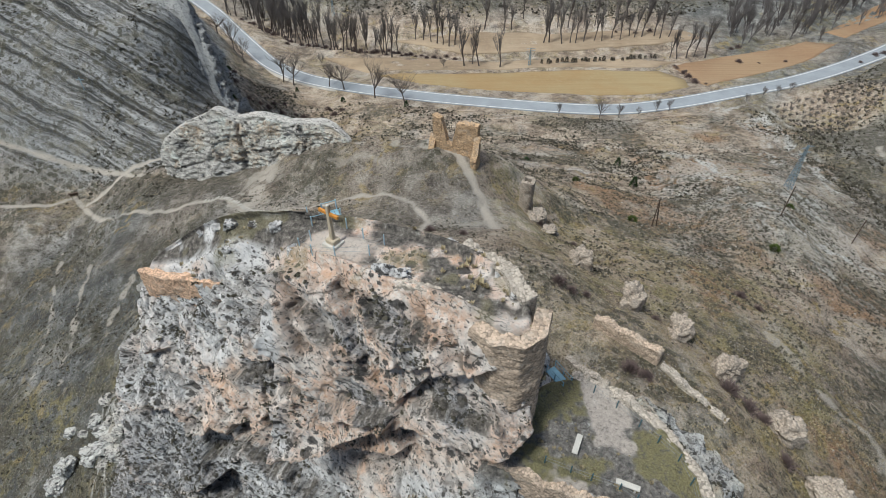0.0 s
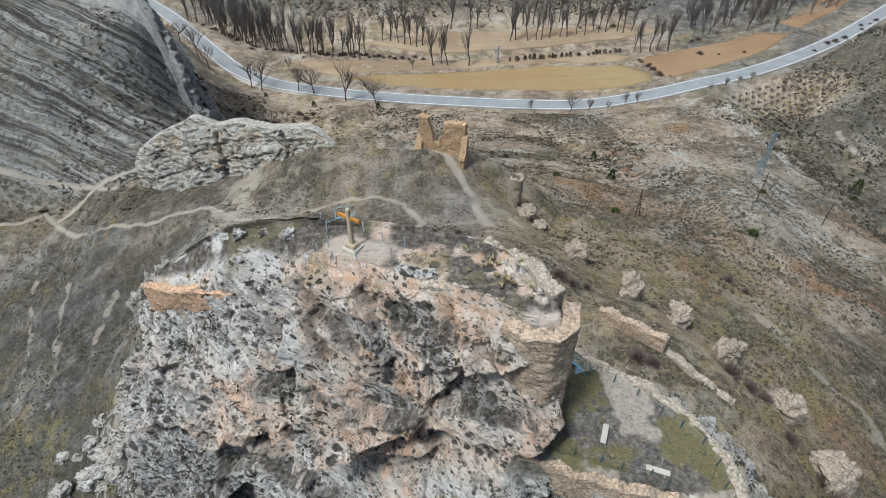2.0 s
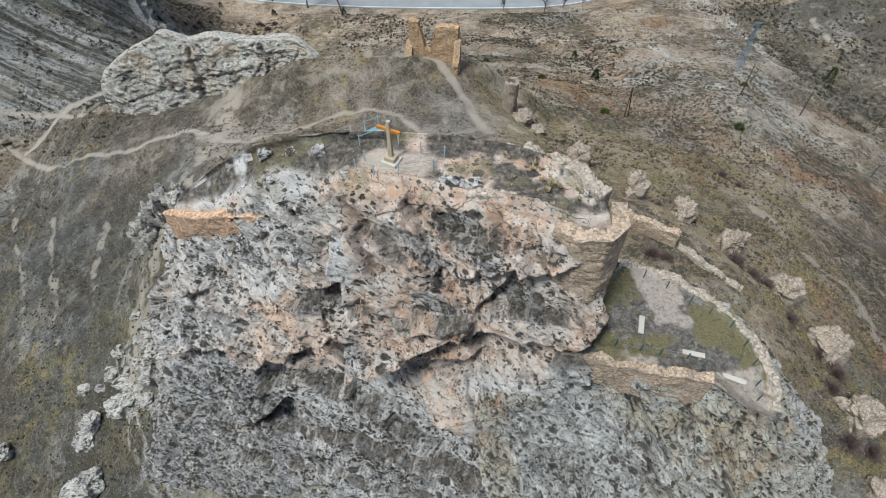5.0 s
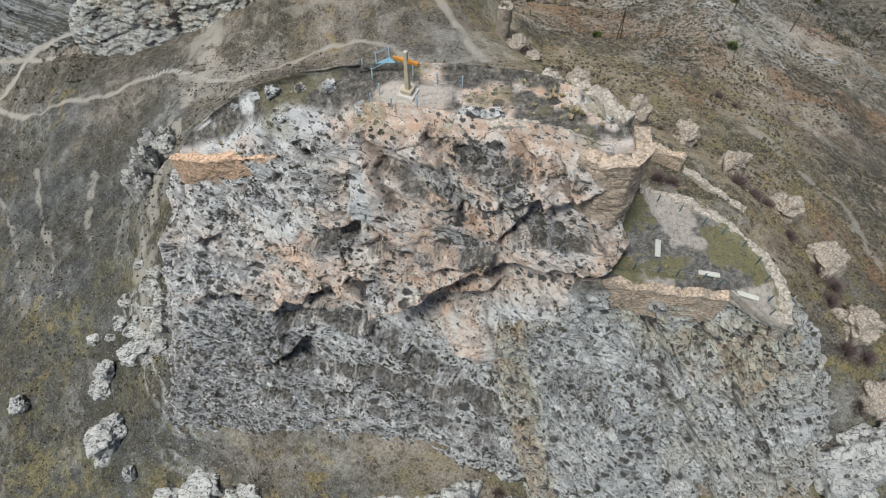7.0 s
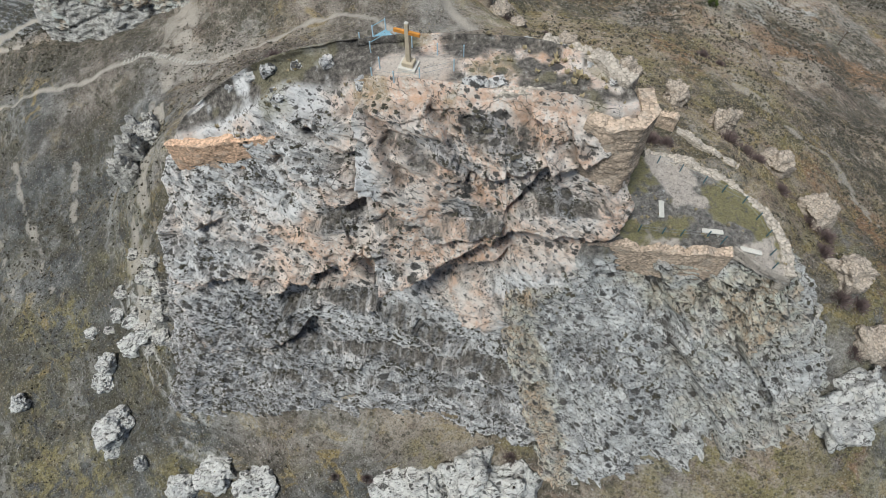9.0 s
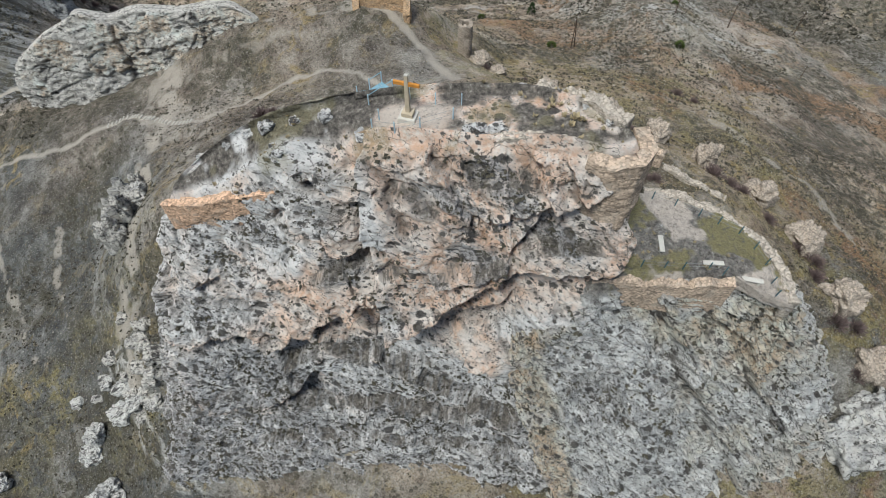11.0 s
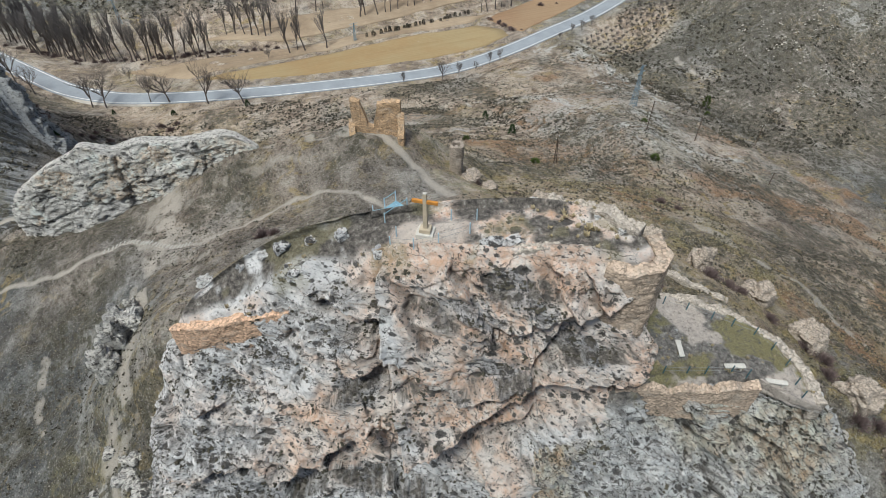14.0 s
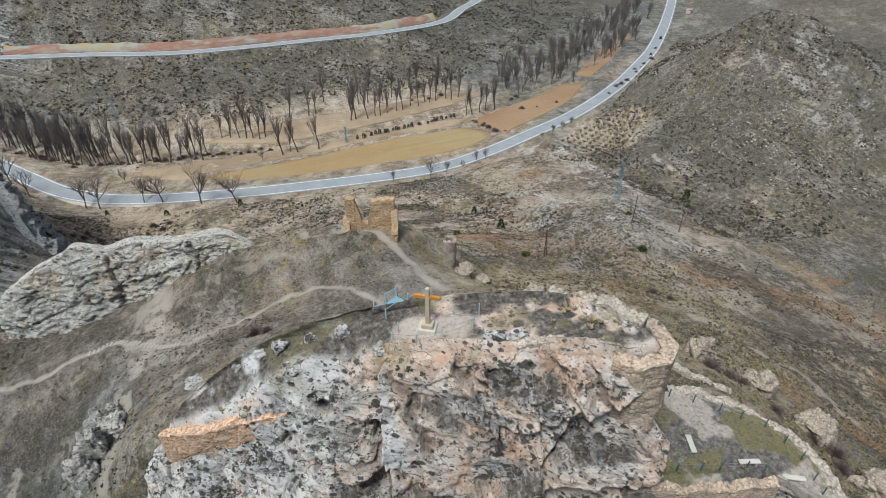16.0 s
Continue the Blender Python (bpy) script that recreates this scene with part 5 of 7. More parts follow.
def ribbon(name, line, offsets, z, mat, parent=None, label="", thick=0.5):
    """A strip with thickness along a line, between two offsets to its side."""
    q, side = along(line, 2.5)
    a, b = q + side * offsets[0], q + side * offsets[1]
    rows = [np.c_[a, np.full(len(q), z - thick)], np.c_[a, np.full(len(q), z)], np.c_[b, np.full(len(q), z)], np.c_[b, np.full(len(q), z - thick)]]
    return mesh_object(name, np.concatenate(rows), grid_faces(4, len(q)), mat, parent, label, shade=False)


road = tagged(ribbon("road", ROAD, (-4.4, 4.4), -57.30, MAT_ASPHALT), "grey asphalt country road with white edge lines", "road", kind="structure")
for off in (-3.5, 3.5):
    ribbon("edge_line", ROAD, (off - 0.16, off + 0.16), -57.28, MAT_LINE, road, "worn white edge line", 0.015)
upper_road = tagged(ribbon("upper_road", UPPER_ROAD, (-4.0, 4.0), -39.75, MAT_ASPHALT), "pale road climbing along the far slope", "road", kind="structure")
for off in (-3.2, 3.2):
    ribbon("edge_line", UPPER_ROAD, (off - 0.14, off + 0.14), -39.73, MAT_LINE, upper_road, "", 0.015)
verge = tagged(ribbon("gravel_verge", [(-86, 262), (-74, 246.5), (-60, 238), (-46, 232.2)], (-2.6, 1.6), -57.38, MAT_SCREE), "pale gravel lay-by beside the road", "verge", kind="structure")


def field(name, corners, mat, label, lift=0.14):
    """A ploughed field: its outline drawn in to the middle, laid on the ground."""
    c = np.array(corners, float)
    edge = np.concatenate([np.linspace(a, b, 24, endpoint=False) for a, b in zip(c, np.roll(c, -1, 0))])
    edge = edge + 0.5 * np.c_[vnoise(edge[:, 0] / 4, edge[:, 1] / 4, 1), vnoise(edge[:, 0] / 4, edge[:, 1] / 4, 2)]
    mid = c.mean(0)
    rings = [mid + (edge - mid) * s for s in (1.003, 1, 0.9, 0.75, 0.6, 0.45, 0.3, 0.15, 0.01)]
    p = np.stack([np.c_[r, ground_height(r[:, 0], r[:, 1]) + (lift if k else -0.3)] for k, r in enumerate(rings)])
    return tagged(mesh_object(name, p.reshape(-1, 3), grid_faces(len(rings), len(edge), True), mat), label, "field", kind="structure")


def field_material(name, a, b, turn):
    m, n, l, s = material(name)
    v = coords(n, l)
    furrow = coords(n, l, (0.02, 1.2, 1), (0, 0, turn))
    big, lines = noise_tex(n, l, v, 0.03, 5, 0.65), noise_tex(n, l, furrow, 1.0, 4, 0.7)
    fine = noise_tex(n, l, v, 0.8, 6, 0.75)
    c = mix(n, l, step(n, l, big, 0.35, 0.65), a, b)
    c = mix(n, l, mul(n, l, step(n, l, lines, 0.4, 0.7), 0.35), c, tuple(x * 0.65 for x in a))
    c = mix(n, l, mul(n, l, step(n, l, fine, 0.5, 0.75), 0.4), c, tuple(min(1, x * 1.35) for x in b))
    l.new(c, s.inputs["Base Color"])
    s.inputs["Roughness"].default_value = 0.95
    bump(n, l, s, fine, 0.1)
    return m


MAT_FIELD = field_material("stubble_field", (0.34, 0.23, 0.11), (0.36, 0.28, 0.15), 8)
MAT_FIELD2 = field_material("brown_field", (0.3, 0.19, 0.11), (0.34, 0.235, 0.14), 25)
MAT_MEADOW = field_material("dry_meadow", (0.28, 0.21, 0.14), (0.42, 0.33, 0.23), 12)
field("field", [(-32, 249), (-10, 238.5), (30, 231), (66, 228), (92, 228.5), (109, 235), (109, 243), (101, 253.5), (70, 254), (40, 252.5), (5, 250)], MAT_FIELD, "stubble field of ochre and faded green beside the road")
field("field", [(116, 236), (148, 250), (172, 262), (196, 280), (185, 287), (150, 272), (122, 264), (108, 258), (113, 245)], MAT_FIELD2, "brown fallow field in the bend of the road")
field("meadow", [(-60, 272), (-35, 252), (0, 254), (45, 257), (100, 258), (112, 263), (90, 268), (45, 266), (8, 264), (-25, 268)], MAT_MEADOW, "dry straw-coloured meadow along the stream")
field("meadow", [(-25, 287), (8, 274), (50, 277), (110, 284), (135, 290), (125, 299), (70, 298), (20, 298)], MAT_MEADOW, "dry straw-coloured meadow between rows of poplars", 0.16)
field("field", [(205, 288), (250, 322), (300, 362), (292, 368), (240, 332), (200, 300)], MAT_FIELD2, "narrow brown field beside the stream")

# the raw cut bank above the upper road
q, side = along(UPPER_ROAD[1:8], 3.0)
up = [4.6, 6.0, 8.0, 9.5]
bank_rows = [np.c_[q + side * o, np.full(len(q), -40.2 + h) + 0.8 * vnoise(q[:, 0] / 6, q[:, 1] / 6, k)] for k, (o, h) in enumerate(zip(up, (-0.4, 1.8, 3.8, 4.4)))]
m, n, l, s = material("striped_cut_bank")
v = coords(n, l, (0.025, 0.03, 0.1))
c = ramp(n, l, noise_tex(n, l, v, 1.0, 6, 0.6), (0.34, (0.36, 0.33, 0.26)), (0.45, (0.3, 0.15, 0.11)), (0.53, (0.33, 0.35, 0.3)), (0.6, (0.4, 0.29, 0.13)), (0.7, (0.36, 0.33, 0.28)))
l.new(c, s.inputs["Base Color"])
s.inputs["Roughness"].default_value = 0.95
tagged(mesh_object("cut_bank", np.concatenate(bank_rows), grid_faces(4, len(q)), m), "raw cut bank striped red, ochre and pale above the road", "bank", kind="structure")


# ---- plants ----
def tube(verts, faces, points, radii, sides=4):
    """A tapered stick through the points, in one piece, added to the lists."""
    k0 = len(verts)
    for n_, (p, r) in enumerate(zip(points, radii)):
        a, b = np.asarray(points[max(n_ - 1, 0)], float), np.asarray(points[min(n_ + 1, len(points) - 1)], float)
        w = (b - a) / (np.linalg.norm(b - a) + 1e-9)
        u = np.cross(w, (0, 0, 1) if abs(w[2]) < 0.9 else (1, 0, 0))
        u = u / np.linalg.norm(u)
        v = np.cross(w, u)
        for i in range(sides):
            t = 2 * math.pi * i / sides
            verts.append(tuple(np.asarray(p) + r * (math.cos(t) * u + math.sin(t) * v)))
    for n_ in range(len(points) - 1):
        for i in range(sides):
            j, k = (i + 1) % sides, k0 + n_ * sides
            faces.append((k + i, k + j, k + sides + j, k + sides + i))


def bare_tree_meshes(seed, height, spread, upright, twigs, trunk=0.3):
    """Trunk, limbs, and the crown of twigs, of a leafless tree."""
    rng = random.Random(seed)
    stem, limbs, (cv, cf) = ([], []), [], ([], [])

    def grow(p, way, length, r, depth):
        pts, radii = [p], [r]
        for _ in range(2 if depth else 3):
            way = way + np.array([rng.gauss(0, 0.1), rng.gauss(0, 0.1), rng.gauss(0.05, 0.06)])
            way = way / np.linalg.norm(way)
            pts.append(pts[-1] + way * length / (2 if depth else 3))
            radii.append(max(radii[-1] * 0.8, 0.02))
        if depth == 0:
            tube(*stem, pts, radii, 6)
        elif depth == 1:
            limbs.append(([], []))
            tube(*limbs[-1], pts, radii, 4)
        else:
            tube(cv, cf, pts, radii, 3)
        if depth >= 4:
            return
        for _ in range({0: 6, 1: 4, 2: 3, 3: twigs}[depth]):
            turn = rng.uniform(0, 2 * math.pi)
            lean = rng.uniform(0.3, 0.95) * spread
            side = np.array([math.cos(turn), math.sin(turn), 0.0])
            w = way * (1 - 0.3 * lean) + side * lean + np.array([0, 0, upright])
            start = pts[-1] - way * rng.uniform(0, 0.6) * length * (1 if depth else 0.5 if trunk < 0.4 else 1.2)
            grow(start, w / np.linalg.norm(w), length * rng.uniform(0.6, 0.85) if depth else height * rng.uniform(0.24, 0.34), max(r * 0.55, 0.024), depth + 1)

    grow(np.zeros(3), np.array([0, 0, 1.0]), height * trunk, height * 0.02, 0)
    return stem, limbs, (cv, cf)


def mesh_data(name, verts, faces, mat):
    me = bpy.data.meshes.new(name)
    me.from_pydata(verts, [], faces)
    me.materials.append(mat)
    return me


def tree_kind(name, seed, height, spread, upright, twigs, label, category="tree", bark=None, twig=None, trunk=0.3):
    """A tree under an Empty, at the world's origin, to be copied."""
    stem, limbs, (cv, cf) = bare_tree_meshes(seed, height, spread, upright, twigs, trunk)
    tree = new(name)
    new("trunk", mesh_data("trunk", *stem, bark or MAT_BARK)).parent = tree
    for limb in limbs:
        new("limb", mesh_data("limb", *limb, bark or MAT_BARK)).parent = tree
    new("crown", mesh_data("crown", cv, cf, twig or MAT_TWIG)).parent = tree
    return tagged(tree, label, category)


def ground_at(x, y):
    return float(ground_height(np.array([x]), np.array([y]))[0])


def plant(kinds, places, group, seed, low=0.8, high=1.15, sink=0.1):
    """Copies of the kinds at the places; the first place of each kind takes the kind itself."""
    rng = random.Random(seed)
    for i, (x, y) in enumerate(places):
        k = kinds[i % len(kinds)]
        s = rng.uniform(low, high)
        m = pose(x, y, ground_at(x, y) - sink, 0, 0, rng.uniform(0, 360))
        if "placed" not in k:
            ob = k
            ob.matrix_basis = m
            k["placed"] = 1
        else:
            ob = copy_thing(k, m)
        ob.scale = (s, s, s * rng.uniform(0.9, 1.15))
        ob["group"] = group


road_trees = [tree_kind("roadside_tree", 10 + k, 16.5, 1.05, 0.22, 2, "bare winter tree with spreading limbs beside the road", bark=MAT_DARKTWIG, twig=MAT_DARKTWIG) for k in range(4)]
plant(road_trees, [(-89, 246), (-71, 239), (-66, 236.5), (-50, 234.5), (-43, 231.5), (-29, 224.5), (-16, 219), (-96, 256), (-104, 262)], "trees along the road", 1, 0.85, 1.15)
small_trees = [tree_kind("roadside_sapling", 20 + k, 7.5, 0.7, 0.3, 3, "small bare tree at the edge of the road") for k in range(2)]
plant(small_trees, [(71, 207.5), (79, 208), (87, 211), (93, 213), (47, 209), (-58, 262), (0, 256), (128, 221), (136, 224), (143, 226), (150, 229)], "saplings along the road", 2, 0.6, 1.0)
plant([tree_kind("roadside_tree", 30, 10, 1.05, 0.22, 2, "rounded bare tree standing alone at the road's edge", bark=MAT_DARKTWIG, twig=MAT_DARKTWIG)], [(63, 206.5)], "trees along the road", 3, 1.0, 1.01)


def strewn(line, count, spread, seed):
    rng = random.Random(seed)
    q, side = along(line, 0.5)
    out = []
    for k in range(count):
        i = int((k + rng.uniform(0.1, 0.9)) / count * (len(q) - 1))
        p = q[i] + side[i] * rng.gauss(0, spread)
        out.append((float(p[0]), float(p[1])))
    return out


poplars = [tree_kind("poplar", 40 + k, 17, 0.4, 0.45, 2, "tall bare poplar with upright grey twigs", bark=MAT_DARKTWIG, trunk=0.55) for k in range(5)]
plant(poplars, strewn([(-112, 330), (-88, 303), (-68, 291)], 52, 6, 5) + strewn([(-68, 290), (-40, 281), (-22, 270)], 20, 3, 6) + [(-14, 289), (-10, 288), (-6, 286), (-3, 284), (0, 283), (3, 281), (6, 283)]
      + [(10, 259), (17, 259), (27, 259), (14, 261)] + strewn([(50, 286), (83, 289), (119, 293)], 16, 1.5, 7) + [(110, 268), (113, 267), (118, 268), (122, 269), (127, 268)] + strewn([(20, 300), (70, 304), (110, 306)], 12, 3, 8), "poplars by the stream", 9, 0.7, 1.2)


def joined(parts):
    """Many vert and face lists as one."""
    vs, fs, k = [], [], 0
    for v, f in parts:
        vs.append(np.asarray(v, float))
        fs += [tuple(i + k for i in face) for face in f]
        k += len(v)
    return np.concatenate(vs), fs


def wood(name, places, seed, height, label):
    """Far woods in one mesh, trunks and twigs alike."""
    rng = random.Random(seed)
    kinds = []
    for k in range(4):
        stem, limbs, crown = bare_tree_meshes(seed + k, height, 0.5, 0.5, 2, 0.2)
        kinds.append(joined([stem, *limbs, crown]))
    parts = []
    for i, (x, y) in enumerate(places):
        v, f = kinds[i % 4]
        t, s = rng.uniform(0, 6.28), rng.uniform(0.65, 1.15)
        r = np.array([[math.cos(t), -math.sin(t), 0], [math.sin(t), math.cos(t), 0], [0, 0, 1]])
        parts.append((v @ r.T * s + np.array([x, y, ground_at(x, y) - 0.2]), f))
    v, f = joined(parts)
    return tagged(mesh_object(name, v, f, MAT_TWIG, shade=False), label, "woodland", kind="stuff")


wood("poplar_wood", strewn([(145, 300), (190, 312), (232, 345)], 70, 9, 11) + strewn([(232, 345), (290, 380), (345, 420)], 60, 9, 12) + strewn([(240, 322), (300, 362)], 22, 3, 14), 50, 16, "dense bare grey poplar wood along the stream")


def needle_cone(seed, height, width, blunt):
    """A dense conifer or shrub: many small needle sprays round a short stem."""
    rng = random.Random(seed)
    v, f = [], []
    for _ in range(420):
        t = rng.random() ** 0.8
        rad = width * (1 - t) ** blunt * rng.uniform(0.55, 1.05) + 0.03
        a = rng.uniform(0, 6.283)
        p = np.array([rad * math.cos(a), rad * math.sin(a), height * (0.05 + 0.95 * t)])
        out = np.array([math.cos(a), math.sin(a), rng.uniform(0.2, 1.2)])
        out = out / np.linalg.norm(out) * rng.uniform(0.12, 0.3) * (0.4 + width)
        across = np.cross(out, (rng.gauss(0, 1), rng.gauss(0, 1), 1.0))
        across = across / np.linalg.norm(across) * rng.uniform(0.05, 0.12) * (0.4 + width)
        k = len(v)
        v += [tuple(p - across), tuple(p + across), tuple(p + out)]
        f.append((k, k + 1, k + 2))
    return v, f


def evergreen(name, seed, height, width, blunt, mat, label):
    v, f = needle_cone(seed, height, width, blunt)
    tv, tf = [], []
    tube(tv, tf, [(0, 0, -0.2), (0, 0, height * 0.7)], [width * 0.12, width * 0.04], 6)
    ob = new(name)
    new("stem", mesh_data("stem", tv, tf, MAT_BARK)).parent = ob
    new("foliage", mesh_data("foliage", v, f, mat)).parent = ob
    return tagged(ob, label, "shrub")


plant([evergreen("juniper", 1, 2.4, 0.95, 0.75, MAT_JUNIPER, "dark green cone-shaped juniper on the dry slope"), evergreen("juniper", 2, 2.0, 1.1, 0.6, MAT_JUNIPER, "dark green cone-shaped juniper on the dry slope")],
      [(-63, 229), (-42, 220), (-15, 213), (-81, 206), (53, 146), (24, 139), (51, 125), (-69, 173), (-77, 190)], "junipers", 21, 0.8, 1.2)
plant([evergreen("green_bush", 3, 1.1, 1.0, 0.35, MAT_PINE, "low rounded green bush among the dry scrub")], [(41, 96), (69, 88), (130, 129), (33, 117), (86, 112)], "green bushes", 22, 0.8, 1.1)
plant([evergreen("young_pine", 4, 4.2, 1.5, 0.5, MAT_PINE, "young yellow-green pine on the slope")], [(136, 136)], "pines", 23, 1.0, 1.05)


def brush(name, seed, width, height, mat, label, sticks=620):
    """A leafless shrub: a low dome of many fine twigs."""
    rng = random.Random(seed)
    v, f = [], []
    for _ in range(sticks):
        a, e, r = rng.uniform(0, 6.283), rng.uniform(0.1, 1.5), rng.uniform(0.35, 1.0)
        tip = np.array([width * r * math.cos(a) * math.cos(e), width * r * math.sin(a) * math.cos(e), height * r * math.sin(e)])
        root = np.array([tip[0] * rng.uniform(0.5, 0.8), tip[1] * rng.uniform(0.5, 0.8), tip[2] * rng.uniform(0.4, 0.75) - 0.05])
        side = np.cross(tip - root, (rng.gauss(0, 1), rng.gauss(0, 1), rng.gauss(0, 1)))
        side = side / (np.linalg.norm(side) + 1e-6) * rng.uniform(0.012, 0.028) * width
        k = len(v)
        v += [tuple(root - side), tuple(root + side), tuple(tip + side * 0.6), tuple(tip - side * 0.6)]
        f.append((k, k + 1, k + 2, k + 3))
    ob = new(name, mesh_data(name, v, f, mat))
    return tagged(ob, label, "bush")


BUSHES = [(14.9, 52.1, 1.5), (16.5, 51, 1.1), (18.7, 51.3, 0.9), (33.5, 38.6, 1.9), (35.5, 37, 1.7), (37.2, 35.8, 1.4), (48.8, 64.3, 1.5), (51, 62, 1.2), (-21.5, 72.5, 1.9), (-19.8, 71.3, 1.4), (17, 78, 1.3), (18.5, 76.5, 1.0), (22, 72, 0.9), (28.5, 50.5, 1.0), (21, 38.5, 1.6), (22.5, 37.5, 1.2), (38, 31, 1.5), (39.5, 26, 1.6), (40, 23.5, 1.8), (37.5, 21.5, 1.7), (36.5, 15.8, 1.8), (38.5, 14.5, 1.6), (36, 10, 1.5), (40, 8, 1.6), (-46.5, 74, 1.0), (-2, 66, 1.2), (3, 65.5, 1.0), (-14, 12.5, 1.4), (-4, 11.5, 1.3), (30, 8, 1.3), (7, 100, 0.8), (-22, 14.5, 1.1), (-19, 14.2, 1.3), (-17, 13.6, 1.0), (-11, 12.2, 1.2), (-8, 12.4, 1.0), (0, 9, 1.3), (-26, 16, 0.9)]
brushes = [brush("leafless_bush", 60 + k, 1.0, 1.0, MAT_PURPLE, "leafless purple-brown bush among dry grass") for k in range(4)]
rng = random.Random(77)
for i, (x, y, s) in enumerate(BUSHES):
    k = brushes[i % 4]
    m = pose(x, y, ground_at(x, y) - 0.1, 0, 0, rng.uniform(0, 360))
    if i < 4:
        k.matrix_basis, ob = m, k
    else:
        ob = copy_thing(k, m)
    ob.scale = (s, s, s * 0.85)
    ob["group"] = "leafless bushes"
far_brush = [brush("thicket_bush", 70 + k, 2.2, 1.8, MAT_PURPLE, "grey-brown leafless thicket bush in the valley", 420) for k in range(3)]
plant(far_brush, [(143, 277), (147, 279), (141, 262), (150, 261), (164, 263), (100, 296), (90, 297), (108, 298), (-35, 276), (-28, 272), (-45, 281), (-52, 284), (-60, 287)] + strewn([(-75, 185), (-60, 200), (-40, 200)], 26, 8, 31) + strewn([(-108, 318), (-75, 290), (-32, 277), (6, 268)], 46, 2.6, 38) + strewn([(196, 258), (240, 286), (290, 324)], 14, 1.2, 32) + strewn([(110, 260), (113, 245), (117, 236)], 8, 0.8, 33), "thicket bushes", 34, 0.5, 1.2, 0.1)
hedge = [evergreen("pruned_shrub", 5, 2.2, 0.8, 0.3, MAT_SCRUB, "small dark shrub in the row beside the field")]
plant(hedge, strewn([(46, 261), (75, 265), (104, 268.5)], 24, 0.4, 35), "row of shrubs by the field", 36, 0.7, 1.1)
orchard = [tree_kind("orchard_tree", 90 + k, 2.6, 0.9, 0.15, 2, "small bare pruned orchard tree in a row") for k in range(2)]
spots = []
for i in range(12):
    for j in range(8):
        u, w = i / 11, j / 7
        x = 134 + 42 * u + 4 * w
        y = 212 + 20 * u - 30 * w + 9 * u * w
        if 186 < y and x < 182 - 0.1 * j and y < 0.36 * x + 166:
            spots.append((x, y))
plant(orchard, spots, "orchard trees", 37, 0.8, 1.2, 0.05)


def scatter(name, places, sizes, seed, mat, label, blades, tall, category="scrub", broad=1.0):
    """Thousands of small tufts as one mesh: each a handful of leaning leaflets."""
    rng = np.random.default_rng(seed)
    n = len(places)
    a = rng.uniform(0, 2 * np.pi, (n, blades))
    lean, hi = rng.uniform(0.3, 1.0, (n, blades)), rng.uniform(0.5, 1.0, (n, blades)) * tall
    wide = rng.uniform(0.25, 0.5, (n, blades)) * broad
    s = np.asarray(sizes)[:, None]
    cx, cy = np.cos(a), np.sin(a)
    base = np.asarray(places)[:, None, :]
    tip = base + np.stack([cx * lean * s, cy * lean * s, hi * s], -1)
    left = base + np.stack([(cx * 0.25 - cy * wide) * s, (cy * 0.25 + cx * wide) * s, 0.25 * hi * s - 0.03], -1)
    right = base + np.stack([(cx * 0.25 + cy * wide) * s, (cy * 0.25 - cx * wide) * s, 0.25 * hi * s - 0.03], -1)
    v = np.stack([left, right, tip], 2).reshape(-1, 3)
    f = np.arange(len(v)).reshape(-1, 3)
    return tagged(mesh_object(name, v, f, mat, shade=False), label, category, kind="stuff")


rng = np.random.default_rng(5)


def strew_ground(n, x0, x1, y0, y1, seed, size, cutoff, power=2.0):
    """Places on the ground, thicker in patches and free of paths, with sizes."""
    x, y = rng.uniform(x0, x1, n), rng.uniform(y0, y1, n)
    clump = fbm(x / 11, y / 11, 0, 3, seed)
    near = np.minimum.reduce([line_near(x, y, p)[0] for p in (MAIN_PATH, TOWER_PATH, SIDE_PATH)])
    near = np.minimum(near, np.minimum(line_near(x, y, ROAD)[0], line_near(x, y, UPPER_ROAD)[0]) - 4.5)
    z = ground_height(x, y)
    keep = (clump + rng.uniform(-0.6, 0.6, n) > cutoff) & (near > 1.2) & (z > -56.5)
    x, y, z = x[keep], y[keep], z[keep]
    return np.c_[x, y, z], size * (0.45 + 1.1 * rng.random(len(x)) ** power)


p1, s1 = strew_ground(42000, -95, 75, 5, 125, 51, 0.27, 0.05)
p2, s2 = strew_ground(34000, 20, 150, 20, 205, 52, 0.36, 0.05)
p3, s3 = strew_ground(16000, -90, 70, 115, 225, 53, 0.6, 0.0)
p4, s4 = strew_ground(26000, 120, 330, 100, 320, 54, 0.8, 0.0)
p5, s5 = strew_ground(34000, -140, 300, 305, 480, 55, 1.0, -0.3)
p6, s6 = strew_ground(5000, -160, -60, 100, 260, 56, 0.5, 0.1)
scatter("scrub", np.concatenate([p1, p2, p3, p4, p5, p6]), np.concatenate([s1, s2, s3, s4, s5, s6]), 61, MAT_SCRUB, "low dark thyme scrub dotted over the slopes", 6, 0.75)
p1, s1 = strew_ground(26000, -90, 75, 5, 120, 57, 0.17, 0.1)
p2, s2 = strew_ground(26000, 10, 60, 10, 95, 58, 0.2, -0.1)
scatter("dry_grass", np.concatenate([p1, p2]), np.concatenate([s1, s2]), 62, MAT_TUFT, "tufts of dry straw-coloured grass", 6, 0.9, "grass", 0.45)


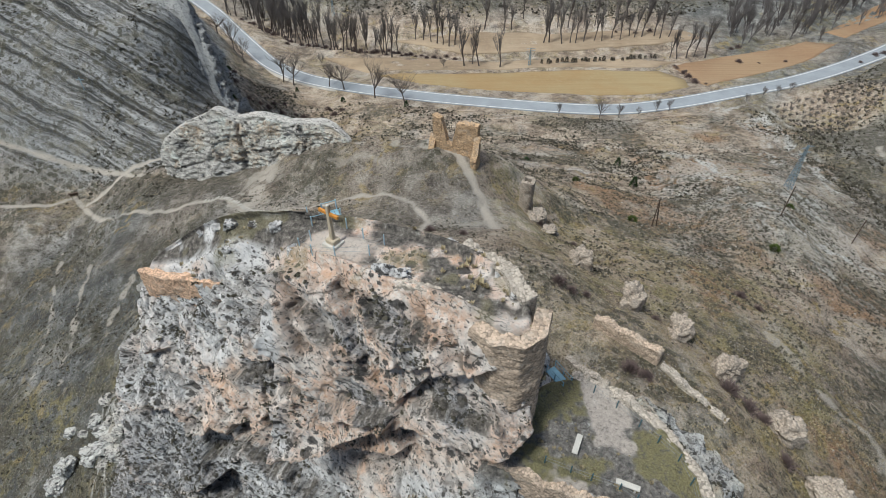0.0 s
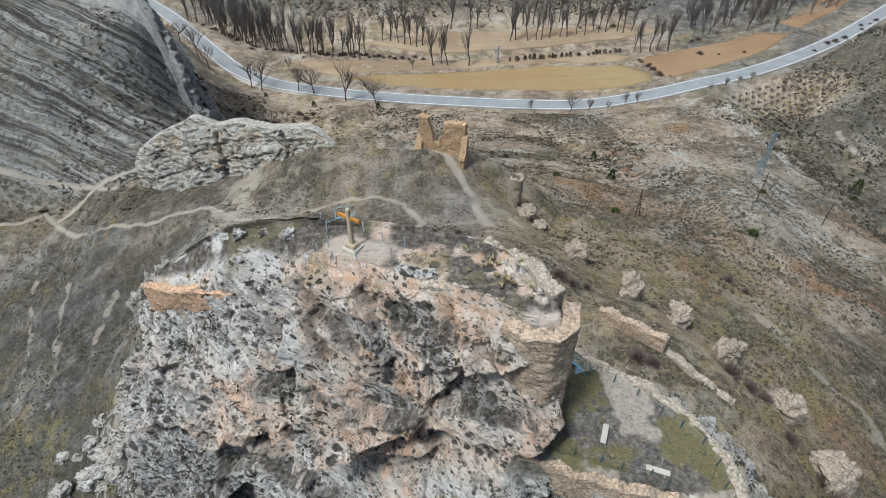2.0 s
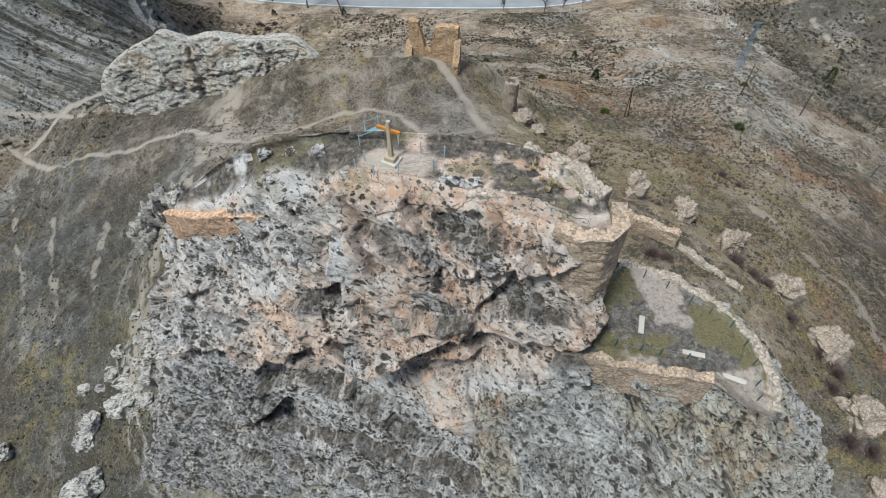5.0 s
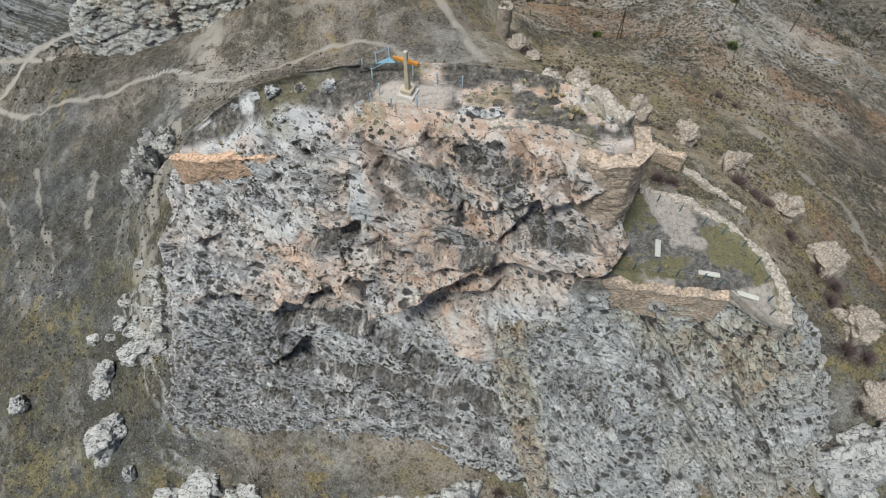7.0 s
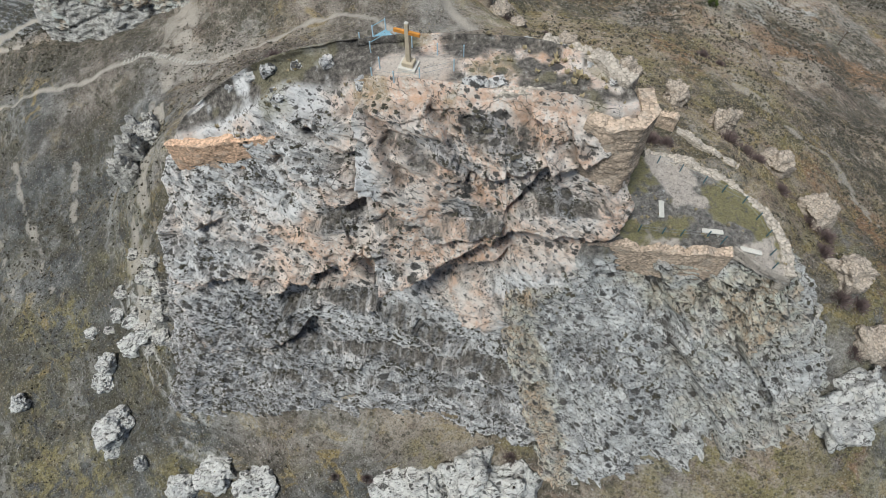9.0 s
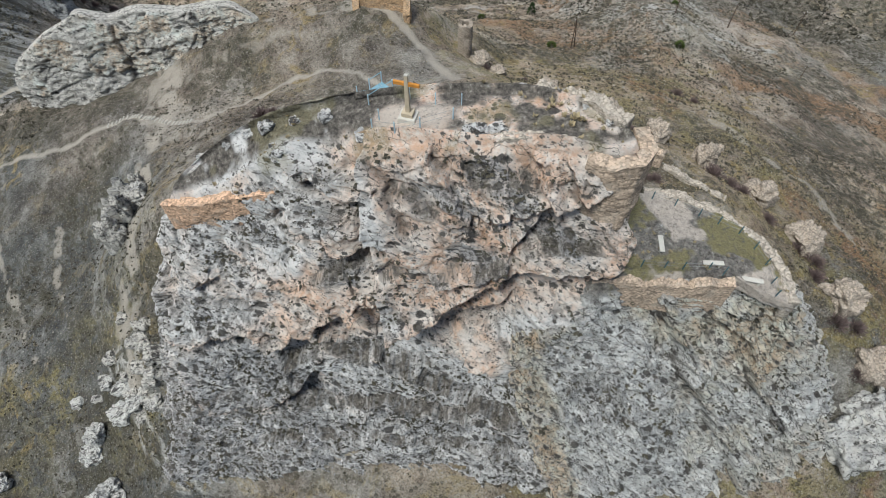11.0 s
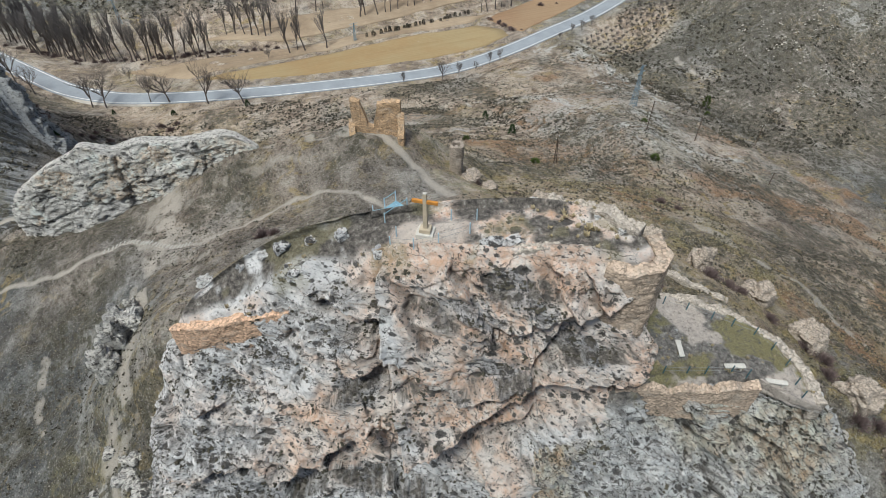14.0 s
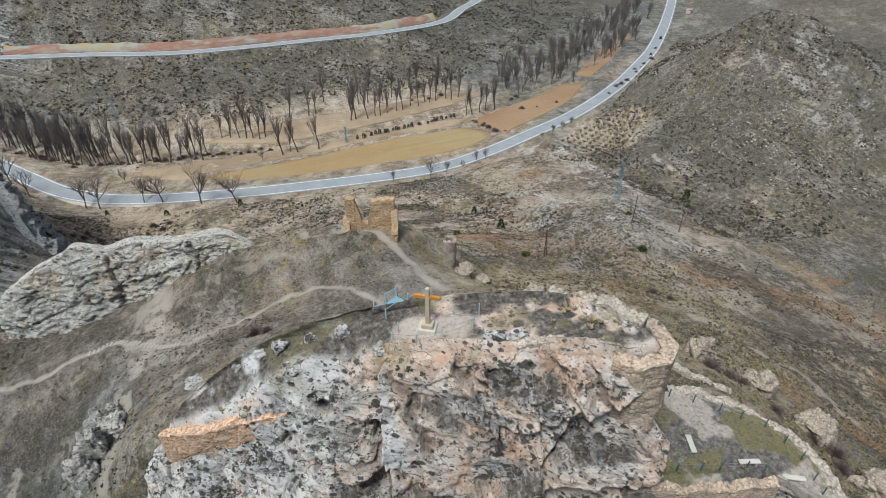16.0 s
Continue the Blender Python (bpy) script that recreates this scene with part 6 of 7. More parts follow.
def on_rock(points, normals, masks, n, seed, low, high, flat):
    """Places on a cliff: ledges and hollows first."""
    r = np.random.default_rng(seed)
    i, j = r.integers(0, points.shape[0], n * 4), r.integers(0, points.shape[1], n * 4)
    p, up = points[i, j], normals[i, j, 2]
    clump = fbm(p[:, 0] / 3.5, p[:, 1] / 3.5, p[:, 2] / 3.5, 3, seed)
    good = 0.5 * clump + 0.9 * masks["dark"][i, j] + 0.3 * up + r.uniform(-0.35, 0.35, n * 4) > (0.25 if flat else 0.62)
    good &= (masks["wall"][i, j] < 0.5) if flat else (masks["wall"][i, j] > 0.5)
    p = p[good][:n]
    return p, r.uniform(low, high, len(p)) * (0.6 + 0.8 * r.random(len(p)) ** 3)


pa, sa = on_rock(PA, NA, MA, 6500, 71, 0.12, 0.34, False)
pb, sb = on_rock(PB, NB, MB, 2200, 72, 0.12, 0.4, False)
cliff_places, cliff_sizes = np.concatenate([pa, pb]), np.concatenate([sa, sb])
pa, sa = on_rock(PA, NA, MA, 700, 74, 0.2, 0.45, True)
far_off = np.hypot((pa[:, 0] + 8) / 1.2, (pa[:, 1] - 34.6) / 0.8) > 4.6
pb, sb = on_rock(PB, NB, MB, 350, 75, 0.15, 0.3, True)
scatter("summit_grass", np.concatenate([pa[far_off], pb]), np.concatenate([sa[far_off], sb]), 76, MAT_TUFT, "yellow grass tufts on the flat tops of the rock", 12, 1.0, "grass")


def pebbles(name, places, sizes, seed, label):
    """Loose stones as one mesh of small rough lumps."""
    r = np.random.default_rng(seed)
    octa = np.array([(1, 0, 0), (0, 1, 0), (-1, 0, 0), (0, -1, 0), (0, 0, 0.8), (0, 0, -0.5)], float)
    tri = np.array([(0, 1, 4), (1, 2, 4), (2, 3, 4), (3, 0, 4), (1, 0, 5), (2, 1, 5), (3, 2, 5), (0, 3, 5)])
    n = len(places)
    v = octa[None] * r.uniform(0.55, 1.2, (n, 6, 1)) * np.asarray(sizes)[:, None, None]
    t = r.uniform(0, 6.28, n)
    c, s = np.cos(t)[:, None], np.sin(t)[:, None]
    v = np.stack([v[..., 0] * c - v[..., 1] * s, v[..., 0] * s + v[..., 1] * c, v[..., 2]], -1) + np.asarray(places)[:, None, :]
    f = (tri[None] + 6 * np.arange(n)[:, None, None]).reshape(-1, 3)
    return tagged(mesh_object(name, v.reshape(-1, 3), f, MAT_SCREE, shade=False), label, "stones", kind="stuff")


def clumps(name, places, sizes, seed, mat, label):
    """Small rounded shrubs as one mesh: each a few leafy lumps heaped together."""
    r = np.random.default_rng(seed)
    k = 5
    at = np.repeat(np.asarray(places), k, 0) + r.normal(0, 0.45, (len(places) * k, 3)) * np.repeat(np.asarray(sizes), k)[:, None]
    ob = pebbles(name, at, np.repeat(np.asarray(sizes), k) * r.uniform(0.35, 0.7, len(at)), seed, label)
    ob.data.materials[0] = mat
    ob["category"] = "scrub"
    return ob


clumps("cliff_scrub", cliff_places, cliff_sizes, 73, MAT_SCRUB, "small dark shrubs clinging to the cliff")
p1, s1 = strew_ground(9000, -85, 65, 8, 115, 63, 0.13, 0.05, 3)
p2, s2 = strew_ground(3000, 30, 130, 60, 170, 64, 0.22, 0.0, 3)
p3, s3 = strew_ground(6000, 170, 300, 110, 250, 65, 0.45, 0.1, 3)
pebbles("loose_stones", np.concatenate([p1, p2, p3]), np.concatenate([s1, s2, s3]), 66, "loose pale limestone stones scattered on the slopes")


# ---- building helpers for made things ----
def part(name, bm, mat, parent=None, label=""):
    """A bmesh as one mesh object, under a thing or a part."""
    me = bpy.data.meshes.new(name)
    bm.to_mesh(me)
    bm.free()
    me.materials.append(mat)
    ob = new(name, me)
    if parent:
        ob.parent = parent
    if label:
        ob["label"] = label
    return ob


def box(sx, sy, sz, at=(0, 0, 0), bevel=0.02, turn=0.0):
    """A bevelled block with its foot at the point given."""
    bm = bmesh.new()
    bmesh.ops.create_cube(bm, size=1, matrix=Matrix.Translation(at) @ Matrix.Rotation(radians(turn), 4, "Z") @ Matrix.Translation((0, 0, sz / 2)) @ Matrix.Diagonal((sx, sy, sz, 1)))
    if bevel:
        bmesh.ops.bevel(bm, geom=bm.edges[:], offset=bevel, segments=2, affect="EDGES")
    return bm


def rod(a, b, r=0.03, r2=None, sides=8):
    """A round bar between two points."""
    a, b = Vector(a), Vector(b)
    bm = bmesh.new()
    m = Matrix.Translation((a + b) / 2) @ (b - a).to_track_quat("Z", "Y").to_matrix().to_4x4()
    bmesh.ops.create_cone(bm, cap_ends=True, segments=sides, radius1=r, radius2=r2 or r, depth=(b - a).length, matrix=m)
    return bm


def merged(*bms):
    """Several bmeshes as one."""
    out = bmesh.new()
    for b in bms:
        me = bpy.data.meshes.new("tmp")
        b.to_mesh(me)
        b.free()
        out.from_mesh(me)
        bpy.data.meshes.remove(me)
    return out


def thing(name, label, category, at=None, turn=0.0, group=""):
    ob = new(name)
    if at:
        ob.matrix_basis = pose(*at, 0, 0, turn)
    return tagged(ob, label, category, group)


_spots_a = PA.reshape(-1, 3)
_up_a = NA.reshape(-1, 3)[:, 2]
_spots_b = PB.reshape(-1, 3)
_up_b = NB.reshape(-1, 3)[:, 2]


def top_of(points, ups, x, y, reach=0.5):
    """The height of a rock's flat top near a place."""
    near = (np.hypot(points[:, 0] - x, points[:, 1] - y) < reach) & (ups > 0.5)
    return float(np.median(points[near, 2])) if near.any() else float(points[np.argmin(np.hypot(points[:, 0] - x, points[:, 1] - y)), 2])


summit = lambda x, y: top_of(_spots_a, _up_a, x, y)
terrace = lambda x, y: top_of(_spots_b, _up_b, x, y)


# ---- the summit: cross, stairs, posts ----
cz = summit(-8.9, 34.7) - 0.1
cross = thing("stone_cross", "stone wayside cross with an orange-weathered arm on a stepped plinth", "cross", (-8.9, 34.7, cz), -35)
part("plinth_step", box(1.75, 1.75, 0.5, bevel=0.04), MAT_CONCRETE, cross, "pale concrete lower step")
part("plinth_block", box(1.15, 1.15, 0.42, (0, 0, 0.5), 0.04), MAT_STONE, cross)
shaft = bmesh.new()
bmesh.ops.create_cone(shaft, cap_ends=True, segments=4, radius1=0.33, radius2=0.25, depth=3.9, matrix=Matrix.Translation((0, 0, 0.92 + 1.95)) @ Matrix.Rotation(radians(45), 4, "Z"))
bmesh.ops.bevel(shaft, geom=shaft.edges[:], offset=0.03, segments=2, affect="EDGES")
part("shaft", shaft, MAT_STONE, cross, "square tapering stone shaft")
part("cap", box(0.36, 0.36, 0.1, (0, 0, 4.8), 0.03), MAT_CONCRETE, cross)
cross.scale = (0.78, 0.72, 0.86)
part("cross_arm", box(2.6, 0.3, 0.34, (0, 0, 3.75), 0.03), MAT_ORANGE, cross, "weathered orange wooden cross-arm")


def fence_post(x, y, z, mat, height, label, group):
    post = thing("fence_post", label, "post", (x, y, z), 0, group)
    part("upright", rod((0, 0, -0.2), (0, 0, height), 0.055), mat, post)
    part("cap", rod((0, 0, height), (0, 0, height + 0.05), 0.065, 0.03), mat, post)
    return post


summit_posts = [(-11.0, 35.8), (-11.8, 35.0), (-10.4, 33.4), (-8.5, 33.0), (-5.8, 33.1), (-4.7, 34.2), (-6.5, 35.2), (-8.1, 36.9)]
for x, y in summit_posts:
    fence_post(x, y, summit(x, y) - 0.1, MAT_POSTBLUE, 1.2, "pale blue steel post at the edge of the summit", "summit posts")
for k, ((xa, ya), (xb, yb)) in enumerate(zip(summit_posts[:5], summit_posts[1:6])):
    za, zb = summit(xa, ya), summit(xb, yb)
    tagged(part("cable", merged(*[rod((xa, ya, za + h), (xb, yb, zb + h), 0.012, sides=5) for h in (0.5, 0.95)]), MAT_WIRE), "thin steel safety cable between summit posts", "cable", "summit cables")

stairs = thing("steel_stairs", "pale blue steel landing and steps behind the cross", "stairs", (-10.4, 39.1, 28.0), 25)
part("landing_frame", merged(rod((-1.3, -0.7, 0), (1.3, -0.7, 0), 0.06), rod((-1.3, 0.7, 0), (1.3, 0.7, 0), 0.06), rod((-1.3, -0.7, 0), (-1.3, 0.7, 0), 0.06), rod((1.3, -0.7, 0), (1.3, 0.7, 0), 0.06)), MAT_BLUE, stairs)
for k in range(9):
    part("slat", box(0.24, 1.36, 0.05, (-1.16 + 0.29 * k, 0, 0.0), 0.008), MAT_BLUE, stairs)
for k in range(5):
    part("tread", box(1.1, 0.28, 0.05, (-0.6, 0.9 + 0.28 * k, -0.2 - 0.2 * k), 0.008), MAT_BLUE, stairs)
for x, y in ((-1.3, -0.7), (-1.3, 0.7), (1.3, -0.7), (1.3, 0.7), (0, 0.7)):
    part("baluster", rod((x, y, -1.2), (x, y, 1.15), 0.055), MAT_POSTBLUE, stairs)
part("handrail", rod((-1.3, -0.7, 1.05), (1.3, -0.7, 1.05), 0.03), MAT_BLUE, stairs)
part("handrail", rod((1.3, 0.7, 1.05), (0, 0.7, 1.05), 0.03), MAT_BLUE, stairs)


# ---- ruined masonry ----
def rubble_wall(name, line, mat, label, thick=0.9, seed=0, category="ruined wall", ragged=0.5, size=0.45, kind=""):
    """A rubble wall along (x, y, top, bottom): both faces and a ragged top, with the stones standing proud."""
    p = np.array(line, float)
    s = np.r_[0, np.cumsum(np.hypot(*np.diff(p[:, :2], axis=0).T))]
    w = np.linspace(0, s[-1], max(8, int(s[-1] / 0.14)))
    x, y, top, low = (np.interp(w, s, p[:, k]) for k in range(4))
    t = np.gradient(np.c_[x, y], axis=0)
    t = t / np.linalg.norm(t, axis=1, keepdims=True)
    nx, ny = t[:, 1], -t[:, 0]
    top = top + ragged * fbm(w / 1.6, seed + 0.5, 0, 4, seed)
    high = int(max(6, (p[:, 2] - p[:, 3]).max() / 0.14))
    u = np.concatenate([np.linspace(0, 1, high), np.ones(7), np.linspace(1, 0, high)])
    across = np.concatenate([np.full(high, 0.5), np.linspace(0.5, -0.5, 7), np.full(high, -0.5)]) * thick
    gx_, gy_ = x[None] + nx[None] * across[:, None], y[None] + ny[None] * across[:, None]
    gz_ = low[None] + (top - low)[None] * u[:, None]
    f1, f2, cell = worley(gx_ / size, gy_ / size, gz_ / (size * 0.62), seed)
    out = (0.08 * (cell - 0.4) - 0.06 * smooth(0.18, 0, f2 - f1) + 0.12 * fbm(gx_ / 1.5, gy_ / 1.5, gz_ / 1.5, 3, seed)) * np.where(u >= 1, 0.4, 1)[:, None]
    sign = np.sign(across)[:, None]
    g = np.stack([gx_ + nx[None] * out * sign, gy_ + ny[None] * out * sign, gz_ + np.where(u[:, None] >= 1, 0.3 * (cell - 0.5), 0)], -1)
    v, f = g.reshape(-1, 3), grid_faces(*g.shape[:2])
    n_, c_ = g.shape[:2]
    ends = [[i * c_ for i in range(n_)], [i * c_ + c_ - 1 for i in reversed(range(n_))]]
    ob = mesh_object(name, v, f.tolist() + ends, mat)
    return tagged(ob, label, category, kind=kind)


def at_ground(points, height, below=0.8):
    """Wall points (x, y, top, bottom) that stand on the ground."""
    return [(x, y, ground_at(x, y) + height, ground_at(x, y) - below) for x, y in points]


rubble_wall("retaining_wall", [(-30.6, 41.5, 19.4, 15.8), (-28.3, 40.3, 19.9, 16.3), (-24.3, 38.7, 20.9, 17.2), (-20.5, 37.3, 22.0, 18.2)], MAT_REDRUBBLE, "long retaining wall of reddish rubble masonry built into the crag", 0.9, 1, ragged=0.15, size=0.55)
rubble_wall("corner_turret", [(2.2, 26.1, 29.1, 24.5), (3.7, 24.7, 29.2, 20.5), (5.3, 24.2, 29.4, 17.6), (6.6, 25.0, 29.4, 17.0), (7.3, 27.4, 29.2, 16.8)], MAT_RUBBLE, "rubble masonry turret face wrapped round the crag's corner", 1.1, 2, ragged=0.12, size=0.6)
rubble_wall("terrace_wall", [(3.8, 22.8, 16.5, 12.6), (7, 21.2, 16.9, 12.6), (10.8, 19.5, 16.9, 12.4), (15.0, 17.9, 16.9, 12.2)], MAT_RUBBLE, "rubble masonry wall holding up the terrace", 1.0, 3, ragged=0.45, size=0.55)
rubble_wall("terrace_parapet", [(11.5, 30.4, 17.1, 15), (15.6, 28.4, 17.0, 15), (18.6, 24.8, 16.9, 15), (20.2, 21, 16.7, 14.8), (20.2, 17.2, 16.4, 14.5), (18.9, 14.6, 16.4, 14)], MAT_PALERUBBLE, "low tumbled parapet of pale rubble round the terrace", 0.9, 4, ragged=0.5, size=0.55)
rubble_wall("summit_parapet", [(-3.6, 30.1, 29.2, 27.5), (-0.6, 28.9, 29.6, 28), (2.4, 27.1, 29.5, 28)], MAT_PALERUBBLE, "line of loose rubble along the crag's brow", 0.8, 5, ragged=0.25, size=0.28)
rubble_wall("summit_parapet", [(6.2, 27.6, 29.7, 27.5), (5.3, 29.6, 30.0, 28), (4.2, 31.6, 29.8, 28), (1.6, 34, 29.7, 28)], MAT_PALERUBBLE, "line of loose rubble along the crag's brow", 1.2, 6, ragged=0.35, size=0.3)
rubble_wall("ruined_wall", at_ground([(18.2, 45), (20, 43.6), (22.5, 41.4), (24.6, 39.5)], 2.0), MAT_RUBBLE, "standing stretch of ruined rubble wall on the slope", 0.9, 7, ragged=0.5)
rubble_wall("ruined_wall", at_ground([(24.9, 39.3), (27.6, 36.3), (30.8, 33.2)], 0.5), MAT_PALERUBBLE, "low broken line of ruined rubble wall", 0.8, 8, ragged=0.5)
rubble_wall("ruined_wall", at_ground([(14.2, 40), (16, 37.6), (18, 36)], 0.7), MAT_PALERUBBLE, "low broken line of ruined rubble wall", 0.8, 9, ragged=0.4)

for i, (x, y, r, h) in enumerate([(20.6, 62.4, 1.4, 2.6), (25.4, 52.6, 1.5, 3.2), (30.6, 47.8, 1.5, 2.6), (34.9, 41.7, 1.6, 3.0), (39.9, 35.1, 1.8, 3.0), (41.6, 27.0, 2.0, 3.2), (38.6, 18.1, 2.1, 3.2), (38.9, 10.2, 2.2, 3.4), (16.8, 79.6, 1.6, 2.4), (18.6, 75.5, 1.5, 2.0)]):
    stone("wall_stump", x, y, r, h, 120 + i, MAT_STUMP, "lone stump of pale rubble masonry remaining from a wall", 0.3, "ruin", "stumps of the old wall", 0.7)


def ring_wall(name, x, y, z, r, h, start, end, mat, label, thick=0.7, seed=0):
    pts = []
    for k in range(25):
        a = radians(start + (end - start) * k / 24)
        pts.append((x + r * math.cos(a), y + r * math.sin(a), z + h * (1 - 0.06 * abs(math.sin(a * 1.5))), z - 1.2))
    return rubble_wall(name, pts, mat, label, thick, seed, "ruined tower", 0.3, 0.4)


ring_wall("round_tower", 15, 82.6, -6.2, 0.95, 7.4, -215, 120, MAT_STUMP, "ruined round tower of rubble masonry below the knoll", 0.6, 11)
tower_z = ground_at(2.5, 88.5) - 0.3
ux, uy = 0.9, -0.436


def on_tower(s, side=0.0):
    return (-1.6 + ux * s - uy * side * -1, 90.6 + uy * s + ux * side * -1)


tower = thing("ruined_tower", "two tall fragments of an ochre rammed-earth tower on the knoll", "ruined tower")
pieces = [([(0, 0), (1.7, 0)], [9.4, 9.0], 41), ([(1.7, 0), (2.7, 0)], [8.8, 5.2], 42), ([(2.7, 0), (3.8, 0)], [4.8, 4.6], 46), ([(3.8, 0), (4.6, 0)], [5.2, 8.6], 47), ([(4.6, 0), (8.7, 0)], [9.2, 9.5], 43), ([(0, 0.3), (0, 1.6)], [6.0, 2.5], 44), ([(8.7, 0.3), (8.7, 2.2)], [7.5, 3.5], 45)]
for (a, b), tops, seed in pieces:
    pa_, pb_ = on_tower(*a), on_tower(*b)
    w_ = rubble_wall("tower_wall", [(*pa_, tops[0], -1.0), (*pb_, tops[1], -1.5)], MAT_TAPIAL, "", 1.1, seed, ragged=0.45, size=0.7)
    for key in ("category", "kind", "label"):
        if key in w_:
            del w_[key]
    w_.parent = tower


# ---- the terrace ----
for (xa, ya), (xb, yb) in (((11.1, 24.1), (10.4, 22.6)), ((13.2, 20.4), (14.9, 19.7)), ((16.0, 18.1), (17.4, 17.2))):
    x, y = (xa + xb) / 2, (ya + yb) / 2
    bench = thing("bench", "pale concrete slab bench on the grassy terrace", "bench", (x, y, terrace(x, y) - 0.05), math.degrees(math.atan2(yb - ya, xb - xa)), "terrace benches")
    part("seat", box(1.8, 0.46, 0.12, (0, 0, 0.4), 0.015), MAT_CONCRETE, bench)
    for s in (-0.6, 0.6):
        part("support", box(0.14, 0.38, 0.5, (s, 0, -0.1), 0.015), MAT_CONCRETE, bench)
terrace_posts = [(13.2, 28.6), (14.9, 27.2), (16.4, 25.4), (17.6, 24.0), (18.8, 22.4), (19.3, 20.6), (19.2, 18.8), (18.5, 17.0), (18.0, 15.8)]
front_posts = [(8.0, 22.0), (9.9, 21.2), (11.4, 20.6), (13.3, 19.7), (14.4, 18.9)]
for x, y in terrace_posts + front_posts:
    fence_post(x, y, terrace(x, y) - 0.1, MAT_DARKSTEEL, 1.15, "dark teal steel fence post at the terrace edge", "terrace posts")
for row in (terrace_posts, front_posts):
    for (xa, ya), (xb, yb) in zip(row[:-1], row[1:]):
        za, zb = terrace(xa, ya), terrace(xb, yb)
        tagged(part("cable", merged(*[rod((xa, ya, za + h), (xb, yb, zb + h), 0.012, sides=5) for h in (0.45, 0.9)]), MAT_WIRE), "thin steel cable along the terrace edge", "cable", "terrace cables")
gate = thing("blue_railing", "short pale blue steel railing on the path to the terrace", "railing", (10.4, 30.3, terrace(10.2, 29.2) - 0.6), -58)
for y in (-0.5, 0.5):
    part("rail", merged(rod((-1.1, y, 1.0), (1.1, y, 1.0), 0.035), rod((-1.1, y, 0.55), (1.1, y, 0.55), 0.025)), MAT_BLUE, gate)
    for x in (-1.1, 0, 1.1):
        part("upright", rod((x, y, -0.3), (x, y, 1.05), 0.045), MAT_BLUE, gate)
part("deck", box(2.3, 1.0, 0.08, (0, 0, 0), 0.01), MAT_BLUE, gate)


# ---- along the paths and over the slopes ----
flight, flank = along(STEP_RUN, 0.75)
for k, ((x, y), (nx_, ny_)) in enumerate(zip(flight, flank)):
    tread = thing("path_step", "pale stone step laid across the trodden path", "step", (x, y, ground_at(x, y) - 0.08), math.degrees(math.atan2(ny_, nx_)) + 8 * math.sin(k * 1.7), "steps of the path")
    part("slab", box(0.95, 0.26, 0.26, (0, 0, 0), 0.04), MAT_CONCRETE, tread)
sign = thing("path_sign", "dark wooden sign board on two legs beside the path fork", "sign", (-91.2, 113.6, ground_at(-91.2, 113.6)), 20)
for x in (-0.7, 0.7):
    part("leg", rod((x, 0, -0.3), (x, 0, 2.0), 0.07), MAT_POLE, sign)
part("board", box(1.9, 0.08, 0.8, (0, 0, 1.3), 0.01), MAT_POLE, sign)
part("roof", box(2.2, 0.5, 0.06, (0, 0, 2.1), 0.01), MAT_POLE, sign)
mark = thing("slope_marker", "pale blue lattice marker standing on the bare slope", "mast", (-94.3, 139.5, ground_at(-94.3, 139.5)), 10)
part("mast", rod((0, 0, -0.3), (0, 0, 3.2), 0.12), MAT_PYLON, mark)
part("arm", rod((-0.9, 0, 2.6), (0.9, 0, 2.6), 0.09), MAT_PYLON, mark)


def pole(x, y, h, turn, legs=1):
    p = thing("utility_pole", "dark tarred wooden utility pole on the slope" if legs == 1 else "double-legged dark wooden utility pole on the slope", "pole", (x, y, ground_at(x, y)), turn, "utility poles")
    part("shaft", rod((0, 0, -0.5), (0, 0, h), 0.14, 0.09), MAT_POLE, p)
    if legs > 1:
        part("brace", rod((1.5, 0, -0.5), (0.05, 0, h - 0.4), 0.13, 0.09), MAT_POLE, p)
    part("crossbar", box(1.5, 0.1, 0.1, (0, 0, h - 0.5), 0.01), MAT_POLE, p)
    for s in (-0.65, 0, 0.65):
        part("insulator", rod((s, 0, h - 0.4), (s, 0, h - 0.15), 0.05), MAT_LINE, p)
    return (x, y, ground_at(x, y) + h - 0.2)


heads = [pole(44.7, 94.0, 7.5, 30, 2), pole(75.6, 99.8, 8.2, 30), pole(102.3, 106.9, 7.8, 30), pole(129.2, 106.8, 7.5, 10)]
pole(103.4, 80.5, 4.0, 10)
for a, b in zip(heads[:-1], heads[1:]):
    bm = bmesh.new()
    pts = [Vector(a).lerp(Vector(b), k / 8) - Vector((0, 0, 1.2 * (1 - (k / 4 - 1) ** 2))) for k in range(9)]
    tagged(part("power_line", merged(*[rod(p, q_, 0.012, sides=4) for p, q_ in zip(pts[:-1], pts[1:])]), MAT_WIRE), "thin power line sagging between the poles", "cable", "power lines")
    bm.free()


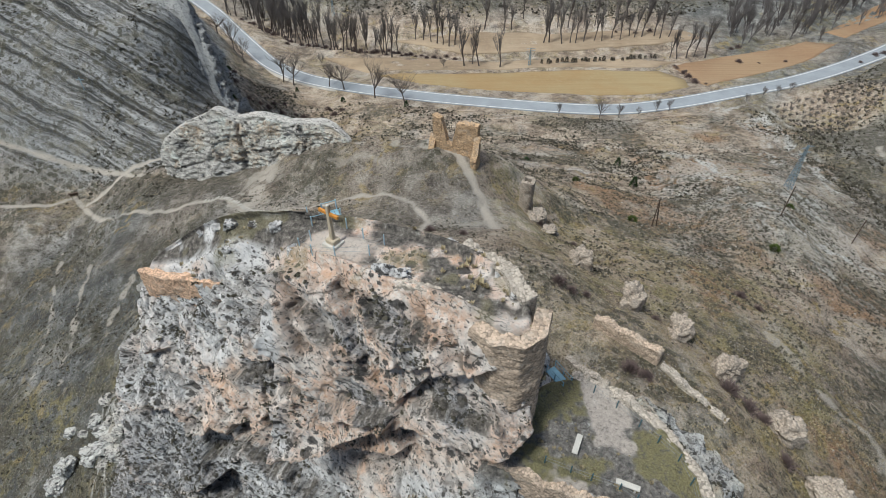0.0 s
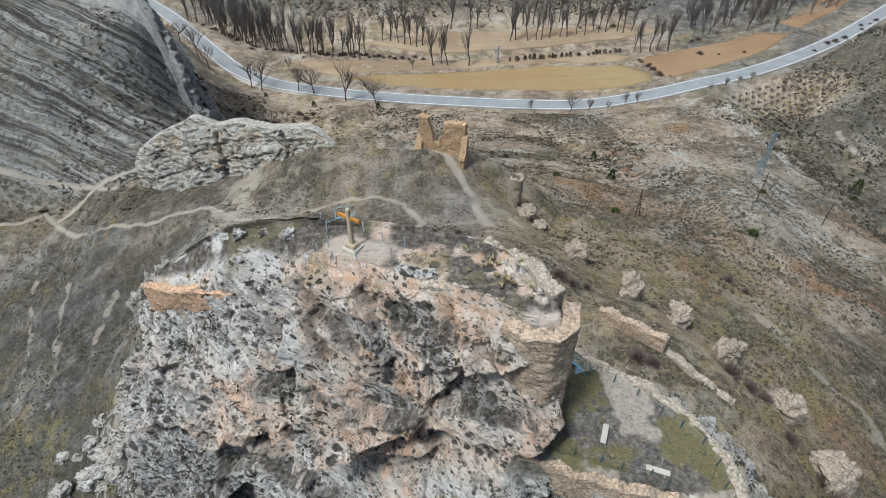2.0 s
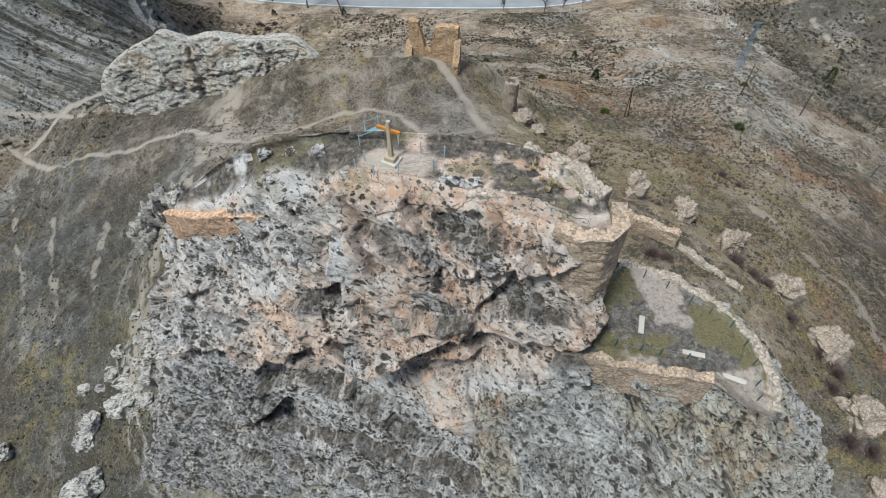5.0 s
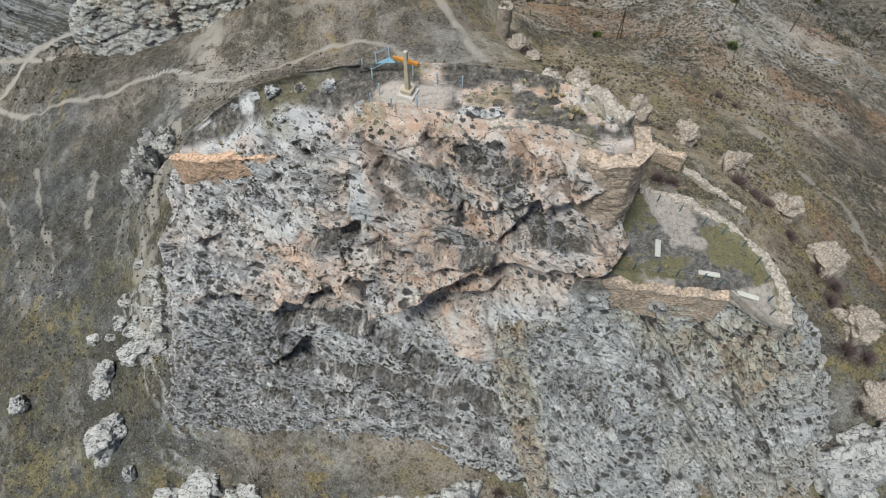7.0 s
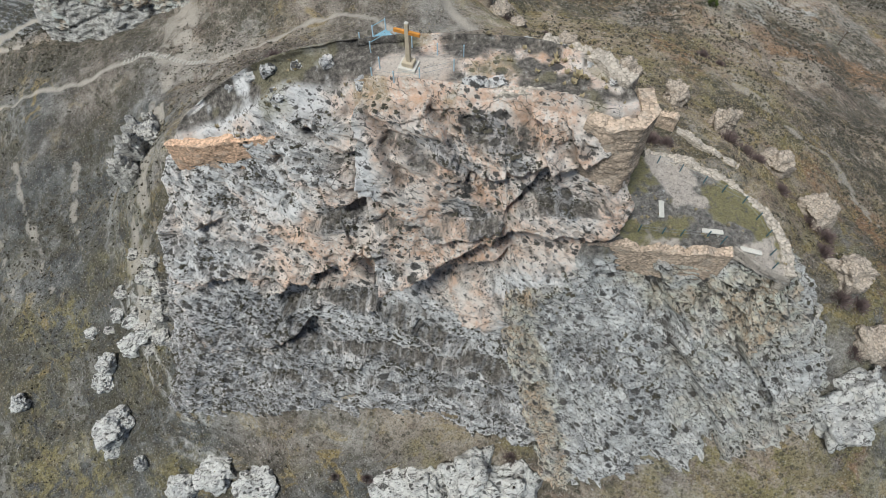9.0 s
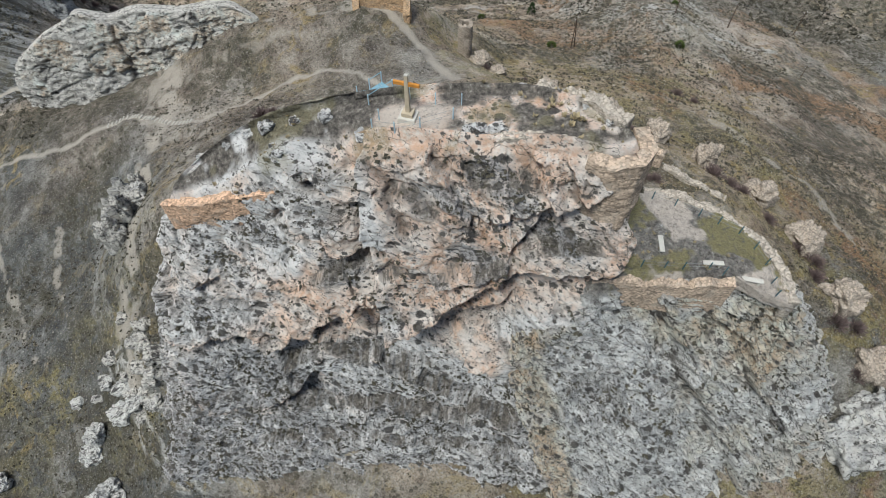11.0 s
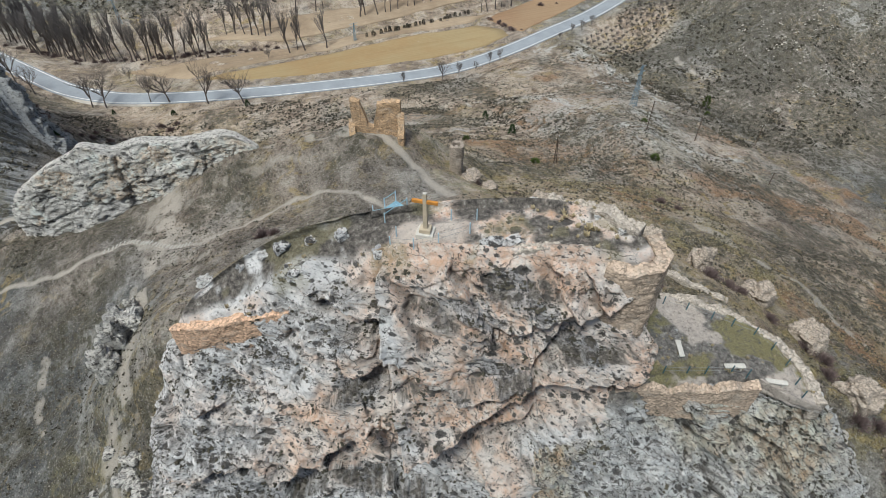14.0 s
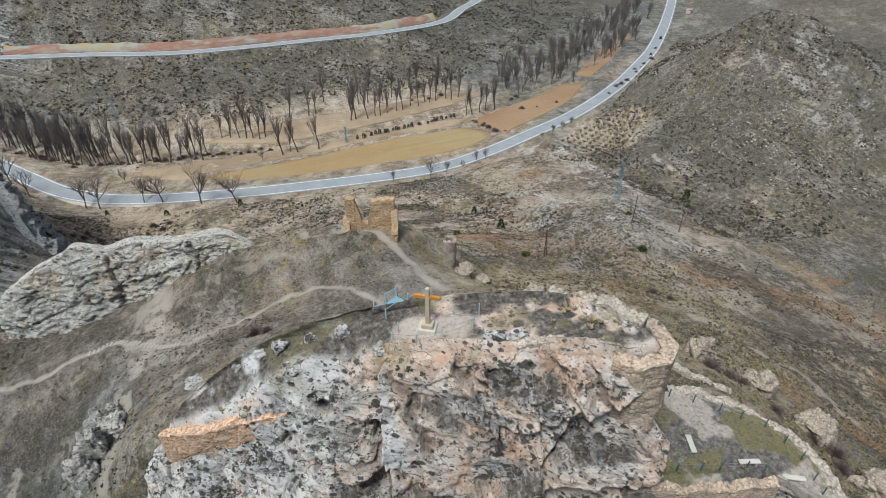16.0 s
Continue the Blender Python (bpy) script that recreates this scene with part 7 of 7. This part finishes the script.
def pylon(x, y, h, w, turn, label):
    """A lattice mast: four legs drawn together, rings, braces and arms."""
    p = thing("lattice_pylon", label, "pylon", (x, y, ground_at(x, y)), turn, "lattice pylons")
    at = lambda k, t: ((-1, 1, 1, -1)[k] * w * (1 - 0.8 * t), (-1, -1, 1, 1)[k] * w * (1 - 0.8 * t), h * t)
    for k in range(4):
        part("leg", rod((*at(k, 0)[:2], -0.4), at(k, 1), 0.09, 0.06, 4), MAT_PYLON, p)
    for k in range(4):
        j = (k + 1) % 4
        bars = []
        for i in range(8):
            t, u = i / 8, (i + 1) / 8
            bars.append(rod(at(k, t), at(j, u), 0.045, sides=4))
            bars.append(rod(at(j, t), at(k, u), 0.045, sides=4))
        part("bracing", merged(*bars), MAT_PYLON, p)
    for z in (0.82, 0.95):
        part("arm", merged(rod((-2.2, 0, h * z), (2.2, 0, h * z), 0.07, sides=4), rod((-2.2, 0, h * z), (0, 0, h * (z + 0.05)), 0.05, sides=4), rod((2.2, 0, h * z), (0, 0, h * (z + 0.05)), 0.05, sides=4)), MAT_PYLON, p)


pylon(93.9, 126.6, 13.5, 0.8, 20, "blue-grey lattice power pylon on the rocky slope")
pylon(41, 260.2, 8.5, 0.55, 10, "blue-grey lattice power pylon beside the field")
pylon(-60, 318, 14, 0.8, 10, "blue-grey lattice power pylon behind the poplars")

board = thing("road_sign", "blue road sign on posts beside the bend", "sign", (193, 263.5, -57.5), 55)
for x in (-0.9, 0.9):
    part("post", rod((x, 0, -0.3), (x, 0, 3.2), 0.06), MAT_WIRE, board)
part("panel", box(2.6, 0.06, 1.7, (0, 0, 1.7), 0.01), plain("blue_sign_enamel", (0.02, 0.22, 0.42), 0.5, 0, 0.05, 3, 0), board, "blue enamel panel")

MAT_CARPAINT = plain("dark_blue_car_paint", (0.03, 0.09, 0.2), 0.3, 0.3, 0.05, 1, 0)
MAT_CARGLASS = plain("dark_car_glass", (0.02, 0.025, 0.03), 0.1, 0, 0.05, 1, 0)
MAT_TYRE = plain("tyre_rubber", (0.02, 0.02, 0.02), 0.9, 0, 0.1, 3, 0)
car = thing("car", "small dark blue car driving on the valley road", "car", (303.5, 337.5, -57.30), 43)
part("body", box(4.1, 1.75, 0.65, (0, 0, 0.3), 0.14), MAT_CARPAINT, car)
cab = box(2.2, 1.5, 0.55, (-0.2, 0, 0.93), 0.18)
part("cabin", cab, MAT_CARGLASS, car)
part("roof", box(1.7, 1.3, 0.05, (-0.2, 0, 1.47), 0.02), MAT_CARPAINT, car)
for x in (-1.3, 1.3):
    for y in (-0.8, 0.8):
        wheel = part("wheel", rod((x, y - 0.1, 0.31), (x, y + 0.1, 0.31), 0.31, sides=16), MAT_TYRE, car)
        part("rim", rod((x, y - 0.11, 0.31), (x, y + 0.11, 0.31), 0.19, sides=16), MAT_PYLON, wheel, "silver wheel rim")
shed = thing("shed", "small pale field shed beyond the road", "building", (374, 384, ground_at(374, 384)), 30)
part("wall", box(5, 4, 3, (0, 0, -0.3), 0.03), MAT_CONCRETE, shed)
part("roof", box(5.6, 4.6, 0.25, (0, 0, 2.7), 0.05), MAT_REDRUBBLE, shed)
